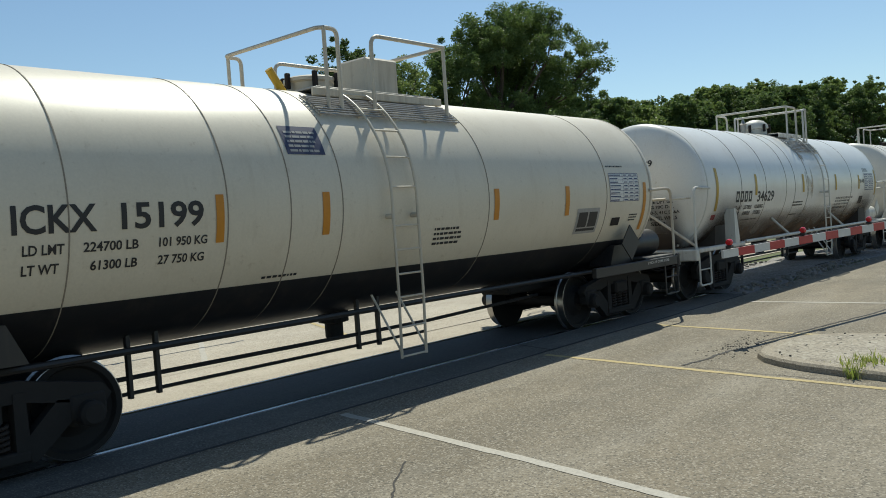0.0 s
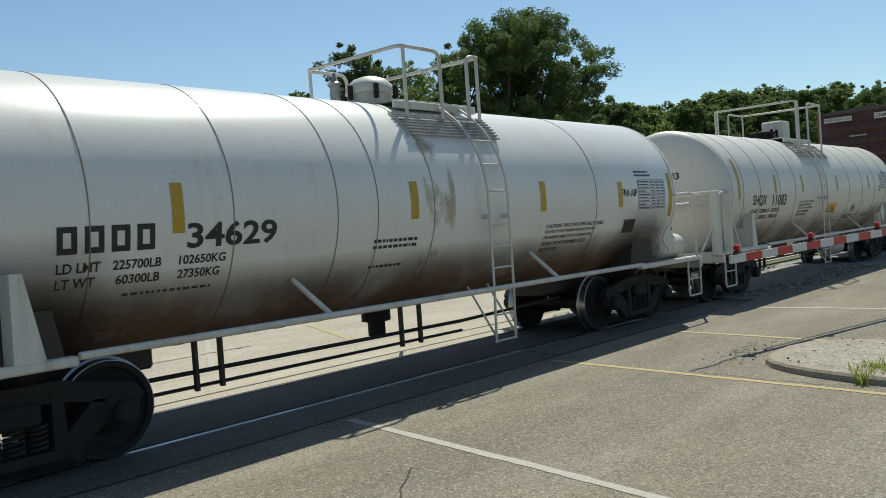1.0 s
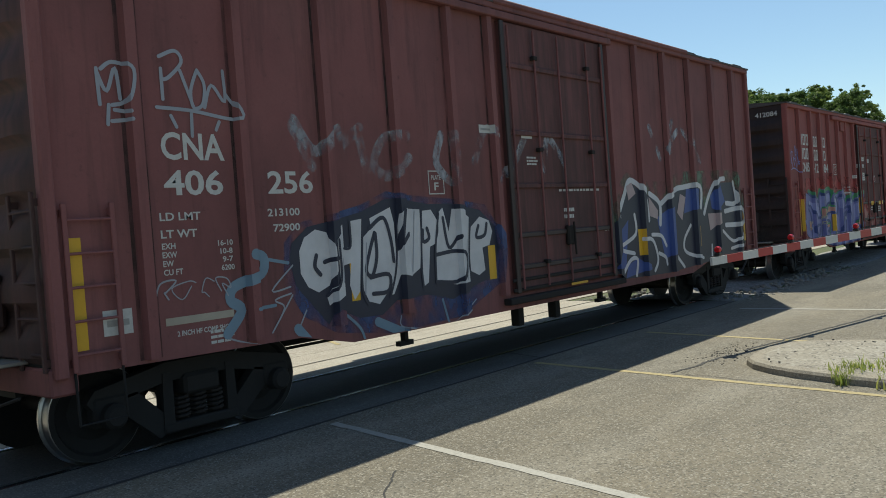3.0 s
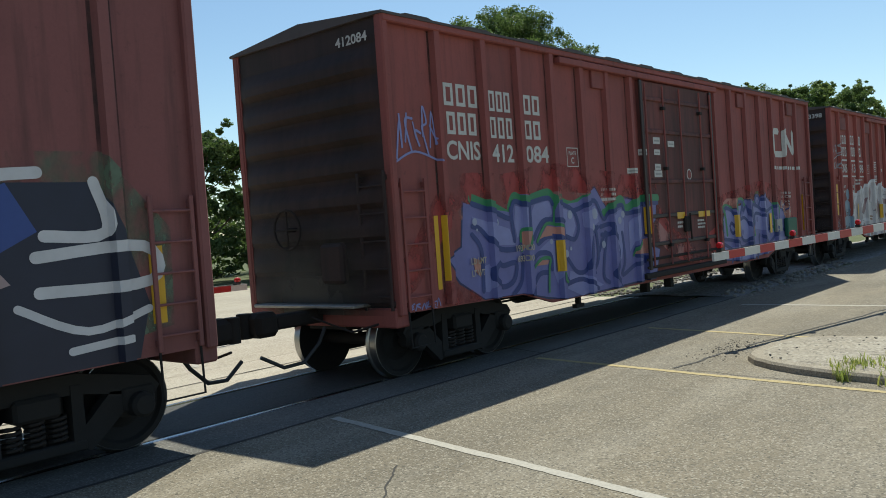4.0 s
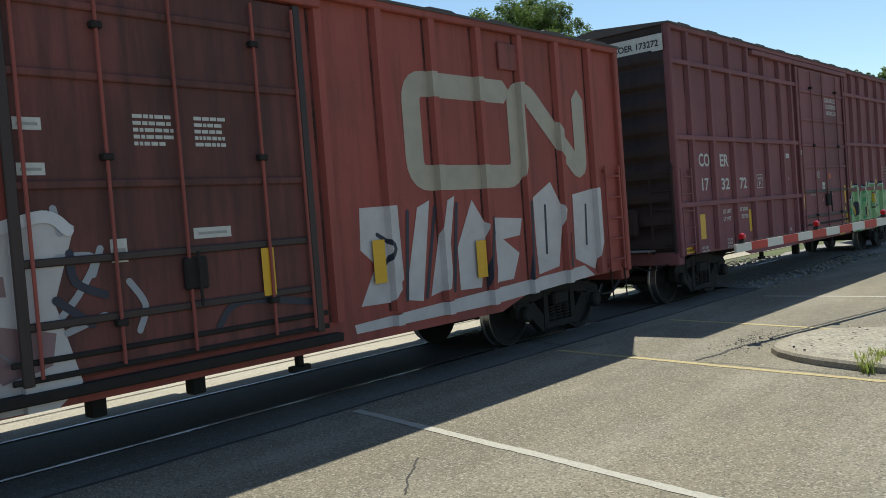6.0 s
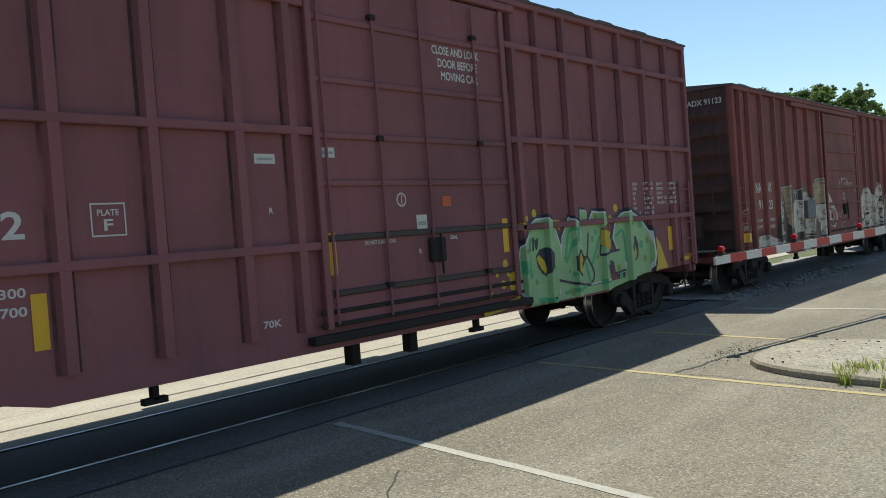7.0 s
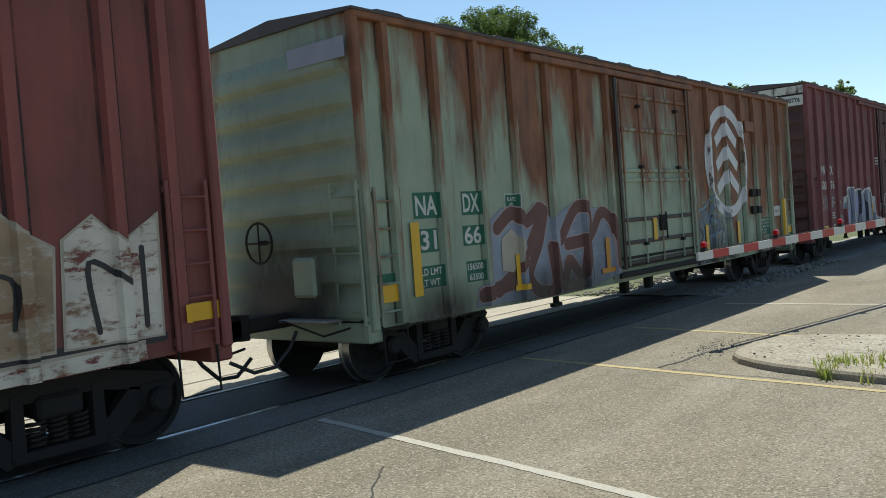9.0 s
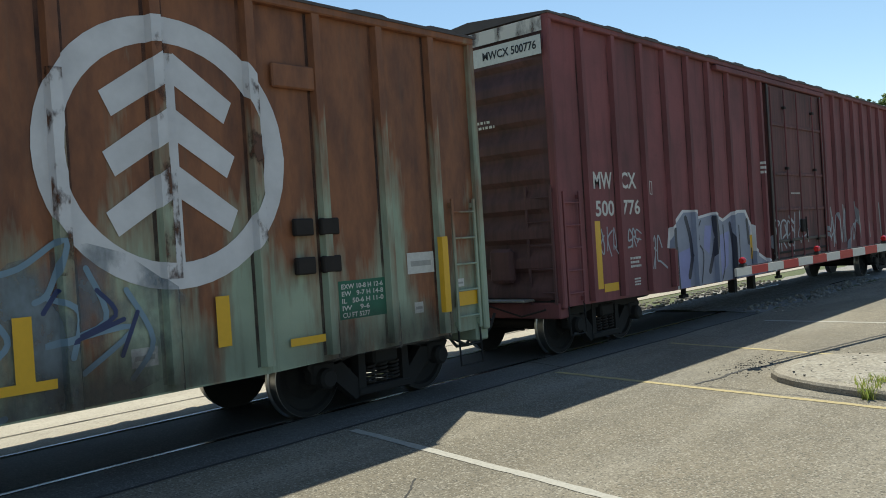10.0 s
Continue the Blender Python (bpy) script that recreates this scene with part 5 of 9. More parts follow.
    if black_low:
        # painted lower band
        part("lower_band", Geo().lathe([(x0 - 0.28, TANK_R * 0.80), (x0 - 0.05, TANK_R + 0.004), (x1 + 0.05, TANK_R + 0.004), (x1 + 0.28, TANK_R * 0.80)], (0, 0, TANK_Z), "x", 48, arc=(217, 323)), BLACK, car, "black painted lower band", True)
    # platform on the top: slatted shoulder walkways, an edge beam, and two bent pipe frames across the tank
    fa, fa2, fb, fc, y, high, a_hi, a_lo = plat
    foot = TANK_Z + math.sqrt(TANK_R ** 2 - y ** 2) - 0.03
    for s in (-1, 1):
        g = Geo()
        for q in (0.0, 0.25, 0.5, 0.75, 1.0):
            x = fa - 0.15 + (fc - fa + 0.2) * q
            g.tube([(x, s * (TANK_R + 0.02) * math.cos(radians(k)), TANK_Z + (TANK_R + 0.02) * math.sin(radians(k))) for k in (a_lo, (a_lo + a_hi) / 2, a_hi, a_hi + 4)], 0.016, 5)
        base = part("walkway", g, steel, car, "slatted steel walkway on the tank's shoulder")
        for k in range(8):
            t = radians(a_lo + (a_hi - a_lo) * k / 7)
            part("grating_bar", Geo().tube([(x, s * (TANK_R + 0.045) * math.cos(t), TANK_Z + (TANK_R + 0.045) * math.sin(t)) for x in (fa - 0.18, fc + 0.08)], 0.013, 5), GRATING, base)
        part("edge_beam", Geo().box(fa + 0.02, fc + 0.12, s * 0.72 - 0.025, s * 0.72 + 0.025, 3.50, 3.60, 0.008), steel, car)
        rail_tube(car, "railing_post", [(fa + 0.06, s * y, foot), (fa + 0.06, s * y, high)], 0.024, steel)
        rail_tube(car, "railing", rounded([(fa + 0.06, s * y, high), (fa2, s * y, high), (fa2, s * y, foot)], 0.14), 0.026, steel, "bent pipe safety railing")
        rail_tube(car, "railing", rounded([(fb, s * y, foot), (fb, s * y, high), (fc, s * y, high)], 0.14), 0.026, steel, "bent pipe safety railing")
        rail_tube(car, "railing_post", [(fc - 0.02, s * y, foot), (fc - 0.02, s * y, high)], 0.024, steel)
    part("deck", Geo().box(fa + 0.1, fc, -0.70, 0.70, 3.60, 3.625, 0.005), GRATING, car)
    for x in (fa, fc):
        w = 0.06 if x == fa else -0.02
        rail_tube(car, "railing", rounded([(x + w, -y, high), (x, -y + 0.06, high), (x, y - 0.06, high), (x + w, y, high)], 0.05), 0.026, steel)
    # side ladder from the platform down past the sill
    lx = ladder_x
    st = []
    for x in (lx, lx + 0.42):
        pts = [(x, -(TANK_R + 0.09) * math.cos(a), TANK_Z + (TANK_R + 0.09) * math.sin(a)) for a in [radians(q) for q in range(66, -6, -6)]]
        pts += [(x, -1.49, 1.1), (x, -1.47, 0.36)]
        st.append(pts)
    lad = part("ladder", Geo().tube(st[0], 0.018, 7).tube(st[1], 0.018, 7), steel, car, "curved side ladder", True)
    for a in (60, 46, 32, 18, 4):
        a = radians(a)
        part("rung", Geo().tube([(x, -(TANK_R + 0.09) * math.cos(a), TANK_Z + (TANK_R + 0.09) * math.sin(a)) for x in (lx, lx + 0.42)], 0.013, 6), steel, lad)
    for z in (1.9, 1.62, 1.34, 1.07, 0.72, 0.38):
        part("rung", Geo().tube([(lx, -1.485, z), (lx + 0.42, -1.485, z)], 0.013, 6), steel, lad)
    for x in (lx, lx + 0.42):
        part("ladder_brace", Geo().tube([(x, -1.48, 0.42), (x - 0.02, -1.05, 1.1)], 0.015, 6), steel, lad)
        part("ladder_brace", Geo().tube([(x, -1.48, 2.02), (x, -1.36, 2.02)], 0.03, 6), steel, lad)
    # side rails at foot height, on both sides
    b0, b1 = x0 - 0.15, x1 + 0.15
    rail_mat = BLACK_STEEL if black_low else steel
    for s in (-1, 1):
        if not black_low:
            rail_tube(car, "side_rail", [(b0 + 1.7, s * 1.5, rail_z), (b1 - 1.7, s * 1.5, rail_z)], 0.035, rail_mat, "long pipe side rail")
            for x in (b0 + 4.4, b1 - 4.2):
                rail_tube(car, "rail_strut", [(x, s * 1.5, rail_z), (x - 0.25, s * 1.18, 1.48)], 0.03, rail_mat)
        # bolster saddles that carry the shell
        for x in (axles[0] + AXLE_BASE / 2, axles[1] + AXLE_BASE / 2):
            zt = 1.32 if black_low else 1.75
            g = Geo().prism([(x - 0.42, 0.98), (x + 0.42, 0.98), (x + 0.26, zt), (x - 0.26, zt)], min(s * 0.75, s * 1.16), max(s * 0.75, s * 1.16))
            part("saddle", g, saddle, car, "saddle plate under the tank")
            if not black_low and (rear_posts or x < 7):
                part("saddle_post", Geo().prism([(x - 0.13, 1.02), (x + 0.13, 1.02), (x - 0.02, 1.78), (x - 0.12, 1.78)], min(s * 1.28, s * 1.49), max(s * 1.28, s * 1.49)), steel, car)
        if not black_low:
            for e0, e1 in ((b0 - 0.55, b0 + 1.7), (b1 - 1.7, b1 + 0.55)):
                part("end_side_beam", Geo().box(e0, e1, min(s * 1.38, s * 1.5), max(s * 1.38, s * 1.5), 0.99, 1.075, 0.015), steel, car, "pale painted platform edge beam")
    for e, w in ((b0, -1), (b1, 1)):
        lo, hi = sorted((e + w * 0.62, e - w * 0.55))
        part("end_platform", Geo().box(lo, hi, -1.42, 1.42, 0.99, 1.05, 0.01), BLACK_STEEL if black_low else GRATING, car)
        lo, hi = sorted((e + w * 0.66, e + w * 0.54))
        part("end_beam", Geo().box(lo, hi, -1.48, 1.48, 0.84, 1.06, 0.02), rail_mat, car)
        lo, hi = sorted((e + w * 0.6, e - w * 3.0))
        part("stub_sill", Geo().box(lo, hi, -0.3, 0.3, 0.68, 1.0, 0.03), IRON if black_low else SOOT, car)
        for s in (-1, 1):
            xx = e + w * 0.55
            x2 = e + w * 0.05
            part("sill_step", Geo().tube(rounded([(xx, s * 1.47, 0.98), (xx, s * 1.47, 0.36), (x2, s * 1.47, 0.36), (x2, s * 1.47, 0.98)], 0.05), 0.018, 7).tube([(xx, s * 1.47, 0.66), (x2, s * 1.47, 0.66)], 0.014, 6), rail_mat, car, "", True)
            rail_tube(car, "end_handrail", rounded([(xx, s * 1.42, 1.0), (xx, s * 1.42, 2.25), (e - w * 0.25, s * 1.40, 2.22)], 0.18), 0.026, steel, "bent pipe handrail")
        rail_tube(car, "end_railing", [(e + w * 0.50, -1.35, 2.05), (e + w * 0.50, 1.35, 2.05)], 0.022, steel)
        coupler(car, e + w * 0.6, w, reach=0.62)
    for x in (axles[0] + AXLE_BASE / 2, axles[1] + AXLE_BASE / 2):
        bogie(car, x, 0.98)
    m = (x0 + x1) / 2
    if reservoir:
        g = Geo().lathe([(-0.55, 0.0), (-0.52, 0.15), (-0.44, 0.21), (0.44, 0.21), (0.52, 0.15), (0.55, 0.0)], (reservoir, -0.85, 0.62), "x", 20)
        res = part("air_reservoir", g, BLACK_STEEL if black_low else GREY_PLATE, car, "weathered brake air reservoir", True)
        for x in (reservoir - 0.3, reservoir + 0.3):
            part("hanger", Geo().box(x - 0.03, x + 0.03, -0.95, -0.75, 0.75, 1.05), rail_mat, res)
    for x in (m - 3.2, m - 2.9, m - 0.2, m + 0.15):
        part("rod_hanger", Geo().box(x - 0.022, x + 0.022, -0.70, -0.64, 0.42, 1.05, 0.005), BLACK_STEEL, car)
    part("brake_rod", Geo().tube([(axles[0] + 2.2, -0.66, 0.62), (m + 1.0, -0.66, 0.60), (axles[1] - 0.6, -0.4, 0.62)], 0.026, 6).tube([(axles[0] + 2.2, -0.66, 0.47), (m + 1.0, -0.66, 0.47)], 0.02, 6), BLACK_STEEL, car)
    part("outlet_valve", Geo().lathe([(0.52, 0.0), (0.52, 0.12), (0.7, 0.12), (0.72, 0.2), (0.95, 0.2)], (m, 0, 0), "z", 14), IRON, car)
    return car


def strips(car, items, mat):
    for u, v0, v1, w in items:
        decal("reflector", rect(u - w / 2, v0, u + w / 2, v1), mat, car, on_tank(0.006), "yellow reflective strip", cuts_v=V_CUTS)


def valve_box(car, x, mat, w=0.62, d=0.55, h=0.52):
    part("valve_box", Geo().box(x - w / 2, x + w / 2, -d / 2, d / 2, 3.62, 3.66 + h, 0.03), mat, car, "boxy white valve housing on the platform")


def manway(car, x, mat, round_top):
    c = part("manway", Geo().lathe([(3.5, 0.30), (3.78, 0.30), (3.80, 0.34), (3.84, 0.34)] + ([(3.92, 0.31), (4.0, 0.22), (4.04, 0.1), (4.05, 0.0)] if round_top else [(3.86, 0.3), (3.88, 0.0)]), (x, 0, 0), "z", 24), mat, car, "round manway cover", True)
    for k in range(6):
        t = k * 1.047
        part("eye_bolt", Geo().box(x + 0.36 * math.cos(t) - 0.03, x + 0.36 * math.cos(t) + 0.03, 0.36 * math.sin(t) - 0.03, 0.36 * math.sin(t) + 0.03, 3.7, 3.9, 0.01), IRON_RUST, c)


tank_a = tank_car("cream tank car with a black lower band, railed top platform", TANK_CREAM, CREAM_STEEL, 0.85, 13.45, (1.50, 11.80), (3.16, 4.71, 5.48, 6.20, 8.82, 11.92), (6.44, 6.70, 7.25, 8.62, 0.95, 4.25, 57, 43), 6.88, BLACK, True)
TRAIN.append((tank_a, 0.0))
tank_b = tank_car("white tank car stained brown at the saddles", TANK_WHITE, WHITE_STEEL, 0.80, 13.40, (1.05, 11.55), (2.57, 4.0, 5.33, 5.94, 6.90, 10.7), (6.97, 7.72, 8.28, 8.52, 0.92, 4.26, 52, 36), 7.85, SOOT, rear_posts=False)
TRAIN.append((tank_b, 15.0))
tank_c = tank_car("ivory tank car with white end railings", TANK_IVORY, WHITE_STEEL, 0.95, 13.70, (0.90, 11.70), (1.58, 2.5, 3.7, 4.74, 6.9, 9.04, 10.29, 11.53, 12.71), (6.05, 6.26, 6.97, 8.00, 1.05, 4.50, 55, 35), 6.38, CREAM_STEEL, reservoir=9.0)
TRAIN.append((tank_c, 30.0))

# ---- sprayed pictures and stencils on the boxcars ----
SPRAY = {k: plain("spray_" + k, c, 0.5, vary=0.35, scale=3.0) for k, c in {
    "white": (0.68, 0.66, 0.67), "silver": (0.36, 0.37, 0.41), "black": (0.020, 0.020, 0.026), "navy": (0.020, 0.035, 0.12), "blue": (0.045, 0.085, 0.30),
    "purple": (0.165, 0.165, 0.40), "lilac": (0.26, 0.27, 0.53), "green": (0.045, 0.24, 0.10), "mint": (0.30, 0.50, 0.24), "jade": (0.08, 0.38, 0.18),
    "orange": (0.42, 0.14, 0.07), "red": (0.30, 0.035, 0.03), "pink": (0.36, 0.18, 0.17), "rose": (0.46, 0.34, 0.34), "yellow": (0.60, 0.42, 0.02),
    "sky": (0.19, 0.28, 0.36), "sand": (0.44, 0.38, 0.30), "rust": (0.20, 0.085, 0.035), "grey": (0.24, 0.23, 0.24),
    "umber": (0.060, 0.034, 0.028), "night": (0.020, 0.023, 0.048), "indigo": (0.030, 0.052, 0.21), "coral": (0.52, 0.23, 0.18), "pale": (0.40, 0.42, 0.55), "bone": (0.58, 0.54, 0.54), "mauve": (0.27, 0.165, 0.175), "moss": (0.22, 0.30, 0.09), "steel": (0.25, 0.27, 0.36)}.items()}


SOFT = {"red": spray_soft("soft_red_spray", (0.33, 0.045, 0.04), 0.42, 0.58), "pink": spray_soft("soft_pink_spray", (0.40, 0.18, 0.16), 0.45, 0.6),
        "white": spray_soft("soft_white_spray", (0.42, 0.43, 0.46), 0.42, 0.7, 4.0), "dark": spray_soft("soft_dark_spray", (0.035, 0.035, 0.06), 0.35, 0.6),
        "green": spray_soft("soft_green_spray", (0.06, 0.28, 0.12), 0.38, 0.55), "rust": spray_soft("rust_runs", (0.20, 0.085, 0.035), 0.55, 0.68, 4.0),
        "rustdark": spray_soft("dark_rust_runs", (0.10, 0.04, 0.02), 0.5, 0.62, 5.0), "blue": spray_soft("soft_blue_spray", (0.05, 0.08, 0.20), 0.40, 0.66), "sage": spray_soft("soft_sage_spray", (0.15, 0.21, 0.14), 0.44, 0.72, 3.0), "greyblue": spray_soft("soft_grey_blue_spray", (0.18, 0.22, 0.25), 0.42, 0.64, 1.6), "pale": spray_soft("faded_patch", (0.36, 0.40, 0.32), 0.45, 0.65, 2.5)}
PEEL = peeling("peeling_white_spray", (0.70, 0.64, 0.55), (0.17, 0.052, 0.042), (0.20, 0.10, 0.05))
PEEL_BLUE = peeling("peeling_pale_blue_spray", (0.42, 0.47, 0.46), (0.17, 0.085, 0.06), (0.30, 0.28, 0.24), 0.52, 0.66)
PEEL_TAN = peeling("peeling_tan_spray", (0.42, 0.30, 0.19), (0.19, 0.09, 0.045), (0.46, 0.42, 0.36))


def sill_at(side, u):
    """Height of the sheet's lower edge at u."""
    for (a, za), (b, zb) in zip(side.line, side.line[1:]):
        if a <= u <= b:
            return za + (zb - za) * (u - a) / (b - a)
    return side.line[0][1]


def layer(car, side, shapes, mat, off, label="", step=0.0003):
    """Shapes of one colour, each a hair above the last."""
    for k, s in enumerate(shapes):
        if s[0]:
            s = ([(p[0], max(p[1], sill_at(side, p[0]) + 0.012), *p[2:]) for p in s[0]], s[1])
            decal("graffiti", s, mat, car, side.on(off + step * (k % 8)), label, side.cuts)


def expand(poly, k):
    area = sum(a[0] * b[1] - b[0] * a[1] for a, b in zip(poly, poly[1:] + poly[:1]))
    sgn = 1 if area > 0 else -1
    out = []
    n = len(poly)
    for i in range(n):
        a, b = Vector(poly[i - 1]), Vector(poly[(i + 1) % n])
        d = (b - a).normalized() if (b - a).length > 1e-6 else Vector((1, 0))
        out.append((poly[i][0] + d.y * k * sgn, poly[i][1] - d.x * k * sgn))
    return out


def filled(poly):
    return poly, [tuple(range(len(poly)))]


def disc(u, v, r, n=14, squash=1.0):
    return filled([(u + r * math.cos(6.2832 * i / n), v + r * squash * math.sin(6.2832 * i / n)) for i in range(n)])


GLYPHS = [[[(.85, .9), (.3, .97), (.12, .7), (.8, .42), (.78, .08), (.1, .06)]], [[(.9, .92), (.2, .88), (.14, .1), (.9, .08)], [(.2, .5), (.7, .54)]],
          [[(.2, .97), (.22, .03)], [(.9, .95), (.28, .5), (.95, .03)]], [[(.2, .03), (.18, .95), (.8, .86), (.72, .56), (.25, .5), (.92, .03)]],
          [[(.12, .03), (.2, .97), (.78, .06), (.88, .97)]], [[(.08, .03), (.5, .98), (.92, .03)], [(.25, .38), (.78, .42)]],
          [[(.88, .82), (.45, .98), (.12, .5), (.45, .03), (.9, .2)]], [[(.5, .97), (.1, .55), (.5, .03), (.9, .5), (.5, .97)]], [[(.1, .92), (.9, .9), (.15, .1), (.92, .06)]]]


def scrawl(x0, x1, lo, hi, n, width, seed, slant=0.2, jitter=0.32, pick=None):
    """n letter-like figures in a row, as brush strokes."""
    r = random.Random(seed)
    out = []
    w = (x1 - x0) / n
    for i in range(n):
        a, b = (lo(x0 + (i + 0.5) * w) if callable(lo) else lo), (hi(x0 + (i + 0.5) * w) if callable(hi) else hi)
        for st in GLYPHS[pick[i % len(pick)] if pick else r.randrange(len(GLYPHS))]:
            pts = [(x0 + w * (i + 0.02 + 0.96 * p[0] + r.gauss(0, jitter) * 0.5 + slant * (p[1] - 0.5)), a + (b - a) * (p[1] + r.gauss(0, jitter) * 0.5)) for p in st]
            out.append(stroke(pts, width * r.uniform(0.8, 1.2)))
    return out


def sprayed(car, side, mat, paths, off, width=0.0, label=""):
    """Drawn shapes of one colour: closed areas, or brush lines where a width is given."""
    layer(car, side, [stroke(q, width) if width else filled(q) for q in paths], mat, off, label)


def patch(car, side, poly, rim, fill, off=0.005, w=0.04, label=""):
    """One closed sprayed shape with a drawn edge."""
    layer(car, side, [filled(expand(poly, w))], rim, off)
    layer(car, side, [filled(poly)], fill, off + 0.003, label)


def blocks(car, side, items, mat=CHALK):
    """Company names as plain blocks: (u, v, height, count, pitch, width)."""
    for it in items:
        decal("lettering", block_word(*it), mat, car, side.on(0.004), cuts_u=side.cuts)


def barred(car, side, items, mat=CHALK, seed=3):
    for k, (u, v, w, h, n, p) in enumerate(items):
        decal("lettering", bars(u, v, w, h, n, random.Random(seed + k), 0.45, p), mat, car, side.on(0.0045), cuts_u=side.cuts)


def sticker(car, side, items, mat=CHALK):
    for u0, v0, u1, v1 in items:
        ob = decal("sticker", rect(u0, v0, u1, v1), mat, car, side.on(0.005), "small pale paper sticker", side.cuts)
        decal("lettering", rect(u0 + (u1 - u0) * 0.12, v0 + (v1 - v0) * 0.35, u1 - (u1 - u0) * 0.12, v0 + (v1 - v0) * 0.6), GREY_PLATE, ob, side.on(0.007), cuts_u=side.cuts)


def plate(car, side, u0, v0, u1, v1, body, ground=None):
    if ground:
        decal("plate_mark", rect(u0, v0, u1, v1), ground, car, side.on(0.003), cuts_u=side.cuts)
    decal("plate_mark", frame_shape(u0, v0, u1, v1, 0.014), CHALK, car, side.on(0.005), "white outlined square mark", side.cuts)
    words(car, side, [("PLATE", u0 + 0.06, v0 + (v1 - v0) * 0.62, 0.055, u1 - u0 - 0.12), (body, (u0 + u1) / 2 - 0.045, v0 + 0.05, 0.10, 0.085)], CHALK, 0.005)


def tags(car, side, items, mat):
    layer(car, side, [s for it in items for s in scrawl(*it, jitter=0.34)], mat, 0.005, "thin spray-can tags")


# plum boxcar
words(car_a, side_a, [("CNA", 1.13, 2.73, 0.26, 0.68), ("406", 1.13, 2.40, 0.24, 0.64), ("256", 2.31, 2.40, 0.24, 0.60), ("LD LMT", 1.06, 2.17, 0.075, 0.43), ("LT WT", 1.06, 2.01, 0.075, 0.38),
                      ("213100", 2.28, 2.17, 0.08, 0.42), ("72900", 2.34, 2.01, 0.08, 0.35), ("EXH", 1.06, 1.91, 0.055, 0.14), ("EXW", 1.06, 1.83, 0.055, 0.15), ("EW", 1.06, 1.75, 0.055, 0.11), ("CU FT", 1.06, 1.67, 0.055, 0.2),
                      ("16-10", 1.66, 1.91, 0.055, 0.17), ("10-8", 1.68, 1.83, 0.055, 0.14), ("9-7", 1.70, 1.75, 0.055, 0.12), ("6200", 1.68, 1.67, 0.055, 0.15), ("2 INCH HF COMP SHOES", 1.15, 1.10, 0.05, 0.62), ("SEAL", 9.0, 1.70, 0.05, 0.14)], CHALK)
plate(car_a, side_a, 4.80, 2.36, 5.10, 2.66, "F")
reflectors(car_a, side_a, [(0.17, 1.11, 0.31, 2.06), (3.36, 1.18, 3.49, 1.64), (5.92, 1.19, 6.08, 1.65), (10.27, 1.21, 10.45, 1.67), (12.74, 1.22, 12.91, 1.62), (15.2, 1.2, 15.34, 1.9), (7.87, 0.92, 8.36, 1.0)])
reflectors(car_a, side_a, [(1.04, 1.21, 1.78, 1.28)], SPRAY["sand"])
sprayed(car_a, side_a, SPRAY["silver"], [[(0.57, 3.51), (0.58, 3.20)], [(0.57, 3.49), (0.65, 3.32), (0.74, 3.53), (0.77, 3.26)], [(0.61, 3.51), (0.72, 3.58), (0.88, 3.52), (0.83, 3.26), (0.69, 3.20)], [(0.66, 3.20), (0.64, 3.03)], [(0.68, 3.06), (0.84, 3.08)], [(0.71, 3.16), (0.83, 3.15)]], 0.0050, 0.035, label="thin spray-can tags")
sprayed(car_a, side_a, SPRAY["silver"], [[(1.19, 3.57), (1.19, 3.29)], [(1.18, 3.68), (1.35, 3.75), (1.41, 3.65), (1.27, 3.50), (1.20, 3.47)], [(1.39, 3.57), (1.51, 3.23)], [(1.57, 3.59), (1.49, 3.39), (1.51, 3.23), (1.61, 3.27), (1.64, 3.46), (1.57, 3.59)], [(1.63, 3.24), (1.72, 3.46), (1.86, 3.31), (1.86, 3.61)], [(1.12, 3.21), (1.48, 3.20), (2.01, 3.15), (1.87, 3.39)]], 0.0050, 0.035)
sprayed(car_a, side_a, SPRAY["silver"], [[(1.48, 3.20), (1.47, 2.96)], [(1.26, 3.14), (1.31, 3.04)], [(1.74, 3.03), (1.78, 3.11)]], 0.0050, 0.035)
sprayed(car_a, side_a, SOFT["white"], [[(2.66, 3.16), (2.92, 2.69)], [(2.70, 3.18), (2.98, 2.85), (3.34, 3.11), (3.34, 2.79)], [(3.37, 2.94), (3.67, 3.14)], [(4.46, 3.08), (4.06, 3.03), (3.86, 2.73), (4.09, 2.59), (4.47, 2.81)], [(3.63, 3.11), (3.77, 2.50)], [(5.10, 3.11), (4.98, 2.75), (5.31, 2.53), (5.31, 3.12)]], 0.0030, 0.130)
sprayed(car_a, side_a, SOFT["white"], [[(5.77, 2.79), (6.04, 3.22), (6.32, 3.16)], [(6.28, 2.53), (6.58, 2.77), (6.91, 3.18)], [(7.36, 2.69), (7.49, 3.16), (7.98, 2.70)], [(10.95, 3.49), (11.32, 2.94)], [(11.91, 3.64), (11.58, 3.05), (12.26, 3.50), (13.09, 2.91)]], 0.0030, 0.130)
tags(car_a, side_a, [(0.95, 1.8, 1.42, 1.6, 4, 0.014, 8)], SPRAY["silver"])
sprayed(car_a, side_a, SOFT["blue"], [[(2.46, 1.89), (2.67, 2.09), (3.24, 2.19), (3.60, 2.26), (4.03, 2.41), (4.36, 2.36), (5.21, 2.30), (5.92, 2.21), (6.32, 1.74), (6.18, 1.13), (5.27, 0.77), (3.99, 0.73), (3.10, 0.86), (2.65, 1.10), (2.42, 1.48)]], 0.0022)
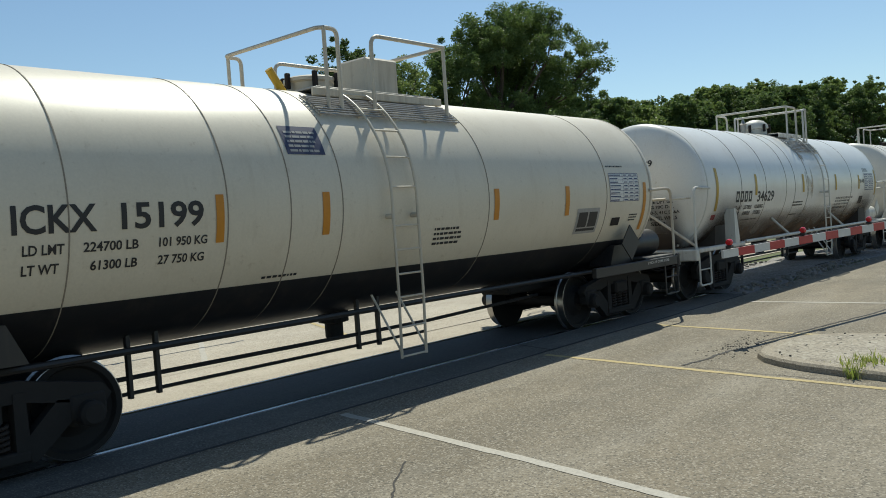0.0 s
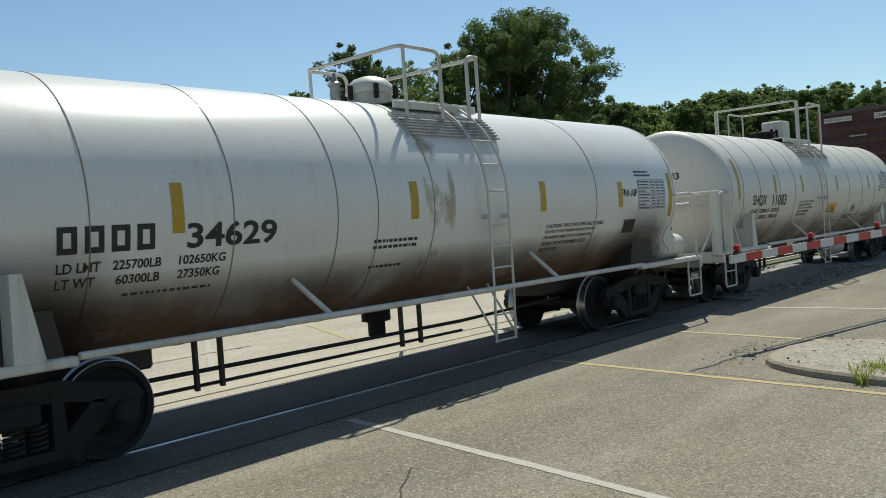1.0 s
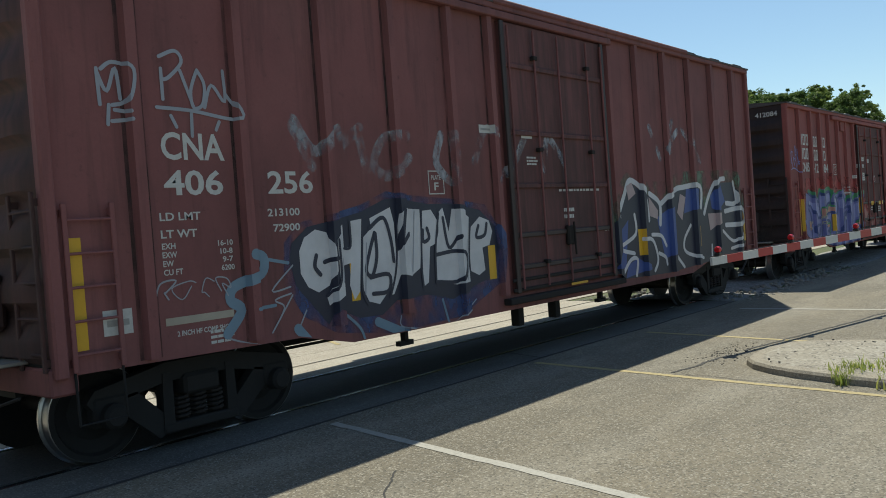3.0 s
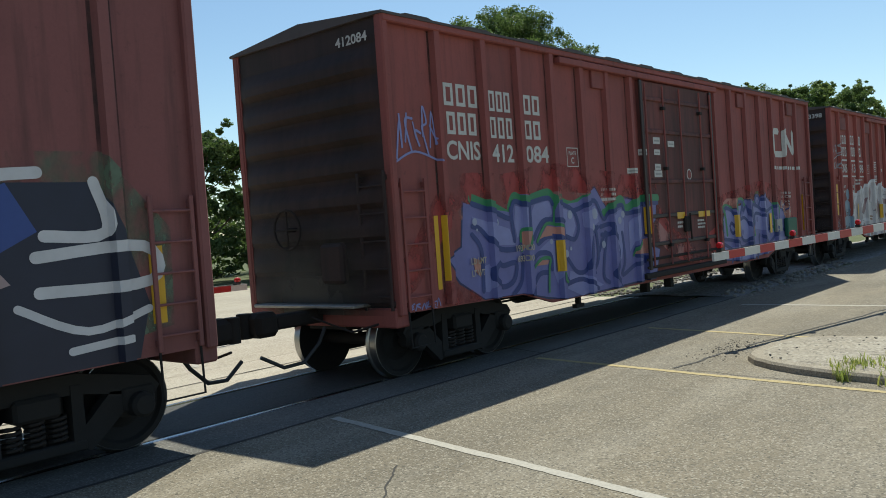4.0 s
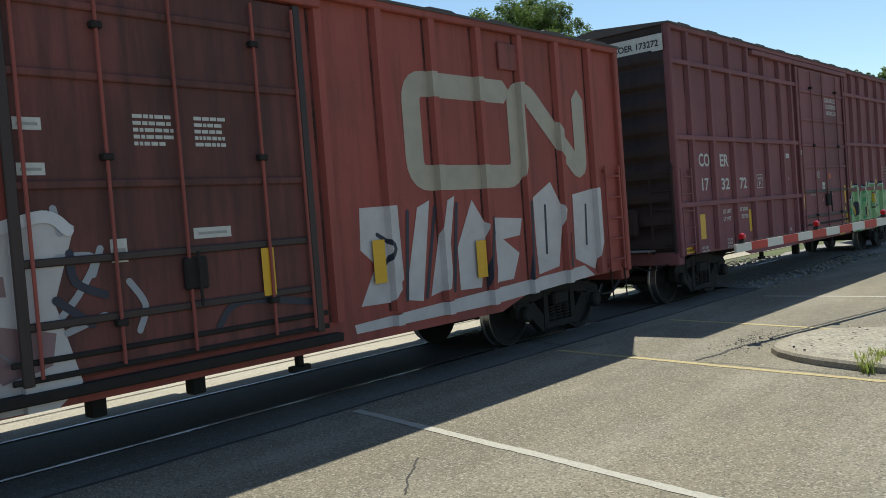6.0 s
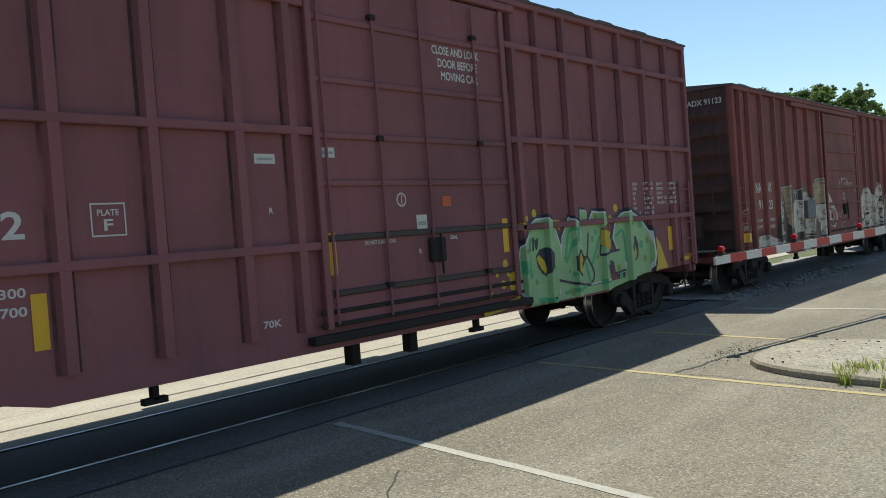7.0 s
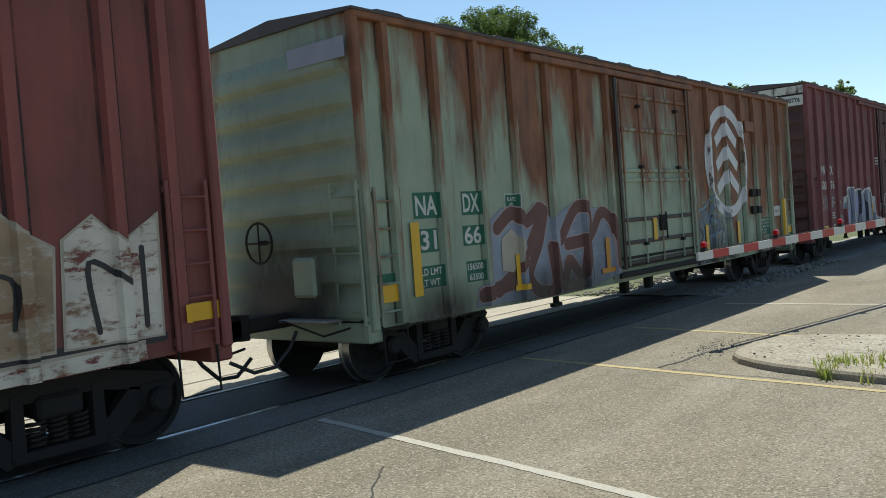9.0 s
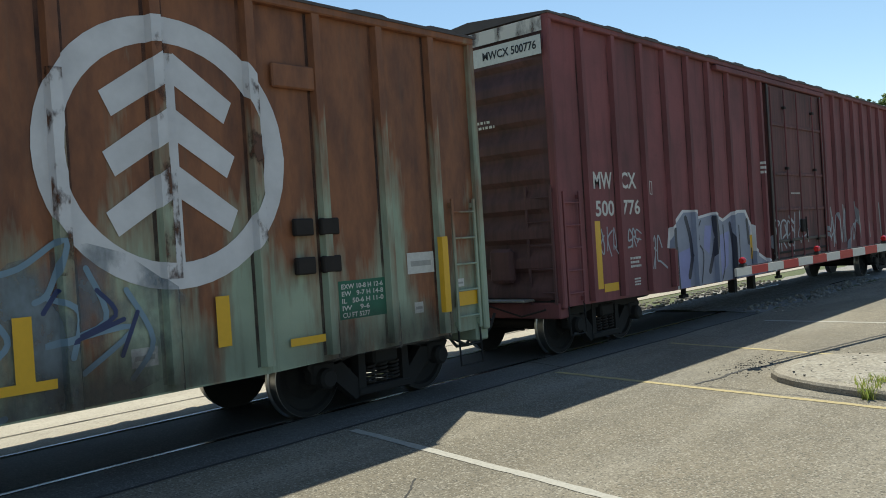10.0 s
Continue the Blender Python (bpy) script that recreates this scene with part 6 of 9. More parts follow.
sprayed(car_a, side_a, SPRAY["night"], [[(2.56, 1.88), (2.78, 2.04), (3.23, 2.11), (3.59, 2.18), (3.97, 2.31), (4.16, 2.33), (4.76, 2.24), (5.21, 2.24), (5.79, 2.14), (6.11, 1.91), (6.16, 1.60), (5.98, 1.22), (5.67, 1.16), (5.12, 1.01), (4.64, 1.12), (4.08, 1.11), (3.83, 0.97), (3.46, 0.98), (3.13, 1.12), (2.99, 0.97), (2.81, 1.17), (2.58, 1.42), (2.51, 1.71)]], 0.0036, label="white bubble letters on a dark ground")
sprayed(car_a, side_a, SPRAY["white"], [[(2.65, 1.79), (2.73, 1.93), (2.89, 2.01), (3.05, 1.97), (3.12, 1.79), (3.12, 1.54), (3.04, 1.39), (2.88, 1.33), (2.74, 1.40), (2.65, 1.55)], [(3.14, 1.88), (3.29, 2.05), (3.29, 1.79), (3.38, 1.79), (3.41, 2.08), (3.59, 2.10), (3.49, 1.28), (3.40, 1.19), (3.34, 1.36), (3.38, 1.61), (3.27, 1.59), (3.25, 1.29), (3.02, 1.17), (2.99, 1.28), (3.14, 1.41)], [(3.60, 1.89), (3.73, 1.98), (3.72, 2.10), (4.07, 2.22), (4.12, 2.03), (4.12, 1.73), (4.11, 1.46), (4.00, 1.28), (3.79, 1.10), (3.62, 1.15), (3.54, 1.31)], [(4.18, 2.13), (4.27, 2.20), (4.59, 2.18), (4.58, 1.77), (4.53, 1.46), (4.35, 1.37), (4.18, 1.41), (4.04, 1.19), (3.97, 1.18), (4.11, 1.52)]], 0.0060)
sprayed(car_a, side_a, SPRAY["white"], [[(4.63, 2.16), (4.80, 2.17), (4.92, 2.02), (4.88, 1.75), (4.74, 1.71), (4.67, 1.27), (4.58, 1.23), (4.57, 1.49)], [(4.94, 2.13), (5.03, 2.19), (5.12, 1.88), (5.21, 2.17), (5.37, 2.16), (5.55, 2.05), (5.50, 1.64), (5.40, 1.21), (5.22, 1.19), (4.82, 1.26), (4.84, 1.68), (4.92, 1.89)], [(5.58, 1.92), (5.78, 2.05), (5.98, 1.99), (6.04, 1.84), (5.96, 1.66), (5.80, 1.63), (5.83, 1.33), (5.69, 1.27), (5.52, 1.34), (5.52, 1.64)]], 0.0060)
sprayed(car_a, side_a, SPRAY["night"], [[(2.88, 1.73), (2.85, 1.61), (2.92, 1.52)], [(2.99, 1.65), (3.13, 1.68)], [(3.78, 1.93), (3.67, 1.69), (3.61, 1.50), (3.70, 1.44), (3.79, 1.65), (3.79, 1.92)], [(3.71, 1.99), (3.94, 2.10), (4.04, 1.86), (4.07, 1.58)], [(4.26, 2.18), (4.20, 1.89), (4.16, 1.72)], [(4.19, 1.78), (4.29, 1.89)]], 0.0085, 0.050)
sprayed(car_a, side_a, SPRAY["night"], [[(4.62, 1.92), (4.62, 1.78), (4.73, 1.82), (4.70, 1.94)], [(5.02, 2.06), (5.10, 1.68), (5.30, 1.81)], [(4.83, 1.60), (5.34, 1.60), (5.29, 1.25), (4.83, 1.26)], [(5.74, 1.93), (5.68, 1.78), (5.86, 1.80), (5.92, 1.95)], [(3.67, 1.42), (3.97, 1.43), (3.95, 1.24), (3.69, 1.23)]], 0.0085, 0.050)
sprayed(car_a, side_a, SPRAY["silver"], [[(3.23, 2.03), (3.19, 1.41)], [(4.49, 2.16), (4.39, 1.43)], [(5.44, 2.05), (5.35, 1.24)], [(3.64, 1.82), (3.57, 1.24)]], 0.0100, 0.014)
sprayed(car_a, side_a, SPRAY["sky"], [[(2.04, 1.80), (2.18, 1.76), (2.14, 1.60), (1.81, 1.50), (1.75, 1.37), (1.87, 1.26), (1.69, 1.05)], [(2.56, 0.98), (2.78, 0.73)], [(3.74, 0.90), (4.15, 0.72)]], 0.0050, 0.110)
sprayed(car_a, side_a, SPRAY["sky"], [[(2.04, 1.25), (2.29, 1.26)], [(3.23, 1.06), (3.45, 0.87), (3.52, 0.70)], [(4.91, 1.03), (5.01, 0.70)], [(2.06, 1.77), (2.49, 1.68)]], 0.0052, 0.035)
sprayed(car_a, side_a, SPRAY["silver"], [[(2.55, 1.65), (2.26, 1.41), (2.50, 1.43)], [(2.52, 1.34), (2.22, 0.98), (2.40, 1.22), (2.29, 1.31), (2.50, 1.36)], [(2.69, 1.16), (2.60, 1.02)], [(5.59, 0.96), (5.03, 0.69), (4.19, 0.77), (4.13, 0.92)], [(1.68, 1.01), (2.57, 0.68)]], 0.0053, 0.018)
sprayed(car_a, side_a, SOFT["sage"], [[(9.21, 1.65), (9.49, 2.27), (9.97, 2.68), (10.63, 2.51), (11.46, 2.51), (12.03, 2.69), (13.22, 2.72), (14.83, 2.74), (15.44, 2.06), (15.41, 1.17), (14.07, 0.94), (9.41, 1.08)]], 0.0022)
sprayed(car_a, side_a, SPRAY["night"], [[(9.30, 1.05), (9.35, 1.72), (9.77, 2.27), (10.09, 2.50), (10.60, 2.29), (11.15, 2.14), (11.83, 2.34), (12.47, 2.43), (13.01, 2.41), (13.21, 1.91), (13.80, 2.48), (14.79, 2.48), (15.01, 1.96), (15.18, 1.40), (15.05, 0.89), (13.71, 0.81), (11.41, 0.81), (9.60, 0.85)]], 0.0038, label="blue and white wildstyle letters")
sprayed(car_a, side_a, SPRAY["blue"], [[(9.70, 1.70), (9.94, 1.85), (9.76, 1.04), (9.41, 1.04)], [(12.36, 2.36), (12.96, 2.36), (12.86, 1.97), (12.20, 1.89)], [(13.47, 2.20), (14.02, 2.48), (14.24, 2.08), (13.87, 1.89), (13.54, 1.95)], [(11.03, 1.85), (11.72, 2.05), (11.67, 1.14), (11.27, 1.08)]], 0.0052)
sprayed(car_a, side_a, SPRAY["blue"], [[(9.84, 1.08), (10.22, 1.17), (10.75, 0.95), (9.74, 0.86)]], 0.0052)
sprayed(car_a, side_a, SPRAY["white"], [[(9.58, 1.91), (9.84, 2.27), (10.09, 2.53), (10.60, 2.29), (10.70, 1.82)], [(10.79, 2.29), (11.17, 2.10), (11.15, 1.73)], [(11.23, 2.10), (11.83, 2.34), (12.17, 2.39), (13.01, 2.41), (12.99, 1.99)], [(13.14, 1.86), (13.40, 2.20), (13.80, 2.50), (14.27, 2.56)], [(14.74, 2.48), (14.82, 2.05), (14.29, 2.04)], [(14.21, 1.87), (15.16, 1.91), (15.21, 1.60), (14.22, 1.58)]], 0.0068, 0.100)
sprayed(car_a, side_a, SPRAY["rose"], [[(10.75, 2.23), (11.08, 1.98), (11.06, 1.82), (10.74, 1.89)], [(12.06, 2.27), (12.30, 2.20), (12.09, 1.76), (11.88, 1.91)], [(13.31, 1.85), (13.86, 1.85), (14.00, 1.67), (13.39, 1.50)], [(9.93, 2.43), (10.13, 2.49), (10.26, 2.30), (9.98, 2.18)]], 0.0085)
sprayed(car_a, side_a, SPRAY["white"], [[(10.17, 1.93), (10.17, 1.59), (9.59, 1.38), (10.08, 1.26)], [(10.42, 1.49), (10.81, 1.45), (10.97, 1.10), (10.82, 0.90)], [(10.80, 1.55), (11.16, 1.51), (11.34, 1.32)], [(11.03, 1.20), (11.28, 1.11), (11.33, 0.98)], [(12.46, 1.65), (12.13, 1.38), (12.19, 1.14), (12.97, 0.98)], [(13.43, 1.20), (13.38, 0.85)]], 0.0072, 0.070)
sprayed(car_a, side_a, SPRAY["white"], [[(14.04, 1.47), (14.60, 1.22), (15.17, 1.35)], [(9.60, 0.90), (9.92, 1.15), (10.18, 1.15), (10.11, 0.88)], [(11.72, 1.13), (12.06, 0.87)], [(14.45, 1.07), (14.95, 1.11)]], 0.0072, 0.070)
sprayed(car_a, side_a, SPRAY["night"], [[(3.58, 1.86), (3.53, 1.31), (3.61, 1.12)], [(4.17, 2.14), (4.11, 1.52), (3.97, 1.16)], [(4.62, 2.17), (4.56, 1.49), (4.57, 1.22)], [(4.94, 2.12), (4.84, 1.68), (4.81, 1.26)], [(5.56, 1.99), (5.47, 1.30)], [(3.16, 1.88), (3.15, 1.43), (3.00, 1.28)]], 0.0090, 0.032)
sprayed(car_a, side_a, SPRAY["night"], [[(3.40, 2.08), (3.39, 1.80), (3.29, 1.78)]], 0.0090, 0.032)
sticker(car_a, side_a, [(5.91, 3.18, 6.18, 3.29), (6.80, 3.13, 7.07, 3.24), (0.45, 1.2, 0.72, 1.42)])
barred(car_a, side_a, [(7.7, 2.36, 1.4, 0.06, 1, 6), (7.8, 1.95, 0.3, 0.2, 2, 2), (1.5, 0.98, 0.3, 0.15, 3, 2), (6.9, 2.75, 0.3, 0.14, 3, 2)])
decal("number_panel", rect(0.42, 4.66, 1.42, 4.86), CHALK, car_a, end_on(0.05), "white panel with black number")
for body, u, v, h, w in [("CNA 406256", 0.47, 4.70, 0.12, 0.9)]:
    decal("lettering", letters(body, u, v, h, w), INK, car_a, end_on(0.054))
decal("number_panel", rect(-1.22, 4.70, -0.30, 4.86), CHALK, car_a, end_on(0.05), "white panel with black lettering")
decal("lettering", letters("EXCESS HEIGHT CAR", -1.19, 4.735, 0.09, 0.86), INK, car_a, end_on(0.054))
for z, w in ((4.12, 0.75), (3.7, 0.3), (3.28, 0.45)):
    decal("lettering", bars(-0.4, z, w, 0.05, 1, random.Random(int(z * 10)), 0.0, 8), CHALK, car_a, end_on(0.085))

# red boxcar with the purple piece
blocks(car_b, side_b, [(1.12, 3.44, 0.29, 3, 0.25, 0.19), (2.06, 3.42, 0.28, 3, 0.18, 0.14), (2.89, 3.42, 0.28, 2, 0.23, 0.18), (1.15, 3.07, 0.29, 3, 0.22, 0.17), (2.06, 3.05, 0.29, 3, 0.19, 0.14), (2.88, 3.06, 0.27, 2, 0.23, 0.18)])
words(car_b, side_b, [("CNIS", 1.11, 2.74, 0.25, 0.70), ("412", 2.08, 2.72, 0.25, 0.50), ("084", 2.88, 2.72, 0.25, 0.60)], CHALK)
words(car_b, side_b, [("193700", 2.45, 1.46, 0.09, 0.34), ("69300", 2.47, 1.31, 0.09, 0.30), ("LD LMT", 1.42, 1.36, 0.085, 0.33), ("LT WT", 1.42, 1.2, 0.085, 0.28)], SPRAY["sand"], 0.034)
words(car_b, side_b, [("EX.W. 10-5 H. 14-4", 13.55, 2.08, 0.06, 0.72), ("E.W. 10-0 H. 14-8", 13.55, 1.99, 0.06, 0.72), ("I.L.   50-6", 13.55, 1.88, 0.06, 0.45), ("I.W.   9-2", 13.55, 1.80, 0.06, 0.45), ("I.H.  11-0", 13.55, 1.72, 0.06, 0.45), ("CU.FT. 5277", 13.55, 1.63, 0.06, 0.52)], CHALK)
plate(car_b, side_b, 3.98, 2.67, 4.31, 2.97, "C")


def logo(x0, x1, z0, z1, t, k, m):
    """A company's looping line as one bent ribbon of width t."""
    w = x1 - x0
    pts = [(x0 + k * w, z1), (x0, z1), (x0, z0), (x0 + m * w, z0), (x0 + m * w, z1), (x0 + (m + 0.09) * w, z1), (x1, z0 + 0.02), (x1, z1)]
    return [stroke(rounded(pts, t * 0.75, 5), t, 2, 1)]


layer(car_b, side_b, logo(13.09, 14.60, 3.05, 3.60, 0.15, 0.33, 0.52), CHALK, 0.004, "white looping emblem line")
barred(car_b, side_b, [(13.0, 2.68, 2.1, 0.14, 1, 5), (4.95, 2.12, 0.5, 0.24, 3, 2), (7.6, 1.55, 0.3, 0.15, 2, 2), (8.5, 1.5, 0.4, 0.2, 3, 2)])
layer(car_b, side_b, [stroke([(0.2, 1.3), (0.5, 1.55), (1.2, 2.3), (2.3, 2.35), (3.4, 2.5), (4.6, 2.45), (5.6, 2.35), (6.6, 2.3)], 0.42), stroke([(0.95, 0.98), (1.4, 0.95), (1.6, 1.2)], 0.4), stroke([(6.6, 1.9), (7.2, 1.4), (7.9, 1.15), (8.8, 1.1), (9.6, 1.3)], 0.5), stroke([(9.7, 1.9), (11.2, 2.1), (12.4, 2.2), (13.7, 1.9), (14.2, 1.2), (13.6, 0.95)], 0.4)], SOFT["red"], 0.0015)
layer(car_b, side_b, [stroke([(1.2, 2.1), (2.3, 2.2), (3.4, 2.32), (4.8, 2.25), (6.4, 2.2)], 0.3), stroke([(6.7, 1.6), (7.5, 1.2), (9.0, 1.15)], 0.3), stroke([(9.8, 1.7), (11.2, 2.0), (13.7, 1.8)], 0.3)], SOFT["pink"], 0.0022)
patch(car_b, side_b, [(0.92, 1.46), (1.28, 1.6), (1.36, 2.18), (1.75, 2.1), (2.42, 2.02), (2.6, 2.28), (3.1, 2.2), (3.5, 2.26), (3.62, 2.08), (4.2, 2.12), (4.75, 2.34), (5.1, 1.98), (5.7, 2.16), (6.3, 2.06), (6.78, 2.1), (6.7, 1.75), (6.35, 1.5), (6.45, 1.3), (6.8, 1.2), (6.6, 0.72), (5.0, 0.68), (3.7, 0.66), (3.2, 0.74), (2.6, 0.86), (1.7, 0.88), (1.2, 1.15)], SPRAY["navy"], SPRAY["purple"], 0.002, 0.03)
sprayed(car_b, side_b, SPRAY["coral"], [[(9.92, 1.86), (9.99, 1.97), (10.18, 2.05), (10.60, 2.04), (10.55, 1.72), (10.25, 1.83)], [(10.95, 2.00), (11.36, 2.03), (11.43, 1.85), (11.27, 1.75), (11.01, 1.93)], [(12.43, 1.83), (12.58, 1.91), (12.88, 1.93), (12.87, 1.78), (12.53, 1.71)], [(13.18, 1.73), (13.61, 1.89), (13.96, 1.74), (14.12, 1.06), (13.87, 0.90), (13.43, 0.89), (13.30, 1.28)]], 0.0028)
layer(car_b, side_b, [disc(u, v, r) for u, v, r in [(10.26, 1.95, 0.05), (11.28, 1.95, 0.04), (12.73, 1.90, 0.06), (13.63, 1.57, 0.06), (13.88, 0.99, 0.07), (13.44, 1.46, 0.05)]], SPRAY["red"], 0.0041)
sprayed(car_b, side_b, SPRAY["green"], [[(9.74, 1.39), (9.80, 1.72), (9.96, 1.86), (10.12, 1.89), (10.39, 1.83), (10.56, 1.71), (10.62, 1.96), (11.01, 2.01), (11.09, 1.92), (11.17, 1.86)], [(11.47, 1.92), (11.90, 1.91)], [(12.31, 1.98), (12.53, 1.96), (12.57, 1.77), (12.88, 1.85), (13.32, 1.83), (13.35, 1.65)], [(13.34, 1.31), (13.74, 1.24), (13.82, 0.97), (13.51, 0.88)]], 0.0043, 0.090)
patch(car_b, side_b, [(9.85, 0.78), (9.75, 1.35), (10.15, 1.9), (10.7, 1.75), (11.2, 2.0), (11.9, 1.9), (12.3, 2.12), (12.9, 1.85), (13.6, 1.7), (14.05, 1.1), (13.6, 0.98), (12.9, 0.74), (11.0, 0.68)], SPRAY["navy"], SPRAY["purple"], 0.0045, 0.03)
sprayed(car_b, side_b, SPRAY["green"], [[(1.54, 2.23), (2.02, 2.10), (2.35, 1.99), (2.41, 2.12), (2.52, 2.24), (2.77, 2.18), (3.36, 2.28), (3.51, 2.17)], [(3.58, 2.20), (4.02, 2.08), (4.69, 2.21), (4.97, 1.93), (5.23, 2.03), (5.60, 2.14), (5.76, 1.98), (6.24, 2.12), (6.82, 2.13)]], 0.0030, 0.130)
sprayed(car_b, side_b, SPRAY["lilac"], [[(1.53, 1.99), (2.35, 1.79), (2.46, 1.56), (2.05, 1.58), (1.68, 1.77), (1.52, 1.86)], [(2.51, 2.11), (2.74, 2.07), (2.71, 1.77), (2.52, 1.65), (2.47, 1.86)], [(3.00, 2.11), (3.41, 2.17), (3.46, 1.96), (3.19, 1.86), (2.87, 1.62), (2.87, 1.94)], [(3.64, 2.06), (4.01, 1.98), (4.10, 1.75), (3.98, 1.58), (3.80, 1.63), (3.79, 1.83)]], 0.0085, label="large purple and blue wildstyle letters")
sprayed(car_b, side_b, SPRAY["lilac"], [[(3.06, 1.45), (3.36, 1.58), (3.65, 1.50), (3.67, 1.21), (3.49, 0.90), (3.38, 1.14), (3.31, 1.39)], [(4.31, 1.94), (4.72, 2.05), (4.81, 1.79), (4.52, 1.66), (4.33, 1.73)], [(5.21, 1.87), (5.59, 1.98), (5.65, 1.71), (5.50, 1.12), (5.28, 1.28), (5.27, 1.60)], [(3.86, 1.07), (4.37, 0.95), (4.84, 0.76), (4.18, 0.65), (3.76, 0.80)]], 0.0085, label="large purple and blue wildstyle letters")
sprayed(car_b, side_b, SPRAY["lilac"], [[(5.80, 1.73), (6.19, 1.88), (6.15, 1.50), (5.80, 1.23)], [(1.69, 1.31), (1.84, 1.34), (1.96, 1.08), (1.80, 0.96), (1.64, 0.99)]], 0.0085, label="large purple and blue wildstyle letters")
sprayed(car_b, side_b, SPRAY["indigo"], [[(1.54, 2.16), (2.04, 2.03), (2.38, 1.93), (2.42, 2.06), (2.51, 2.17), (2.77, 2.11), (2.95, 2.15), (3.35, 2.20), (3.47, 2.11)], [(2.40, 2.06), (2.42, 1.86), (2.45, 1.62)], [(2.78, 2.10), (2.79, 1.89), (2.75, 1.73)], [(2.93, 1.62), (3.06, 1.77), (3.27, 1.88), (3.77, 1.84)], [(2.83, 1.23), (3.02, 1.39), (3.33, 1.36), (3.36, 1.14)], [(3.04, 1.54), (3.30, 1.63), (3.63, 1.58), (3.74, 1.37), (3.69, 1.10), (3.79, 0.91)]], 0.0100, 0.075)
sprayed(car_b, side_b, SPRAY["indigo"], [[(3.61, 2.13), (4.03, 2.00), (4.18, 1.74), (4.05, 1.55), (3.81, 1.60)], [(4.03, 1.99), (4.24, 2.02), (4.71, 2.13), (4.96, 1.83), (5.14, 1.92), (5.59, 2.04), (5.72, 1.89), (6.19, 1.94), (6.29, 2.03), (6.79, 2.04)], [(3.82, 1.25), (4.07, 1.03), (4.38, 1.08), (4.52, 1.54), (4.76, 1.70)], [(4.70, 1.70), (4.73, 1.21), (4.53, 0.99)], [(4.78, 1.33), (5.03, 1.61), (4.87, 0.94), (5.03, 0.78)], [(5.20, 1.60), (5.44, 1.26), (5.20, 0.90), (5.47, 0.65)]], 0.0100, 0.075)
sprayed(car_b, side_b, SPRAY["indigo"], [[(5.56, 1.57), (5.61, 1.11), (5.49, 0.86), (5.99, 1.00), (6.57, 1.04)], [(1.52, 1.86), (1.69, 1.81), (2.05, 1.54), (2.47, 1.50), (2.59, 1.55)], [(1.50, 1.75), (1.68, 1.53), (1.67, 0.99)], [(1.89, 1.27), (2.03, 1.35), (2.14, 1.29), (2.45, 1.30), (2.38, 1.07), (2.11, 1.00), (1.89, 1.13), (1.89, 1.27)], [(2.62, 1.39), (2.56, 1.04), (2.35, 0.87)], [(3.25, 1.10), (3.00, 1.08), (2.74, 0.80)]], 0.0100, 0.075)
sprayed(car_b, side_b, SPRAY["indigo"], [[(3.70, 0.87), (4.21, 0.91), (4.67, 0.72)], [(6.22, 1.39), (5.94, 1.18), (6.51, 1.07)], [(4.85, 1.70), (5.18, 1.73), (5.18, 1.58), (4.88, 1.57)]], 0.0100, 0.075)
sprayed(car_b, side_b, SPRAY["coral"], [[(2.63, 1.74), (2.81, 1.73), (2.73, 1.53), (2.63, 1.47)], [(3.06, 1.60), (3.28, 1.79), (3.69, 1.74), (3.73, 1.56), (3.43, 1.64), (3.20, 1.63)], [(2.92, 1.22), (3.09, 1.29), (3.29, 1.28), (3.25, 1.22)], [(5.94, 1.18), (6.22, 1.42), (6.52, 1.43), (6.45, 1.16)]], 0.0120)
sprayed(car_b, side_b, SPRAY["coral"], [[(1.49, 1.45), (1.65, 1.40), (1.63, 1.18), (1.51, 1.27)]], 0.0120)
sprayed(car_b, side_b, SPRAY["green"], [[(2.61, 1.47), (2.61, 1.74), (2.82, 1.74), (2.74, 1.53)], [(3.01, 1.57), (3.28, 1.82), (3.72, 1.75)], [(2.89, 1.20), (3.09, 1.31), (3.32, 1.30), (3.28, 1.15), (3.24, 0.82)], [(3.52, 2.13), (3.47, 1.81)], [(5.91, 1.16), (6.20, 1.44)], [(3.61, 1.05), (3.63, 0.93), (3.77, 0.91)]], 0.0125, 0.050)
layer(car_b, side_b, [disc(u, v, r) for u, v, r in [(2.04, 1.89, 0.06), (1.57, 1.92, 0.05), (1.61, 1.81, 0.02), (3.94, 1.93, 0.07), (4.69, 1.92, 0.09), (3.78, 1.34, 0.06), (3.91, 1.41, 0.03), (4.60, 1.71, 0.06), (4.92, 1.41, 0.06), (3.38, 1.55, 0.04), (5.62, 1.88, 0.06), (5.50, 1.78, 0.06), (3.68, 0.70, 0.03)]], SPRAY["pale"], 0.0135)
sprayed(car_b, side_b, SPRAY["green"], [[(11.75, 1.99), (11.79, 2.10), (11.92, 2.19), (12.09, 2.18), (12.19, 2.05), (12.23, 1.96)]], 0.0030)
sprayed(car_b, side_b, SPRAY["lilac"], [[(10.01, 1.72), (10.11, 1.80), (10.38, 1.75), (10.51, 1.62), (10.48, 1.17), (10.10, 1.20), (9.93, 1.28), (9.82, 1.47)], [(10.66, 1.88), (10.96, 1.88), (10.78, 1.57), (10.64, 1.59)], [(10.87, 1.54), (11.22, 1.81), (11.40, 1.51), (11.37, 1.17), (11.04, 1.09), (10.92, 1.23)], [(11.49, 1.84), (11.89, 1.80), (12.31, 1.64), (12.22, 1.28), (11.72, 1.34), (11.53, 1.63)]], 0.0085, label="large purple and blue wildstyle letters")
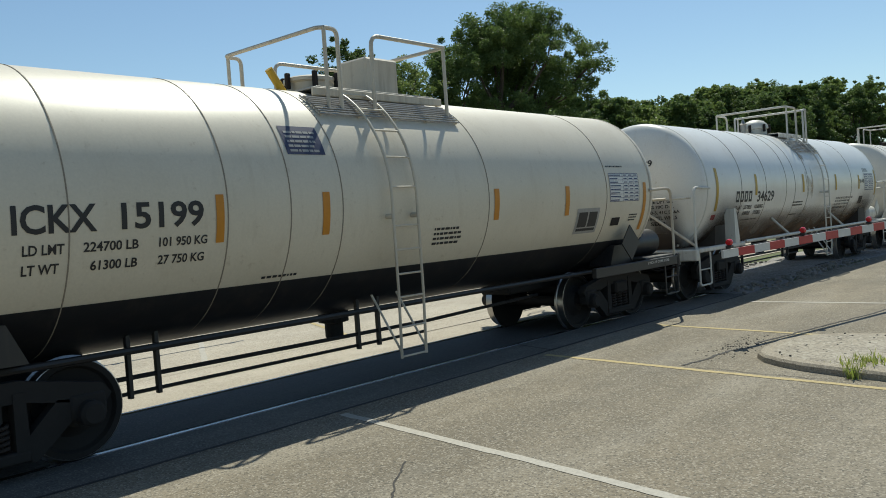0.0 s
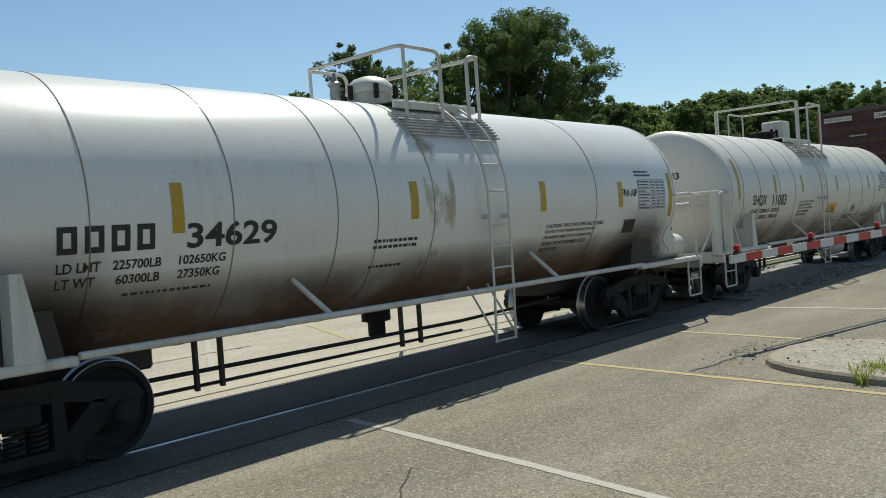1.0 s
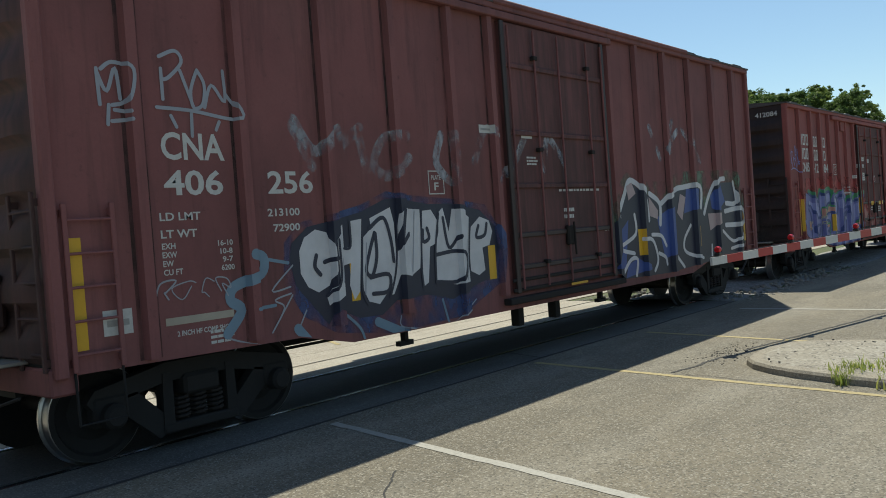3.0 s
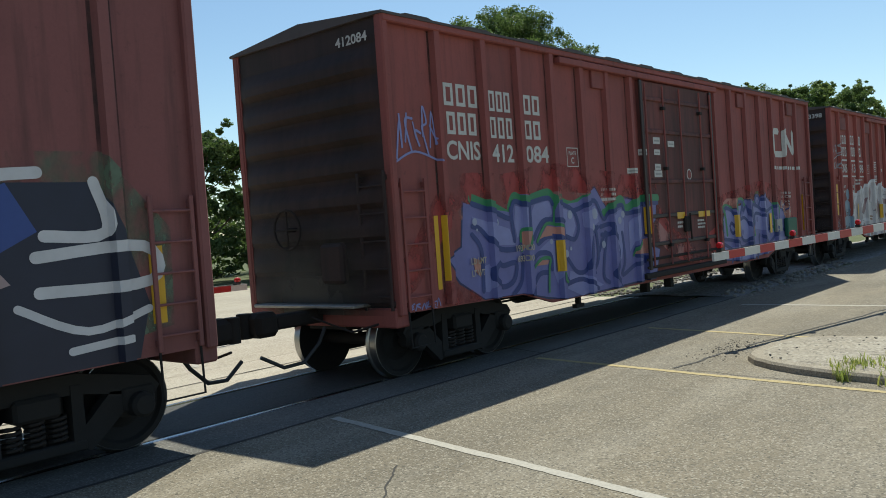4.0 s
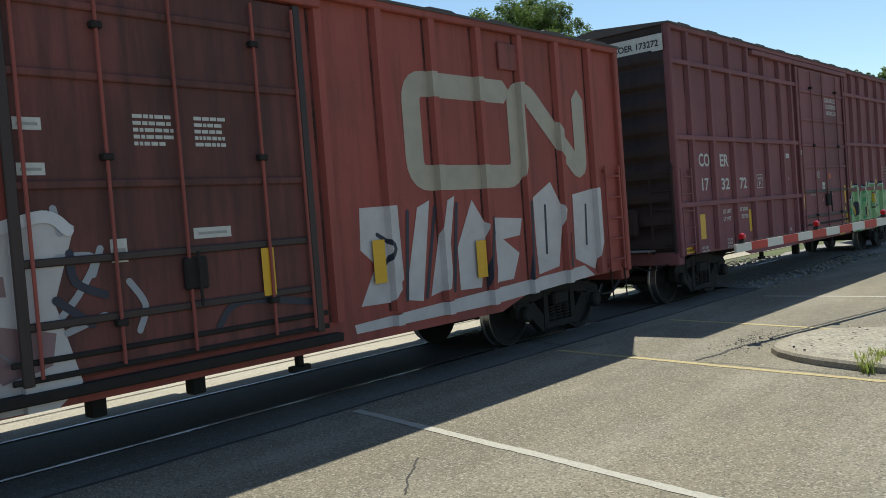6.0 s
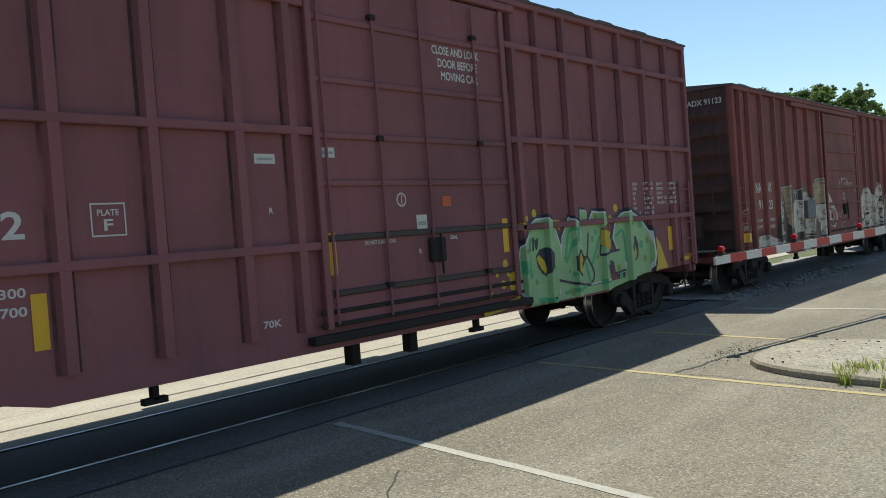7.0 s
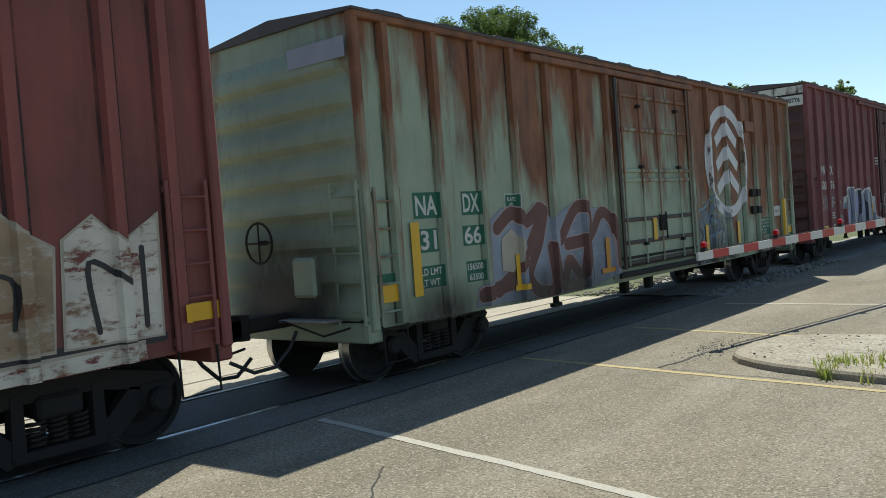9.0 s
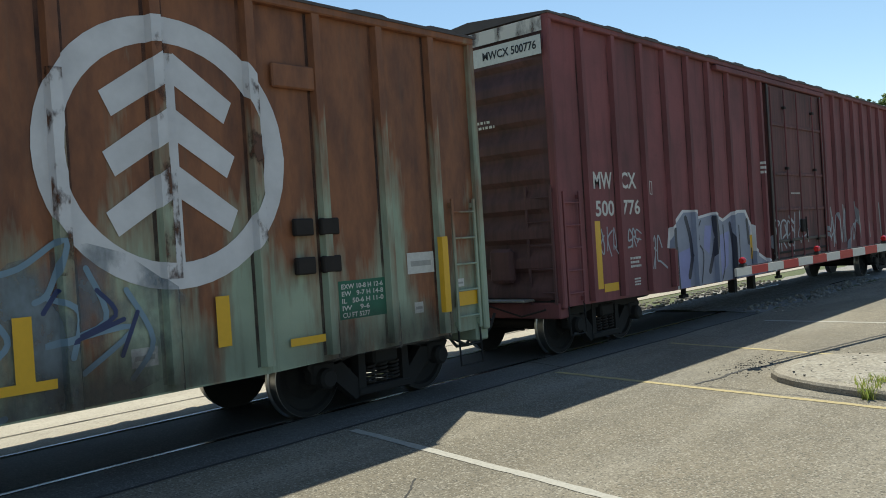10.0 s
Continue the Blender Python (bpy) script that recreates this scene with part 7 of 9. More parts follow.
sprayed(car_b, side_b, SPRAY["lilac"], [[(12.07, 1.96), (12.46, 1.93), (12.45, 1.66), (12.08, 1.80)], [(11.78, 1.99), (11.86, 2.07), (12.01, 2.05), (12.04, 1.93), (11.92, 1.84), (11.80, 1.89)], [(12.52, 1.66), (12.87, 1.78), (13.00, 1.56), (12.93, 1.20), (12.59, 1.18)], [(9.91, 1.05), (10.82, 0.97), (11.32, 0.97), (11.79, 0.76), (11.06, 0.70), (9.89, 0.83)]], 0.0085, label="large purple and blue wildstyle letters")
sprayed(car_b, side_b, SPRAY["lilac"], [[(13.12, 1.15), (13.55, 1.23), (13.73, 1.14), (13.70, 0.98), (13.18, 0.90)]], 0.0085, label="large purple and blue wildstyle letters")
sprayed(car_b, side_b, SPRAY["indigo"], [[(9.75, 1.39), (9.82, 1.69), (9.96, 1.80), (10.11, 1.85), (10.39, 1.78), (10.57, 1.63)], [(10.63, 1.93), (11.00, 1.95), (10.81, 1.59), (10.66, 1.41)], [(10.65, 1.90), (10.64, 1.54)], [(11.05, 1.95), (11.03, 1.76), (11.24, 1.86), (11.41, 1.61), (11.46, 1.90), (11.89, 1.84), (12.29, 1.70), (12.34, 1.58)], [(11.77, 1.96), (11.85, 2.07), (11.99, 2.07), (12.06, 1.96), (11.96, 1.84), (11.82, 1.87), (11.77, 1.96)], [(11.58, 1.73), (11.61, 1.40), (11.70, 1.45), (11.76, 1.68), (12.27, 1.61)]], 0.0100, 0.075)
sprayed(car_b, side_b, SPRAY["indigo"], [[(12.08, 1.99), (12.49, 1.95), (12.49, 1.70)], [(12.49, 1.70), (12.87, 1.79), (13.28, 1.78), (13.27, 1.29), (12.98, 1.20)], [(10.77, 1.55), (11.09, 1.61), (11.37, 1.43), (11.39, 1.17), (11.05, 1.10), (10.85, 1.24), (10.77, 1.55)], [(10.26, 1.46), (10.37, 1.52), (10.56, 1.38), (10.40, 1.30), (10.27, 1.39)], [(9.84, 1.20), (10.44, 1.14), (10.88, 0.98), (11.39, 1.03), (11.94, 0.87), (12.66, 1.00), (13.31, 1.27), (13.73, 1.16), (13.75, 0.98), (13.19, 0.83)], [(9.92, 1.09), (10.82, 0.84), (11.27, 0.97), (11.79, 0.77)]], 0.0100, 0.075)
sprayed(car_b, side_b, SPRAY["indigo"], [[(9.89, 0.79), (10.17, 0.92), (10.50, 0.90)], [(10.29, 0.70), (10.43, 0.91)], [(10.77, 0.70), (10.89, 0.91)], [(11.39, 1.06), (11.45, 1.63)], [(11.93, 0.93), (11.94, 1.18), (12.22, 1.11), (12.27, 0.88)], [(12.38, 1.26), (12.83, 1.33), (13.17, 1.27)]], 0.0100, 0.075)
sprayed(car_b, side_b, SPRAY["indigo"], [[(11.78, 0.68), (11.86, 0.84)], [(12.47, 0.79), (12.64, 0.94)]], 0.0100, 0.075)
sprayed(car_b, side_b, SPRAY["green"], [[(9.99, 1.80), (10.05, 1.62), (10.09, 1.29)], [(12.87, 1.78), (12.93, 1.50), (12.93, 1.25)], [(11.65, 1.46), (11.68, 1.21)]], 0.0115, 0.090)
sprayed(car_b, side_b, SPRAY["orange"], [[(13.27, 1.66), (13.26, 1.41)], [(11.63, 1.47), (11.66, 1.24)]], 0.0125, 0.050)
layer(car_b, side_b, [disc(u, v, r) for u, v, r in [(9.88, 1.73, 0.03), (9.94, 1.34, 0.02), (10.96, 1.30, 0.06), (11.93, 1.93, 0.06), (11.86, 1.54, 0.06), (12.14, 1.69, 0.05), (12.03, 1.19, 0.05), (12.60, 1.36, 0.05)]], SPRAY["purple"], 0.0125)
sprayed(car_b, side_b, SPRAY["indigo"], [[(13.49, 1.92), (13.50, 1.64), (13.61, 1.82), (13.55, 1.67), (13.77, 1.85), (13.79, 1.68), (13.91, 1.81)]], 0.0060, 0.025)
tags(car_b, side_b, [(0.17, 0.92, 2.85, 3.25, 5, 0.028, 5), (0.22, 0.82, 0.89, 0.98, 6, 0.018, 6)], SPRAY["lilac"])
layer(car_b, side_b, [stroke([(0.15, 2.7), (0.5, 2.83), (0.95, 2.72)], 0.028)], SPRAY["lilac"], 0.006)
reflectors(car_b, side_b, [(0.76, 1.10, 0.84, 2.03), (0.90, 1.2, 0.94, 2.03)])
for u0, v0, u1, v1 in [(3.47, 1.09, 3.61, 1.56), (6.34, 1.50, 6.49, 1.98), (10.47, 1.22, 10.64, 1.69), (12.6, 1.2, 12.75, 1.65), (14.85, 1.15, 15.0, 2.05), (7.55, 1.72, 7.95, 1.84), (8.5, 1.72, 9.05, 1.83)]:
    decal("reflector", rect(u0, v0, u1, v1), REFLECTOR, car_b, side_b.on(0.034), "yellow reflective strip", side_b.cuts)
sticker(car_b, side_b, [(6.33, 2.89, 6.58, 3.0), (6.80, 3.10, 7.07, 3.22), (6.82, 2.9, 7.05, 3.0), (6.78, 2.5, 7.09, 2.62), (6.82, 2.63, 7.05, 2.74), (7.39, 3.06, 7.66, 3.17), (5.89, 2.57, 6.2, 2.66)])
layer(car_b, side_b, [joined(disc(8.25, 2.55, 0.11)), ], CHALK, 0.004)
layer(car_b, side_b, [disc(8.25, 2.55, 0.085)], OXIDE["red"], 0.006)
for x0, x1, z0 in ((4.82, 5.20, 3.95), (11.0, 11.34, 4.02), (14.2, 14.62, 4.02)):
    part("vent_plate", Geo().box(x0, x1, -1.43, -1.37, z0, z0 + 0.30, 0.01), OXIDE["maroon"], car_b, "square riveted patch plate")
part("placard_holder", Geo().box(12.95, 13.30, -1.47, -1.40, 1.20, 1.50, 0.01), GREY_PLATE, car_b, "small framed placard")
part("defect_board", Geo().box(13.62, 14.28, -1.50, -1.40, 1.05, 1.50, 0.02), GREEN_PLATE, car_b, "dark green board on the car side")
decal("lettering", letters("412084", 0.7, 4.15, 0.12, 0.55), CHALK, car_b, end_on(0.05))

# red boxcar with the pale piece
blocks(car_c, side_c, [(1.05, 3.46, 0.25, 3, 0.23, 0.15), (1.92, 3.46, 0.27, 3, 0.21, 0.15), (2.80, 3.46, 0.27, 2, 0.24, 0.17), (1.04, 3.10, 0.27, 3, 0.23, 0.16), (2.0, 3.11, 0.27, 3, 0.21, 0.15), (2.80, 3.11, 0.26, 2, 0.24, 0.17)])
words(car_c, side_c, [("CNIS", 1.03, 2.62, 0.26, 0.62), ("413", 1.93, 2.62, 0.26, 0.62), ("398", 2.82, 2.61, 0.26, 0.62), ("LD LMT", 1.04, 2.17, 0.075, 0.37), ("LT WT", 1.04, 2.02, 0.075, 0.31), ("195200", 1.96, 2.17, 0.08, 0.37), ("67800", 2.0, 2.02, 0.08, 0.31)], CHALK)
sticky = [(1.03, 2.96, 1.68, 3.01), (1.92, 2.95, 2.55, 3.0), (2.81, 2.94, 3.43, 2.99), (1.03, 2.49, 1.68, 2.54), (1.93, 2.49, 2.56, 2.53), (2.81, 2.48, 3.44, 2.52), (2.31, 2.0, 2.35, 2.49)]
layer(car_c, side_c, [rect(*q) for q in sticky], CHALK, 0.004, "white ruled lines")
plate(car_c, side_c, 3.86, 2.60, 4.13, 2.87, "C")
layer(car_c, side_c, logo(10.98, 14.62, 2.42, 3.56, 0.31, 0.50, 0.56), SPRAY["sand"], 0.004, "large faded looping emblem line")
barred(car_c, side_c, [(4.58, 2.66, 0.45, 0.34, 6, 2), (4.58, 2.32, 0.5, 0.24, 4, 2), (2.45, 2.26, 0.25, 0.2, 2, 1), (2.82, 2.38, 0.55, 0.06, 1, 5), (7.4, 2.75, 0.4, 0.3, 5, 2), (8.0, 2.75, 0.35, 0.3, 5, 2)])
sprayed(car_c, side_c, SPRAY["bone"], [[(1.85, 0.85), (1.91, 1.22), (1.84, 1.81), (2.00, 2.04), (2.21, 1.98), (2.52, 1.98), (2.70, 2.13), (2.96, 2.21), (3.22, 2.11), (3.46, 2.26), (3.78, 2.17), (3.97, 2.32), (4.32, 2.42), (4.64, 2.37), (4.95, 2.19), (5.32, 2.33), (5.62, 2.20), (6.06, 2.09), (6.60, 2.22), (6.81, 2.08), (6.60, 1.47), (6.77, 0.80), (6.56, 0.53), (3.61, 0.61), (3.15, 0.71), (2.86, 0.85), (2.48, 0.83)]], 0.0036, label="faded pale pink and white graffiti letters")
sprayed(car_c, side_c, SPRAY["mauve"], [[(1.96, 1.74), (2.29, 1.65), (2.04, 1.32), (1.96, 0.98), (2.09, 0.85), (1.87, 0.85), (1.88, 1.34)], [(2.70, 1.67), (2.91, 1.84), (3.00, 1.72), (2.80, 1.11), (2.66, 1.25)], [(3.27, 1.77), (3.50, 1.85), (3.46, 1.49), (3.15, 1.33), (3.03, 1.40)], [(3.92, 2.05), (4.15, 2.25), (4.16, 1.99), (4.03, 1.72), (3.90, 1.78)]], 0.0060)
sprayed(car_c, side_c, SPRAY["mauve"], [[(4.40, 1.66), (4.53, 1.62), (4.46, 1.27), (4.33, 1.41)], [(4.91, 1.81), (5.12, 1.63), (4.99, 1.13), (4.82, 1.45)], [(5.82, 1.25), (6.17, 1.34), (6.59, 1.23), (6.54, 0.98), (6.18, 0.88), (5.99, 1.10)], [(2.91, 0.96), (3.27, 1.08), (3.16, 0.81), (2.89, 0.78)]], 0.0060)
sprayed(car_c, side_c, SPRAY["mauve"], [[(3.85, 1.04), (4.22, 0.66), (3.73, 0.63), (3.63, 0.81)], [(4.31, 0.84), (4.80, 0.71), (4.58, 0.59)], [(5.46, 1.81), (6.25, 1.72), (6.26, 1.56), (5.51, 1.62)], [(5.16, 0.97), (5.77, 0.87), (5.68, 0.61), (5.24, 0.63)]], 0.0060)
sprayed(car_c, side_c, SPRAY["white"], [[(1.98, 2.03), (2.21, 1.98), (2.54, 1.96), (2.72, 2.10), (2.96, 2.18), (3.23, 2.08), (3.47, 2.23), (3.78, 2.14), (3.96, 2.28), (4.31, 2.37), (4.63, 2.33), (4.95, 2.14), (5.32, 2.28), (5.61, 2.15), (6.05, 2.06), (6.56, 2.17), (6.75, 2.05)], [(2.10, 1.49), (2.20, 1.75), (2.50, 1.89)], [(4.79, 2.25), (4.81, 1.74), (4.57, 1.04)], [(3.09, 2.16), (3.28, 1.83), (3.07, 1.59)], [(2.10, 0.96), (3.29, 1.18), (3.66, 1.07)], [(5.45, 2.08), (5.43, 1.40)]], 0.0080, 0.100)
sprayed(car_c, side_c, SPRAY["white"], [[(1.79, 1.35), (1.89, 1.69)]], 0.0080, 0.100)
sprayed(car_c, side_c, SPRAY["grey"], [[(3.65, 1.16), (3.73, 1.66), (4.15, 1.67), (4.21, 1.50), (4.43, 1.35)], [(2.81, 1.54), (2.69, 1.43), (2.71, 1.25)], [(3.33, 1.47), (3.27, 1.35)], [(4.87, 1.67), (5.15, 1.68), (5.13, 1.50)], [(4.82, 1.09), (5.01, 1.14), (5.16, 0.96)], [(5.99, 1.04), (6.14, 1.14), (6.30, 0.99)]], 0.0100, 0.018)
sprayed(car_c, side_c, SPRAY["grey"], [[(2.12, 1.13), (2.51, 1.13)], [(2.89, 1.15), (3.20, 1.15)], [(5.62, 1.89), (6.14, 1.90), (6.14, 1.68)]], 0.0100, 0.018)
sprayed(car_c, side_c, SPRAY["rust"], [[(3.73, 1.27), (4.23, 1.23)], [(3.77, 1.18), (4.17, 1.15)]], 0.0100, 0.050)
sprayed(car_c, side_c, SPRAY["sky"], [[(1.37, 1.99), (1.42, 2.09), (1.55, 2.15), (1.67, 2.09), (1.72, 1.96), (1.67, 1.83), (1.45, 1.84)], [(1.23, 1.68), (1.28, 1.79), (1.47, 1.84), (1.71, 1.75), (1.73, 1.53), (1.71, 1.33), (1.30, 1.37), (1.24, 1.52)], [(1.02, 1.28), (1.30, 1.35), (1.74, 1.33), (1.87, 0.87), (1.00, 0.86)], [(1.74, 1.12), (1.84, 1.81), (1.93, 1.80), (1.94, 1.33), (1.90, 0.99)]], 0.0042, label="pale blue spray-painted figure")
sprayed(car_c, side_c, SPRAY["night"], [[(1.39, 1.55), (1.34, 1.45), (1.44, 1.44), (1.38, 1.37)], [(1.55, 1.54), (1.53, 1.38), (1.64, 1.38), (1.66, 1.54)], [(1.08, 1.03), (1.27, 1.07)], [(1.17, 1.06), (1.15, 0.93)], [(1.26, 0.99), (1.29, 0.91), (1.34, 1.00)], [(1.39, 0.95), (1.42, 1.05), (1.48, 0.91), (1.51, 1.04)]], 0.0070, 0.030)
sprayed(car_c, side_c, SPRAY["night"], [[(1.57, 1.12), (1.55, 0.99)]], 0.0070, 0.030)
sprayed(car_c, side_c, SPRAY["bone"], [[(10.02, 2.10), (10.62, 2.11), (10.64, 1.25), (10.39, 1.00), (9.94, 1.01), (10.21, 1.45), (9.99, 1.63)], [(10.95, 2.07), (11.17, 2.15), (10.94, 0.95), (10.64, 1.00)], [(11.41, 2.10), (11.64, 2.19), (11.38, 1.05), (11.08, 0.99)], [(11.63, 1.54), (11.97, 2.13), (12.23, 1.79), (12.05, 0.99), (11.63, 1.00)]], 0.0045, label="faded pale letters beside the door")
sprayed(car_c, side_c, SPRAY["bone"], [[(12.41, 1.88), (13.02, 1.84), (12.95, 1.61), (12.57, 1.58), (12.91, 1.37), (12.74, 1.03), (12.29, 1.02)], [(13.28, 2.10), (13.76, 2.33), (14.05, 1.92), (13.85, 1.10), (13.34, 1.03)], [(14.32, 2.13), (15.00, 2.22), (15.11, 1.56), (14.81, 0.97), (14.29, 1.17)], [(9.82, 0.82), (14.52, 1.05), (14.80, 0.87), (12.25, 0.74), (9.84, 0.72)]], 0.0045, label="faded pale letters beside the door")
sprayed(car_c, side_c, SPRAY["night"], [[(10.78, 2.03), (10.67, 1.00)], [(11.26, 2.06), (11.01, 0.99)], [(11.67, 2.09), (11.52, 1.01)], [(12.33, 1.88), (12.18, 1.01)], [(13.18, 2.05), (13.12, 1.00)], [(14.20, 2.13), (14.09, 1.08)]], 0.0065, 0.050)
sprayed(car_c, side_c, SPRAY["night"], [[(10.26, 1.79), (10.47, 1.61), (10.19, 1.28)], [(13.59, 1.99), (13.56, 1.32)], [(14.66, 1.96), (14.62, 1.37)]], 0.0065, 0.050)
sprayed(car_c, side_c, SPRAY["silver"], [[(6.65, 1.83), (6.95, 1.81), (6.82, 1.55), (6.65, 1.36)], [(7.01, 1.88), (6.93, 1.67)], [(7.24, 1.58), (7.37, 1.36), (7.30, 1.15)], [(6.65, 2.23), (6.69, 2.03)], [(6.68, 1.22), (7.00, 1.32)]], 0.0065, 0.060)
sprayed(car_c, side_c, SPRAY["night"], [[(6.75, 1.86), (6.78, 1.62), (7.02, 1.49)], [(6.61, 1.49), (6.89, 1.26)], [(8.09, 1.07), (8.36, 1.27), (9.28, 1.15)]], 0.0085, 0.070)
sprayed(car_c, side_c, SPRAY["silver"], [[(0.27, 3.37), (0.35, 3.19), (0.46, 3.40)], [(0.35, 3.19), (0.30, 3.09)], [(0.49, 3.13), (0.60, 3.41), (0.66, 3.16)], [(0.53, 3.23), (0.64, 3.25)], [(0.96, 3.49), (0.77, 3.40), (0.90, 3.25), (0.72, 3.16)], [(0.19, 2.96), (0.89, 3.15)]], 0.0050, 0.028, label="thin spray-can tags")
sprayed(car_c, side_c, SPRAY["silver"], [[(0.36, 2.90), (0.37, 2.73)], [(0.47, 2.92), (0.37, 2.82), (0.48, 2.73)], [(0.53, 2.90), (0.55, 2.75), (0.63, 2.88), (0.68, 2.75), (0.73, 2.91)], [(0.84, 2.96), (0.74, 2.78), (0.85, 2.74)], [(0.76, 2.86), (0.85, 2.87)]], 0.0050, 0.028, label="thin spray-can tags")
tags(car_c, side_c, [(0.25, 0.75, 1.1, 1.28, 5, 0.014, 63), (0.12, 0.75, 0.93, 1.06, 5, 0.014, 64)], SPRAY["silver"])
for q in [(0.33, 1.40, 0.46, 2.28), (2.46, 1.20, 2.55, 1.68), (5.08, 1.15, 5.2, 1.60), (8.6, 1.29, 8.75, 1.76), (10.15, 1.24, 10.34, 1.73), (11.96, 1.12, 12.16, 1.60)]:
    decal("reflector", rect(*q), REFLECTOR, car_c, side_c.on(0.036), "yellow reflective strip", side_c.cuts)
sticker(car_c, side_c, [(6.4, 2.86, 6.62, 2.96), (6.4, 2.5, 6.62, 2.6), (5.65, 2.66, 5.78, 2.76), (7.1, 1.75, 7.25, 1.95), (7.9, 1.9, 8.3, 2.0)])
decal("lettering", letters("413398", 0.7, 4.18, 0.12, 0.55), CHALK, car_c, end_on(0.05))
for x in (1.32, 4.0, 13.0):
    part("vent_plate", Geo().box(x - 0.28, x + 0.28, -1.43, -1.39, 3.86, 4.22, 0.01), OXIDE["maroon"], car_c, "square riveted patch plate")

# wine boxcar with the light green piece
words(car_d, side_d, [("CO", 1.05, 2.53, 0.25, 0.47), ("ER", 2.0, 2.53, 0.24, 0.41), ("17", 1.13, 2.07, 0.24, 0.30), ("32", 2.01, 2.07, 0.23, 0.39), ("72", 2.91, 2.07, 0.23, 0.36), ("LD LMT", 2.0, 1.60, 0.08, 0.41), ("LT WT", 2.01, 1.45, 0.08, 0.35),
                      ("213300", 2.81, 1.61, 0.08, 0.43), ("72700", 2.89, 1.46, 0.08, 0.35), ("70K", 5.52, 1.04, 0.075, 0.23), ("EOC-8B", 2.13, 1.05, 0.05, 0.24), ("M-921B", 2.13, 0.98, 0.05, 0.24), ("25\" CPLR", 2.13, 0.91, 0.05, 0.26),
                      ("LIFT AND", 0.96, 0.97, 0.05, 0.28), ("JACK HERE", 0.96, 0.90, 0.05, 0.34), ("CLOSE AND LOCK", 8.35, 4.12, 0.11, 0.95), ("DOOR BEFORE", 8.45, 3.96, 0.11, 0.8), ("MOVING CAR", 8.5, 3.80, 0.11, 0.75), ("OPENING W 12-0 H 12-4", 7.79, 2.47, 0.045, 0.62),
                      ("DO NOT LUBE DOORS", 6.95, 1.80, 0.045, 0.5), ("SEAL", 8.45, 1.78, 0.05, 0.15), ("R", 7.85, 1.64, 0.06, 0.05), ("R", 5.7, 2.2, 0.06, 0.05)], CHALK)
rows_d = [("EXH", "17-0"), ("EXW", "10-8"), ("EW", "9-7"), ("IL", "50-6"), ("IW", "9-6"), ("IH", "13-1"), ("CU FT", "6276")]
for k, (a, b) in enumerate(rows_d):
    words(car_d, side_d, [(a, 13.50, 2.43 - 0.085 * k, 0.055, 0.05 * len(a)), (b, 13.9, 2.43 - 0.085 * k, 0.055, 0.05 * len(b))], CHALK)
for k, (a, b) in enumerate([("EXH W", "9-2"), ("EXW H", "6-0"), ("EW H", "16-9"), ("EMPTY CG", "5-0"), ("FLOOR H", "3-8")]):
    words(car_d, side_d, [(a, 14.40, 2.43 - 0.085 * k, 0.055, 0.05 * len(a)), (b, 14.88, 2.43 - 0.085 * k, 0.055, 0.05 * len(b))], CHALK)
plate(car_d, side_d, 3.82, 2.06, 4.14, 2.35, "F")
reflectors(car_d, side_d, [(0.95, 1.16, 1.17, 1.63), (3.27, 1.17, 3.40, 1.63), (6.38, 1.50, 6.51, 1.96), (9.56, 1.54, 9.69, 2.00), (14.74, 1.23, 14.9, 1.67), (15.32, 1.0, 15.7, 1.12), (0.17, 0.94, 0.64, 1.05)])
words(car_d, side_d, [("EXCESS HEIGHT", 0.2, 0.97, 0.045, 0.4)], INK, 0.008)
sticker(car_d, side_d, [(5.56, 2.71, 5.82, 2.81), (6.38, 2.78, 6.59, 2.89), (7.84, 1.91, 8.03, 2.11)])
part("paper_tag", Geo().box(8.34, 8.51, -1.458, -1.45, 2.20, 2.33), plain("orange_tag", (0.50, 0.10, 0.03), 0.6), car_d, "orange paper tag")
layer(car_d, side_d, [joined(disc(7.6, 2.3, 0.085))], CHALK, 0.004)
layer(car_d, side_d, [disc(7.6, 2.3, 0.065), ], OXIDE["wine"], 0.006)
layer(car_d, side_d, [rect(7.592, 2.25, 7.608, 2.35)], CHALK, 0.008)
sprayed(car_d, side_d, SPRAY["yellow"], [[(13.99, 1.66), (14.22, 1.54), (14.41, 1.37), (14.66, 0.92), (14.03, 0.85)], [(12.29, 1.72), (12.66, 1.67), (12.59, 1.39), (12.28, 1.32)], [(9.64, 1.23), (9.85, 1.28), (9.84, 1.00), (9.65, 1.01)], [(9.17, 0.84), (9.95, 0.90), (10.07, 0.82), (9.04, 0.71)]], 0.0030, label="yellow shapes behind the green letters")
sprayed(car_d, side_d, SPRAY["yellow"], [[(10.91, 1.94), (11.11, 1.93), (11.10, 1.78), (11.00, 1.79)]], 0.0030, label="yellow shapes behind the green letters")
layer(car_d, side_d, [disc(u, v, r) for u, v, r in [(9.57, 1.38, 0.06), (9.50, 1.10, 0.06), (10.07, 1.87, 0.06), (10.15, 1.98, 0.04), (10.44, 2.05, 0.06), (12.84, 2.06, 0.07), (12.64, 1.89, 0.06), (9.21, 0.98, 0.05), (9.37, 1.24, 0.03), (9.62, 1.23, 0.03), (9.07, 0.77, 0.05), (9.35, 0.97, 0.03)]], SPRAY["yellow"], 0.0034)
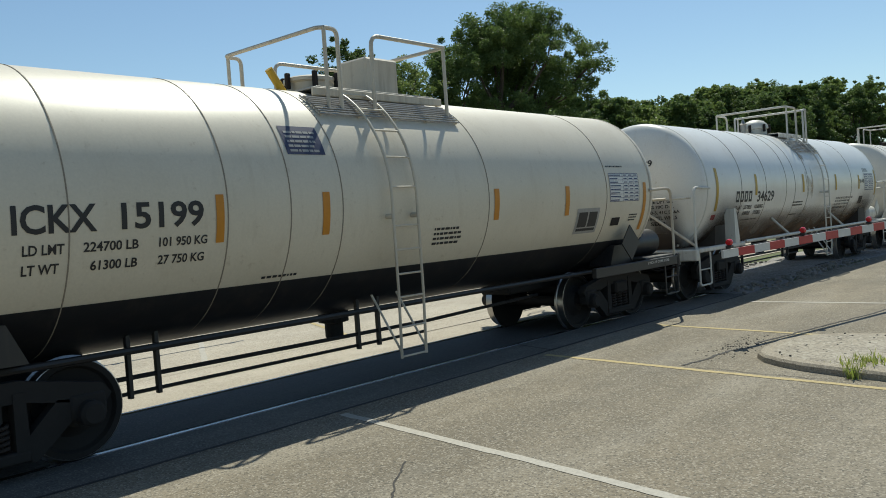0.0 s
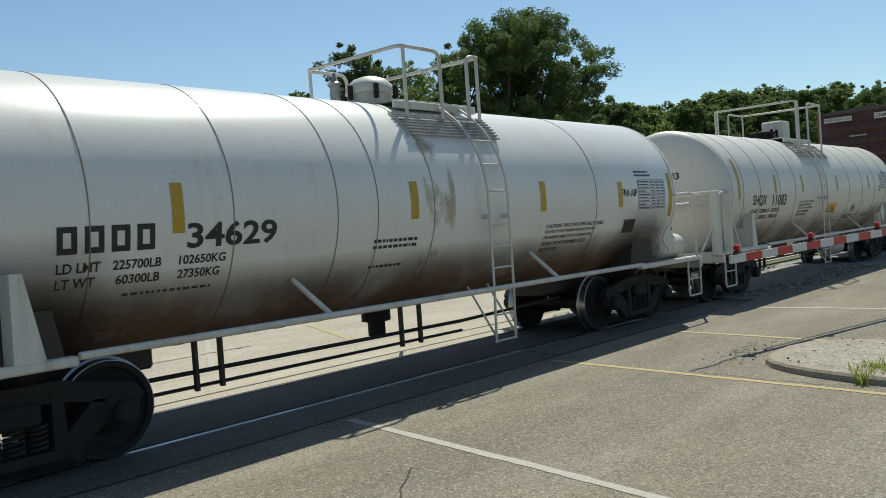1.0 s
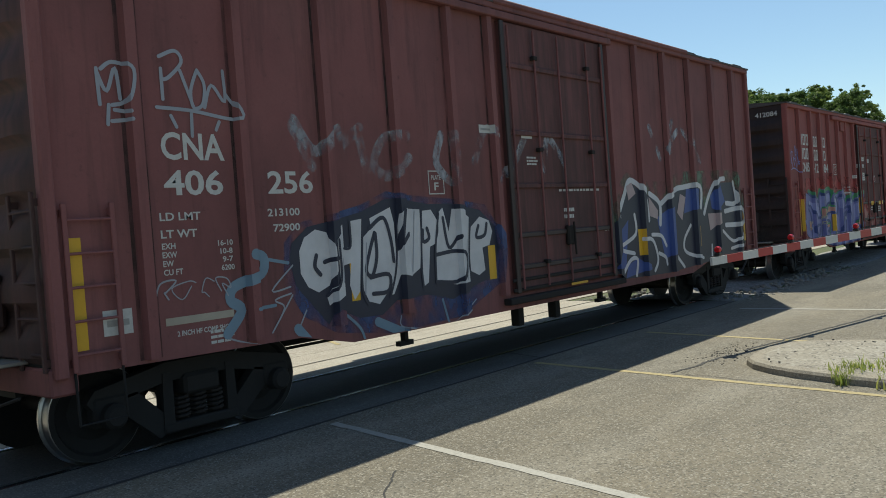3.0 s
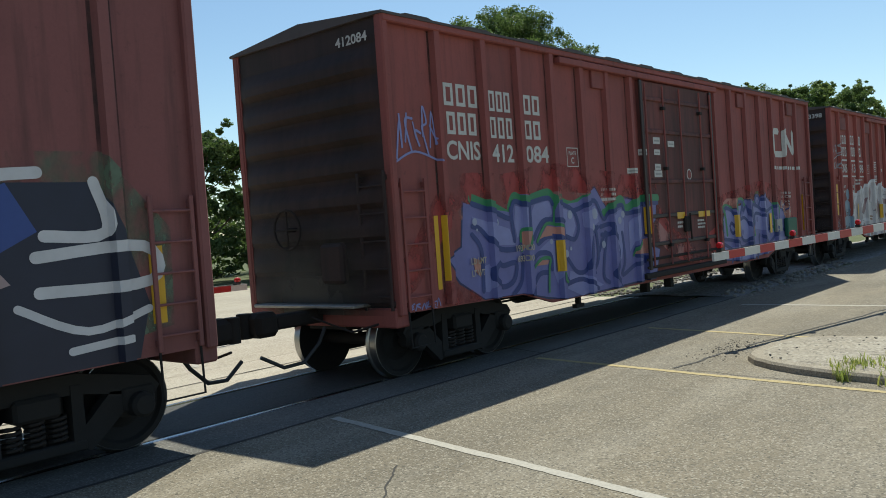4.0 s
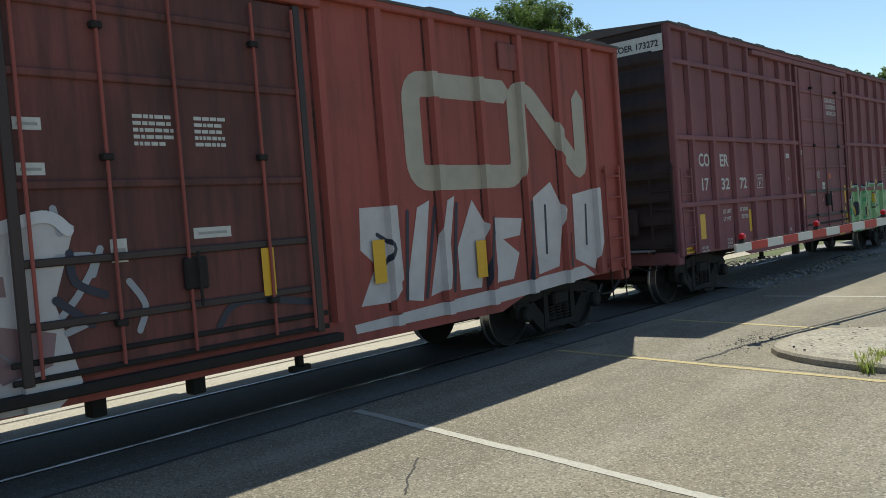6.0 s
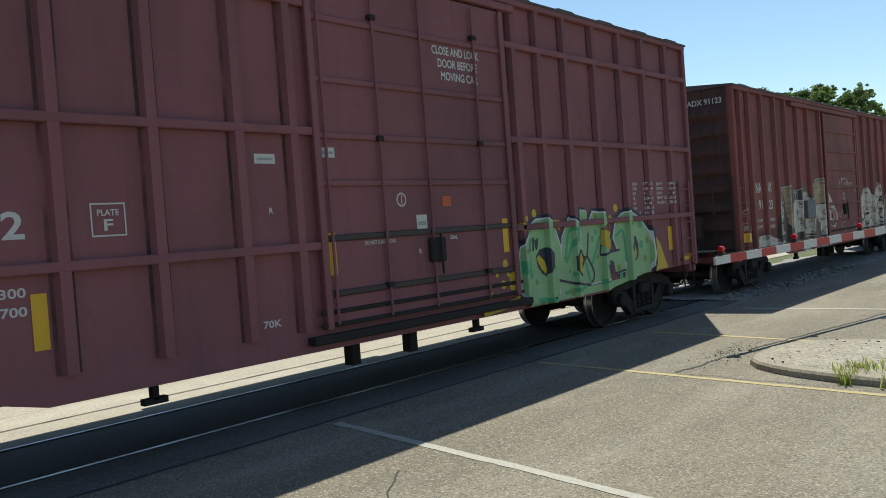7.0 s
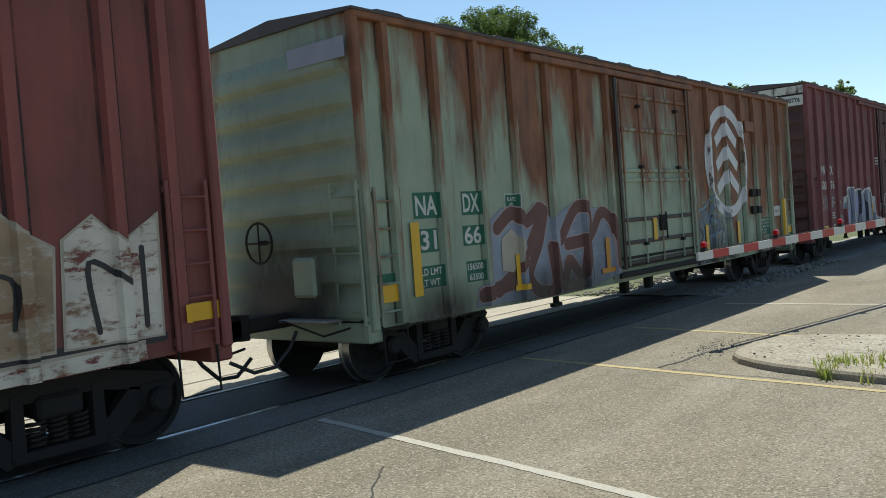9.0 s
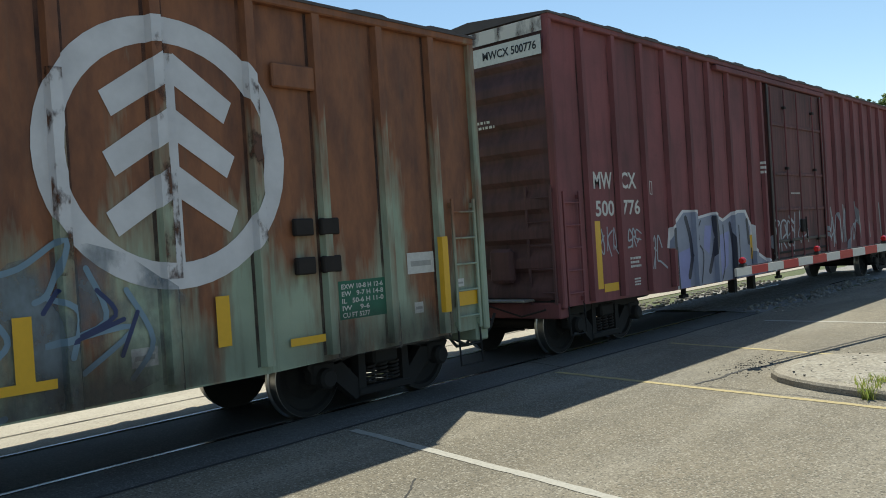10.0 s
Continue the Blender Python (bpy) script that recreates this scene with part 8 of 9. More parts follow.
sprayed(car_d, side_d, SPRAY["night"], [[(9.89, 1.26), (9.98, 1.58), (10.20, 1.89), (10.46, 2.02), (10.74, 2.03), (11.01, 1.85), (11.16, 1.53), (11.15, 1.05), (11.00, 0.69), (10.79, 0.55), (10.17, 0.65), (9.97, 0.87)], [(10.96, 1.09), (11.09, 1.71), (11.26, 1.89), (11.34, 2.02), (11.67, 1.88), (11.75, 1.58), (11.52, 1.52), (11.44, 1.11), (11.55, 0.98), (11.91, 1.35), (12.09, 0.99), (11.84, 0.81), (11.36, 0.67), (10.96, 0.72)], [(11.66, 2.11), (11.86, 2.10), (11.81, 1.73), (11.90, 1.93), (12.05, 2.09), (12.39, 2.06), (12.43, 1.90), (12.28, 1.84), (12.16, 1.45), (12.59, 1.30), (12.98, 1.35), (13.14, 1.13), (13.15, 0.94), (12.77, 0.91), (12.74, 1.10), (12.48, 1.01), (12.58, 0.84), (11.90, 0.81), (11.59, 1.21)], [(12.59, 1.59), (12.73, 1.88), (12.97, 2.03), (13.31, 2.08), (13.70, 1.94), (14.10, 1.64), (14.18, 1.17), (14.03, 0.73), (13.54, 0.64), (12.99, 0.78), (13.04, 1.04), (12.71, 1.36)]], 0.0042)
sprayed(car_d, side_d, SPRAY["white"], [[(9.94, 1.27), (10.02, 1.56), (10.23, 1.85), (10.46, 1.97), (10.72, 1.98), (10.98, 1.81), (11.11, 1.51), (11.09, 1.07), (10.97, 0.74), (10.77, 0.60), (10.19, 0.69), (10.01, 0.90)], [(11.01, 1.11), (11.13, 1.67), (11.27, 1.85), (11.35, 1.97), (11.66, 1.83), (11.71, 1.54), (11.50, 1.47), (11.44, 1.16), (11.54, 1.03), (11.84, 1.34), (12.03, 1.02), (11.81, 0.86), (11.37, 0.72), (10.99, 0.76)], [(11.70, 2.07), (11.89, 2.05), (11.87, 1.70), (11.94, 1.89), (12.07, 2.04), (12.38, 2.01), (12.41, 1.85), (12.28, 1.78), (12.23, 1.46), (12.53, 1.34), (12.90, 1.36), (13.07, 1.16), (13.08, 0.98), (12.73, 0.96), (12.68, 1.15), (12.46, 1.07), (12.55, 0.89), (11.93, 0.86), (11.65, 1.23)], [(12.67, 1.57), (12.79, 1.84), (13.00, 1.97), (13.31, 2.02), (13.66, 1.89), (14.01, 1.62), (14.09, 1.20), (13.97, 0.78), (13.52, 0.71), (13.01, 0.83), (13.08, 1.09), (12.79, 1.37)]], 0.0062)
sprayed(car_d, side_d, SPRAY["mint"], [[(9.96, 1.27), (10.04, 1.55), (10.24, 1.83), (10.47, 1.94), (10.71, 1.96), (10.96, 1.79), (11.08, 1.50), (11.06, 1.08), (10.95, 0.76), (10.76, 0.63), (10.20, 0.71), (10.03, 0.92)], [(11.04, 1.12), (11.15, 1.65), (11.28, 1.82), (11.35, 1.95), (11.65, 1.80), (11.68, 1.52), (11.50, 1.44), (11.45, 1.19), (11.53, 1.06), (11.81, 1.34), (11.99, 1.04), (11.79, 0.88), (11.37, 0.75), (11.01, 0.78)], [(11.72, 2.05), (11.91, 2.03), (11.90, 1.68), (11.96, 1.86), (12.09, 2.01), (12.38, 1.98), (12.41, 1.82), (12.29, 1.75), (12.27, 1.47), (12.50, 1.36), (12.86, 1.37), (13.03, 1.17), (13.05, 1.00), (12.71, 0.99), (12.66, 1.17), (12.45, 1.10), (12.54, 0.92), (11.95, 0.88), (11.68, 1.24)], [(12.71, 1.56), (12.81, 1.81), (13.02, 1.95), (13.31, 1.99), (13.64, 1.86), (13.97, 1.60), (14.04, 1.21), (13.94, 0.81), (13.51, 0.74), (13.03, 0.86), (13.10, 1.12), (12.83, 1.37)]], 0.0082, label="light green bubble letters with dark edges")
sprayed(car_d, side_d, SPRAY["mint"], [[(10.07, 0.74), (11.00, 0.81), (11.89, 0.85), (13.80, 0.80), (13.80, 0.76), (12.49, 0.74), (10.95, 0.72), (10.76, 0.57), (10.19, 0.66)]], 0.0082, label="light green bubble letters with dark edges")
sprayed(car_d, side_d, SPRAY["night"], [[(10.40, 1.42), (10.51, 1.52), (10.68, 1.54), (10.79, 1.44), (10.77, 1.23), (10.64, 1.11), (10.54, 1.16), (10.44, 1.26)], [(13.21, 1.38), (13.33, 1.53), (13.47, 1.57), (13.55, 1.42), (13.54, 1.23), (13.45, 1.14), (13.32, 1.19)], [(11.43, 1.35), (11.62, 1.53), (11.73, 1.34), (11.80, 1.33), (11.60, 1.05), (11.51, 1.03), (11.43, 1.13)], [(12.36, 1.14), (12.54, 1.22), (12.67, 1.17), (12.63, 0.99), (12.40, 0.94)]], 0.0100)
sprayed(car_d, side_d, SPRAY["yellow"], [[(10.41, 1.40), (10.48, 1.44), (10.62, 1.34), (10.67, 1.21), (10.63, 1.15), (10.52, 1.23)], [(13.27, 1.47), (13.34, 1.51), (13.49, 1.29), (13.44, 1.17), (13.34, 1.23)], [(11.49, 1.36), (11.61, 1.45), (11.70, 1.28), (11.54, 1.06), (11.47, 1.13)]], 0.0125)
sprayed(car_d, side_d, SPRAY["jade"], [[(10.28, 1.16), (10.15, 1.17), (10.24, 1.58), (10.36, 1.68)], [(11.19, 1.30), (11.33, 1.73), (11.52, 1.72), (11.23, 1.29)], [(12.79, 1.60), (13.03, 1.66), (13.10, 1.16)], [(11.77, 1.23), (11.89, 0.89)], [(11.14, 0.81), (11.73, 0.85)], [(10.71, 0.76), (10.44, 0.78)]], 0.0105, 0.060)
sprayed(car_d, side_d, SPRAY["jade"], [[(12.24, 1.60), (11.98, 1.21)]], 0.0105, 0.060)
sprayed(car_d, side_d, SPRAY["night"], [[(11.00, 1.02), (11.79, 0.88), (12.01, 1.04), (11.81, 1.34)], [(11.90, 1.68), (11.83, 1.36), (11.68, 1.24)], [(12.27, 1.47), (12.24, 1.32), (12.44, 1.34), (12.86, 1.36)], [(13.04, 1.01), (12.70, 0.98)], [(10.17, 1.52), (10.18, 1.64), (10.24, 1.58), (10.24, 1.65)], [(10.35, 1.52), (10.36, 1.68)]], 0.0112, 0.040)
sprayed(car_d, side_d, SPRAY["night"], [[(10.41, 1.65), (10.43, 1.53), (10.47, 1.67)]], 0.0112, 0.040)
layer(car_d, side_d, [disc(u, v, r) for u, v, r in [(10.06, 1.33, 0.05), (10.77, 0.72, 0.05), (12.02, 1.59, 0.05), (12.13, 1.69, 0.05), (13.66, 1.76, 0.08), (13.66, 1.41, 0.07), (11.40, 1.08, 0.04), (12.28, 0.88, 0.05), (12.88, 0.92, 0.06), (10.07, 1.24, 0.05)]], SPRAY["jade"], 0.0110)
layer(car_d, side_d, [disc(u, v, r) for u, v, r in [(10.12, 1.51, 0.04), (10.39, 1.05, 0.04), (10.84, 1.24, 0.06), (12.16, 1.94, 0.06), (11.29, 1.13, 0.03), (11.35, 0.81, 0.06), (13.88, 1.46, 0.06), (12.83, 1.06, 0.06), (11.19, 1.34, 0.04), (13.77, 1.16, 0.06), (10.60, 0.71, 0.05), (11.50, 1.62, 0.04), (12.15, 1.29, 0.04), (13.29, 1.79, 0.06)]], SPRAY["moss"], 0.0110)
decal("number_panel", rect(0.3, 4.62, 1.36, 4.92), CHALK, car_d, end_on(0.045), "white panel with black number")
decal("lettering", letters("COER 173272", 0.36, 4.70, 0.12, 0.92), INK, car_d, end_on(0.05))

# maroon boxcar with rusted white graffiti
layer(car_e, side_e, [rect(0.95, 1.35, 1.68, 2.48), rect(1.80, 1.36, 2.56, 2.50)], plain("fresh_red_patch", (0.24, 0.055, 0.035), 0.6), 0.0025, "fresher red patch behind the number")
words(car_e, side_e, [("NA", 1.24, 2.22, 0.23, 0.35), ("DX", 1.92, 2.23, 0.23, 0.33), ("91", 1.37, 1.84, 0.22, 0.23), ("123", 1.93, 1.83, 0.22, 0.34), ("LD LMT", 1.23, 1.56, 0.07, 0.35), ("LT WT", 1.23, 1.41, 0.07, 0.3), ("156700", 1.98, 1.55, 0.07, 0.38), ("63300", 2.02, 1.40, 0.07, 0.32)], CHALK, 0.007)
OLD = "flaking white graffiti with rust breaking through"
patch(car_e, side_e, [(1.0, 1.0), (1.03, 1.22), (1.75, 1.25), (2.56, 1.10), (2.6, 0.74), (2.41, 0.76), (1.55, 0.8)], SPRAY["sand"], PEEL, 0.003, 0.0, OLD)
sprayed(car_e, side_e, SPRAY["umber"], [[(2.62, 2.15), (2.79, 2.12), (2.94, 1.95), (2.89, 2.34), (3.69, 2.40), (3.75, 2.25), (4.15, 2.31), (4.41, 2.38), (4.75, 2.33), (5.08, 2.05), (5.24, 2.17), (5.47, 2.48), (5.94, 2.59), (6.37, 2.47), (6.48, 1.85), (6.39, 0.69), (4.96, 0.82), (3.65, 0.86), (2.51, 1.06)]], 0.0040, label="old graffiti in flaking white and tan")
sprayed(car_e, side_e, PEEL, [[(2.65, 2.09), (2.76, 2.05), (2.94, 1.89), (3.02, 1.75), (2.96, 1.56), (2.82, 1.53), (2.89, 1.38), (3.08, 1.20), (2.59, 1.19), (2.60, 1.69)], [(3.75, 1.93), (3.99, 2.02), (4.34, 1.99), (4.31, 1.58), (4.21, 1.37), (4.23, 1.21), (3.74, 1.17), (3.67, 1.48)], [(4.43, 2.16), (4.53, 2.22), (4.87, 2.16), (5.07, 1.92), (5.02, 1.05), (4.42, 1.05), (4.57, 1.27), (4.60, 1.50), (4.44, 1.62), (4.41, 1.85)], [(5.37, 1.85), (6.22, 1.86), (6.27, 1.47), (6.13, 1.04), (5.95, 1.03), (5.79, 1.19), (5.62, 1.52), (5.49, 1.47), (5.37, 1.07), (5.26, 1.11)]], 0.0065)
sprayed(car_e, side_e, PEEL_TAN, [[(2.95, 2.29), (3.49, 2.35), (3.40, 1.31), (3.33, 1.32), (3.18, 1.73), (3.07, 2.12)], [(3.53, 2.35), (3.66, 2.36), (3.53, 1.10), (3.43, 1.09)], [(5.42, 2.34), (5.59, 2.46), (6.11, 2.51), (6.32, 2.37), (6.23, 1.89), (5.37, 1.87)]], 0.0068)
sprayed(car_e, side_e, PEEL_BLUE, [[(3.73, 1.00), (5.01, 1.00), (5.03, 0.80), (4.80, 0.67), (4.25, 0.66), (3.88, 0.83)], [(5.13, 0.90), (6.12, 0.95), (6.19, 0.77), (5.42, 0.73)], [(2.53, 1.02), (2.87, 1.09), (3.29, 0.87), (3.23, 0.69), (2.53, 0.82)], [(5.76, 0.88), (6.30, 0.87), (6.29, 0.67), (5.78, 0.68)]], 0.0066)
sprayed(car_e, side_e, SPRAY["sand"], [[(2.90, 2.32), (3.68, 2.38)], [(2.90, 2.32), (2.99, 1.94), (2.67, 2.16)], [(5.40, 2.33), (5.56, 2.49), (6.11, 2.54), (6.37, 2.41)], [(4.09, 2.24), (4.41, 2.35), (4.49, 2.36)], [(4.75, 2.22), (5.08, 1.99), (5.18, 2.17)]], 0.0085, 0.035)
sprayed(car_e, side_e, SPRAY["umber"], [[(2.60, 1.48), (2.95, 1.46)], [(2.69, 1.82), (2.69, 1.21)], [(3.63, 1.15), (5.02, 1.09)], [(2.84, 1.38), (3.15, 1.14), (3.17, 0.94), (3.66, 0.98)], [(5.81, 1.38), (5.76, 1.16)], [(3.97, 1.77), (4.03, 1.71)]], 0.0100, 0.050)
layer(car_e, side_e, [disc(u, v, r) for u, v, r in [(4.39, 1.38, 0.14), (4.36, 1.16, 0.07), (5.72, 1.29, 0.10)]], SPRAY["umber"], 0.0105)
for poly, mat in (([(6.45, 1.3), (6.42, 2.2), (6.7, 1.95), (7.1, 1.62), (7.25, 1.5), (6.9, 1.2)], PEEL),
                  ([(9.82, 1.07), (9.80, 1.54), (10.02, 1.96), (10.3, 2.2), (10.63, 2.28), (11.05, 2.18), (11.35, 1.95), (11.52, 1.73), (11.5, 1.07)], PEEL), ([(11.6, 1.07), (11.69, 2.06), (12.02, 2.45), (12.39, 2.14), (12.39, 1.9), (12.7, 1.61), (12.66, 1.11)], PEEL),
                  ([(12.78, 1.11), (12.82, 1.72), (13.22, 2.32), (13.59, 2.39), (13.89, 2.09), (14.15, 1.95), (14.1, 1.1)], PEEL_TAN), ([(14.2, 1.1), (14.25, 2.0), (14.51, 2.19), (14.78, 1.95), (15.12, 2.21), (15.1, 1.1)], PEEL),
                  ([(9.89, 0.82), (10.05, 0.96), (11.29, 0.94), (14.92, 1.04), (14.92, 0.8), (13.15, 0.74), (10.26, 0.76)], PEEL)):
    patch(car_e, side_e, poly, SPRAY["sand"], mat, 0.007, 0.03, OLD)
layer(car_e, side_e, [stroke([(9.85, 1.05), (11.5, 1.04), (13.0, 1.06), (15.1, 1.08)], 0.10), stroke([(11.56, 1.1), (11.6, 1.8)], 0.10), stroke([(12.72, 1.1), (12.78, 1.7)], 0.10)], SPRAY["black"], 0.005)
dark_e = [stroke(q, q_w) for q, q_w in (([(6.5, 1.35), (6.8, 1.3), (7.0, 1.45)], 0.12), ([(9.95, 1.25), (10.23, 1.36), (10.2, 1.67)], 0.06), ([(10.23, 1.34), (10.4, 1.45), (10.67, 1.49)], 0.06), ([(10.25, 1.35), (10.38, 1.13)], 0.06), ([(11.8, 1.6), (12.1, 1.85), (12.45, 1.6), (12.4, 1.2)], 0.07),
                                         ([(12.2, 1.25), (12.05, 1.35), (12.15, 1.55), (12.35, 1.45), (12.3, 1.15), (12.0, 1.15)], 0.045), ([(11.88, 1.92), (11.9, 1.97)], 0.06), ([(12.15, 1.92), (12.17, 1.97)], 0.06), ([(13.35, 1.3), (13.4, 1.7), (13.8, 1.72), (13.8, 1.32)], 0.04), ([(13.6, 1.35), (13.6, 1.7)], 0.035),
                                         ([(14.5, 1.2), (14.45, 1.8), (14.8, 1.6)], 0.05), ([(14.95, 1.2), (14.95, 1.9)], 0.05))]
layer(car_e, side_e, dark_e, SPRAY["black"], 0.014)
layer(car_e, side_e, [disc(4.35, 0.92, 0.15, 16, 0.8)], INK, 0.017)
stars = []
for su, sv in ((8.35, 2.47), (8.0, 1.95), (7.75, 1.6), (9.15, 2.2), (7.6, 2.42), (7.8, 2.5), (8.9, 1.2), (7.9, 1.05), (0.35, 1.55), (0.62, 1.55)):
    for a in (0.2, 1.25, 2.3):
        stars.append(stroke([(su - 0.08 * math.cos(a), sv - 0.08 * math.sin(a)), (su + 0.08 * math.cos(a), sv + 0.08 * math.sin(a))], 0.016, 3, 1))
for su, sv in ((7.45, 1.55), (0.55, 1.85)):
    stars.append(stroke([(su + 0.018 * k * math.cos(k * 0.9), sv + 0.018 * k * math.sin(k * 0.9)) for k in range(9)], 0.02, 3, 2))
layer(car_e, side_e, stars, SPRAY["sand"], 0.004, "small chalky stars and spirals")
decal("graffiti", letters("JERSEY BOYZ", 7.95, 2.27, 0.16, 0.95, 0.0, 0.25), SPRAY["sand"], car_e, side_e.on(0.005), "thin chalky tag", side_e.cuts)
tags(car_e, side_e, [(0.28, 0.75, 1.75, 1.9, 2, 0.022, 82), (7.45, 8.1, 1.15, 1.7, 2, 0.03, 83), (0.25, 0.85, 1.38, 1.5, 3, 0.02, 84)], SPRAY["sand"])
layer(car_e, side_e, [rect(6.64, 1.42, 7.0, 1.64)], SPRAY["red"], 0.038)
for q in [(0.20, 1.15, 0.69, 1.35), (3.32, 0.77, 3.79, 0.86), (6.71, 0.78, 7.22, 0.87), (8.79, 0.76, 9.28, 0.86), (11.6, 0.8, 12.0, 0.9), (15.29, 1.17, 15.76, 1.34)]:
    decal("reflector", rect(*q), REFLECTOR, car_e, side_e.on(0.040), "yellow reflective strip", side_e.cuts)
part("placard_holder", Geo().box(4.50, 5.15, -1.50, -1.40, 1.52, 1.98, 0.012), plain("weathered_placard_board", (0.13, 0.14, 0.155), 0.6, vary=0.6, scale=6.0), car_e, "grey square placard board")
plate(car_e, side_e, 3.80, 2.0, 4.12, 2.26, "C", GREY_PLATE)
barred(car_e, side_e, [(7.75, 2.52, 0.5, 0.05, 1, 6), (9.0, 0.98, 0.3, 0.12, 2, 2), (6.0, 0.72, 0.6, 0.05, 1, 5)])
layer(car_e, side_e, [disc(7.95, 2.05, 0.10)], CHALK, 0.004)
layer(car_e, side_e, [disc(7.95, 2.05, 0.075)], OXIDE["maroon"], 0.006)
decal("lettering", letters("NADX 91123", 0.35, 4.2, 0.13, 0.9), CHALK, car_e, end_on(0.05))

# pale green boxcar
rf = random.Random(17)
side_f.cuts = sorted(side_f.cuts)
layer(car_f, side_f, [stroke([(11.47 + 1.13 * math.cos(a * 0.2618), 2.84 + 1.12 * math.sin(a * 0.2618)) for a in range(25)], 0.24, smooth_steps=2)], SPRAY["white"], 0.0045, "round white emblem with tree-like chevrons")
chev = []
for zc in (3.38, 2.86, 2.34):
    for s in (-1, 1):
        chev.append(([(11.47 + s * 0.06, zc + 0.38), (11.47 + s * 0.06, zc + 0.08), (11.47 + s * 0.56, zc - 0.24), (11.47 + s * 0.66, zc - 0.03)], [(0, 1, 2, 3)]))
chev.append(rect(11.41, 1.75, 11.53, 3.75))
layer(car_f, side_f, chev, SPRAY["white"], 0.0075)
layer(car_f, side_f, [rect(11.30, 1.7, 11.50, 4.0), rect(10.36, 1.8, 10.5, 3.5), rect(12.29, 1.9, 12.43, 3.6)], SOFT["rustdark"], 0.010, "rust breaking through on the posts")
for u0, v0, u1, v1 in [(0.89, 2.0, 1.38, 2.33), (1.86, 2.01, 2.27, 2.33), (0.95, 1.57, 1.33, 1.87), (1.85, 1.6, 2.27, 1.87), (0.92, 1.12, 1.38, 1.4), (1.88, 1.11, 2.27, 1.39), (13.34, 1.1, 14.04, 1.52), (0.14, 1.27, 0.46, 1.37)]:
    decal("stencil_ground", rect(u0, v0, u1, v1), GREEN_PLATE, car_f, side_f.on(0.003), "dark green stencil patch", side_f.cuts)
words(car_f, side_f, [("NA", 0.93, 2.04, 0.25, 0.42), ("DX", 1.89, 2.05, 0.25, 0.36), ("31", 0.99, 1.60, 0.25, 0.31), ("66", 1.88, 1.62, 0.24, 0.37), ("LD LMT", 0.95, 1.28, 0.09, 0.41), ("LT WT", 0.95, 1.14, 0.09, 0.36), ("156500", 1.9, 1.27, 0.09, 0.35), ("63500", 1.93, 1.13, 0.09, 0.31)], CHALK, 0.006)
for k, s in enumerate(("EXW 10-8 H 12-6", "EW   9-7 H 14-8", "IL   50-6 H 11-0", "IW    9-6", "CU FT 5277")):
    words(car_f, side_f, [(s, 13.38, 1.43 - 0.078 * k, 0.055, 0.62 if k < 3 else 0.4)], CHALK, 0.006)
plate(car_f, side_f, 2.86, 2.0, 3.18, 2.28, "C", GREEN_PLATE)
patch(car_f, side_f, [(2.48, 1.92), (2.77, 2.08), (3.29, 1.95), (3.87, 2.12), (4.03, 1.88), (4.81, 2.12), (5.21, 2.0), (5.65, 2.0), (6.15, 1.75), (6.15, 0.85), (5.35, 0.74), (3.64, 0.72), (2.45, 0.76), (2.05, 0.77), (2.12, 1.0), (2.45, 1.1)], SPRAY["grey"], peeling("faded_pale_blue_spray", (0.30, 0.33, 0.40), (0.30, 0.34, 0.27), (0.38, 0.38, 0.42), 0.5, 0.7), 0.003, 0.015, "faded blue-grey graffiti with brown letters")
brown_f = [[(2.62, 1.80), (3.0, 2.0), (3.35, 1.86), (3.78, 2.06), (3.5, 1.6), (3.05, 1.2), (2.56, 0.92)], [(3.87, 2.0), (3.67, 1.53), (3.36, 1.07), (3.64, 0.8), (4.05, 0.84), (4.0, 1.44)], [(4.29, 1.54), (4.8, 2.02), (5.18, 1.92), (5.06, 1.27), (4.85, 0.80)], [(4.48, 1.46), (5.18, 1.54), (5.62, 1.92), (6.02, 1.66), (6.08, 1.02)], [(2.2, 0.90), (2.5, 0.95), (2.9, 1.0)], [(4.35, 0.85), (4.5, 1.2), (4.75, 1.0)]]
layer(car_f, side_f, [stroke(q, 0.24) for q in brown_f], SPRAY["rose"], 0.008)
layer(car_f, side_f, [stroke(q, 0.20) for q in brown_f], plain("faded_brown_spray", (0.17, 0.075, 0.062), 0.7, vary=0.5, scale=3.0), 0.012)
layer(car_f, side_f, [filled([(2.68, 1.2), (2.7, 1.65), (2.95, 1.78), (3.2, 1.6), (3.15, 1.3), (2.95, 1.15)])], SPRAY["sand"], 0.017)
sprayed(car_f, side_f, SOFT["greyblue"], [[(9.52, 1.51), (9.99, 1.93), (10.62, 2.06), (10.95, 1.96), (11.63, 1.46), (11.29, 0.84), (10.83, 0.71), (9.60, 0.66), (9.46, 1.02)]], 0.0100, label="faded blue-grey graffiti over rust")
sprayed(car_f, side_f, SPRAY["sky"], [[(9.71, 1.81), (10.06, 1.88), (10.42, 2.09), (10.29, 1.69), (10.17, 1.60)], [(9.81, 1.55), (9.95, 1.30), (9.71, 1.09)], [(10.60, 1.85), (10.74, 1.39), (10.23, 1.24), (10.98, 1.32), (10.53, 0.98)], [(10.94, 1.64), (11.16, 1.18), (10.95, 0.87)], [(9.47, 0.79), (9.60, 0.65), (9.89, 0.73)], [(10.27, 1.63), (10.49, 1.49), (10.42, 1.13)]], 0.0115, 0.050)
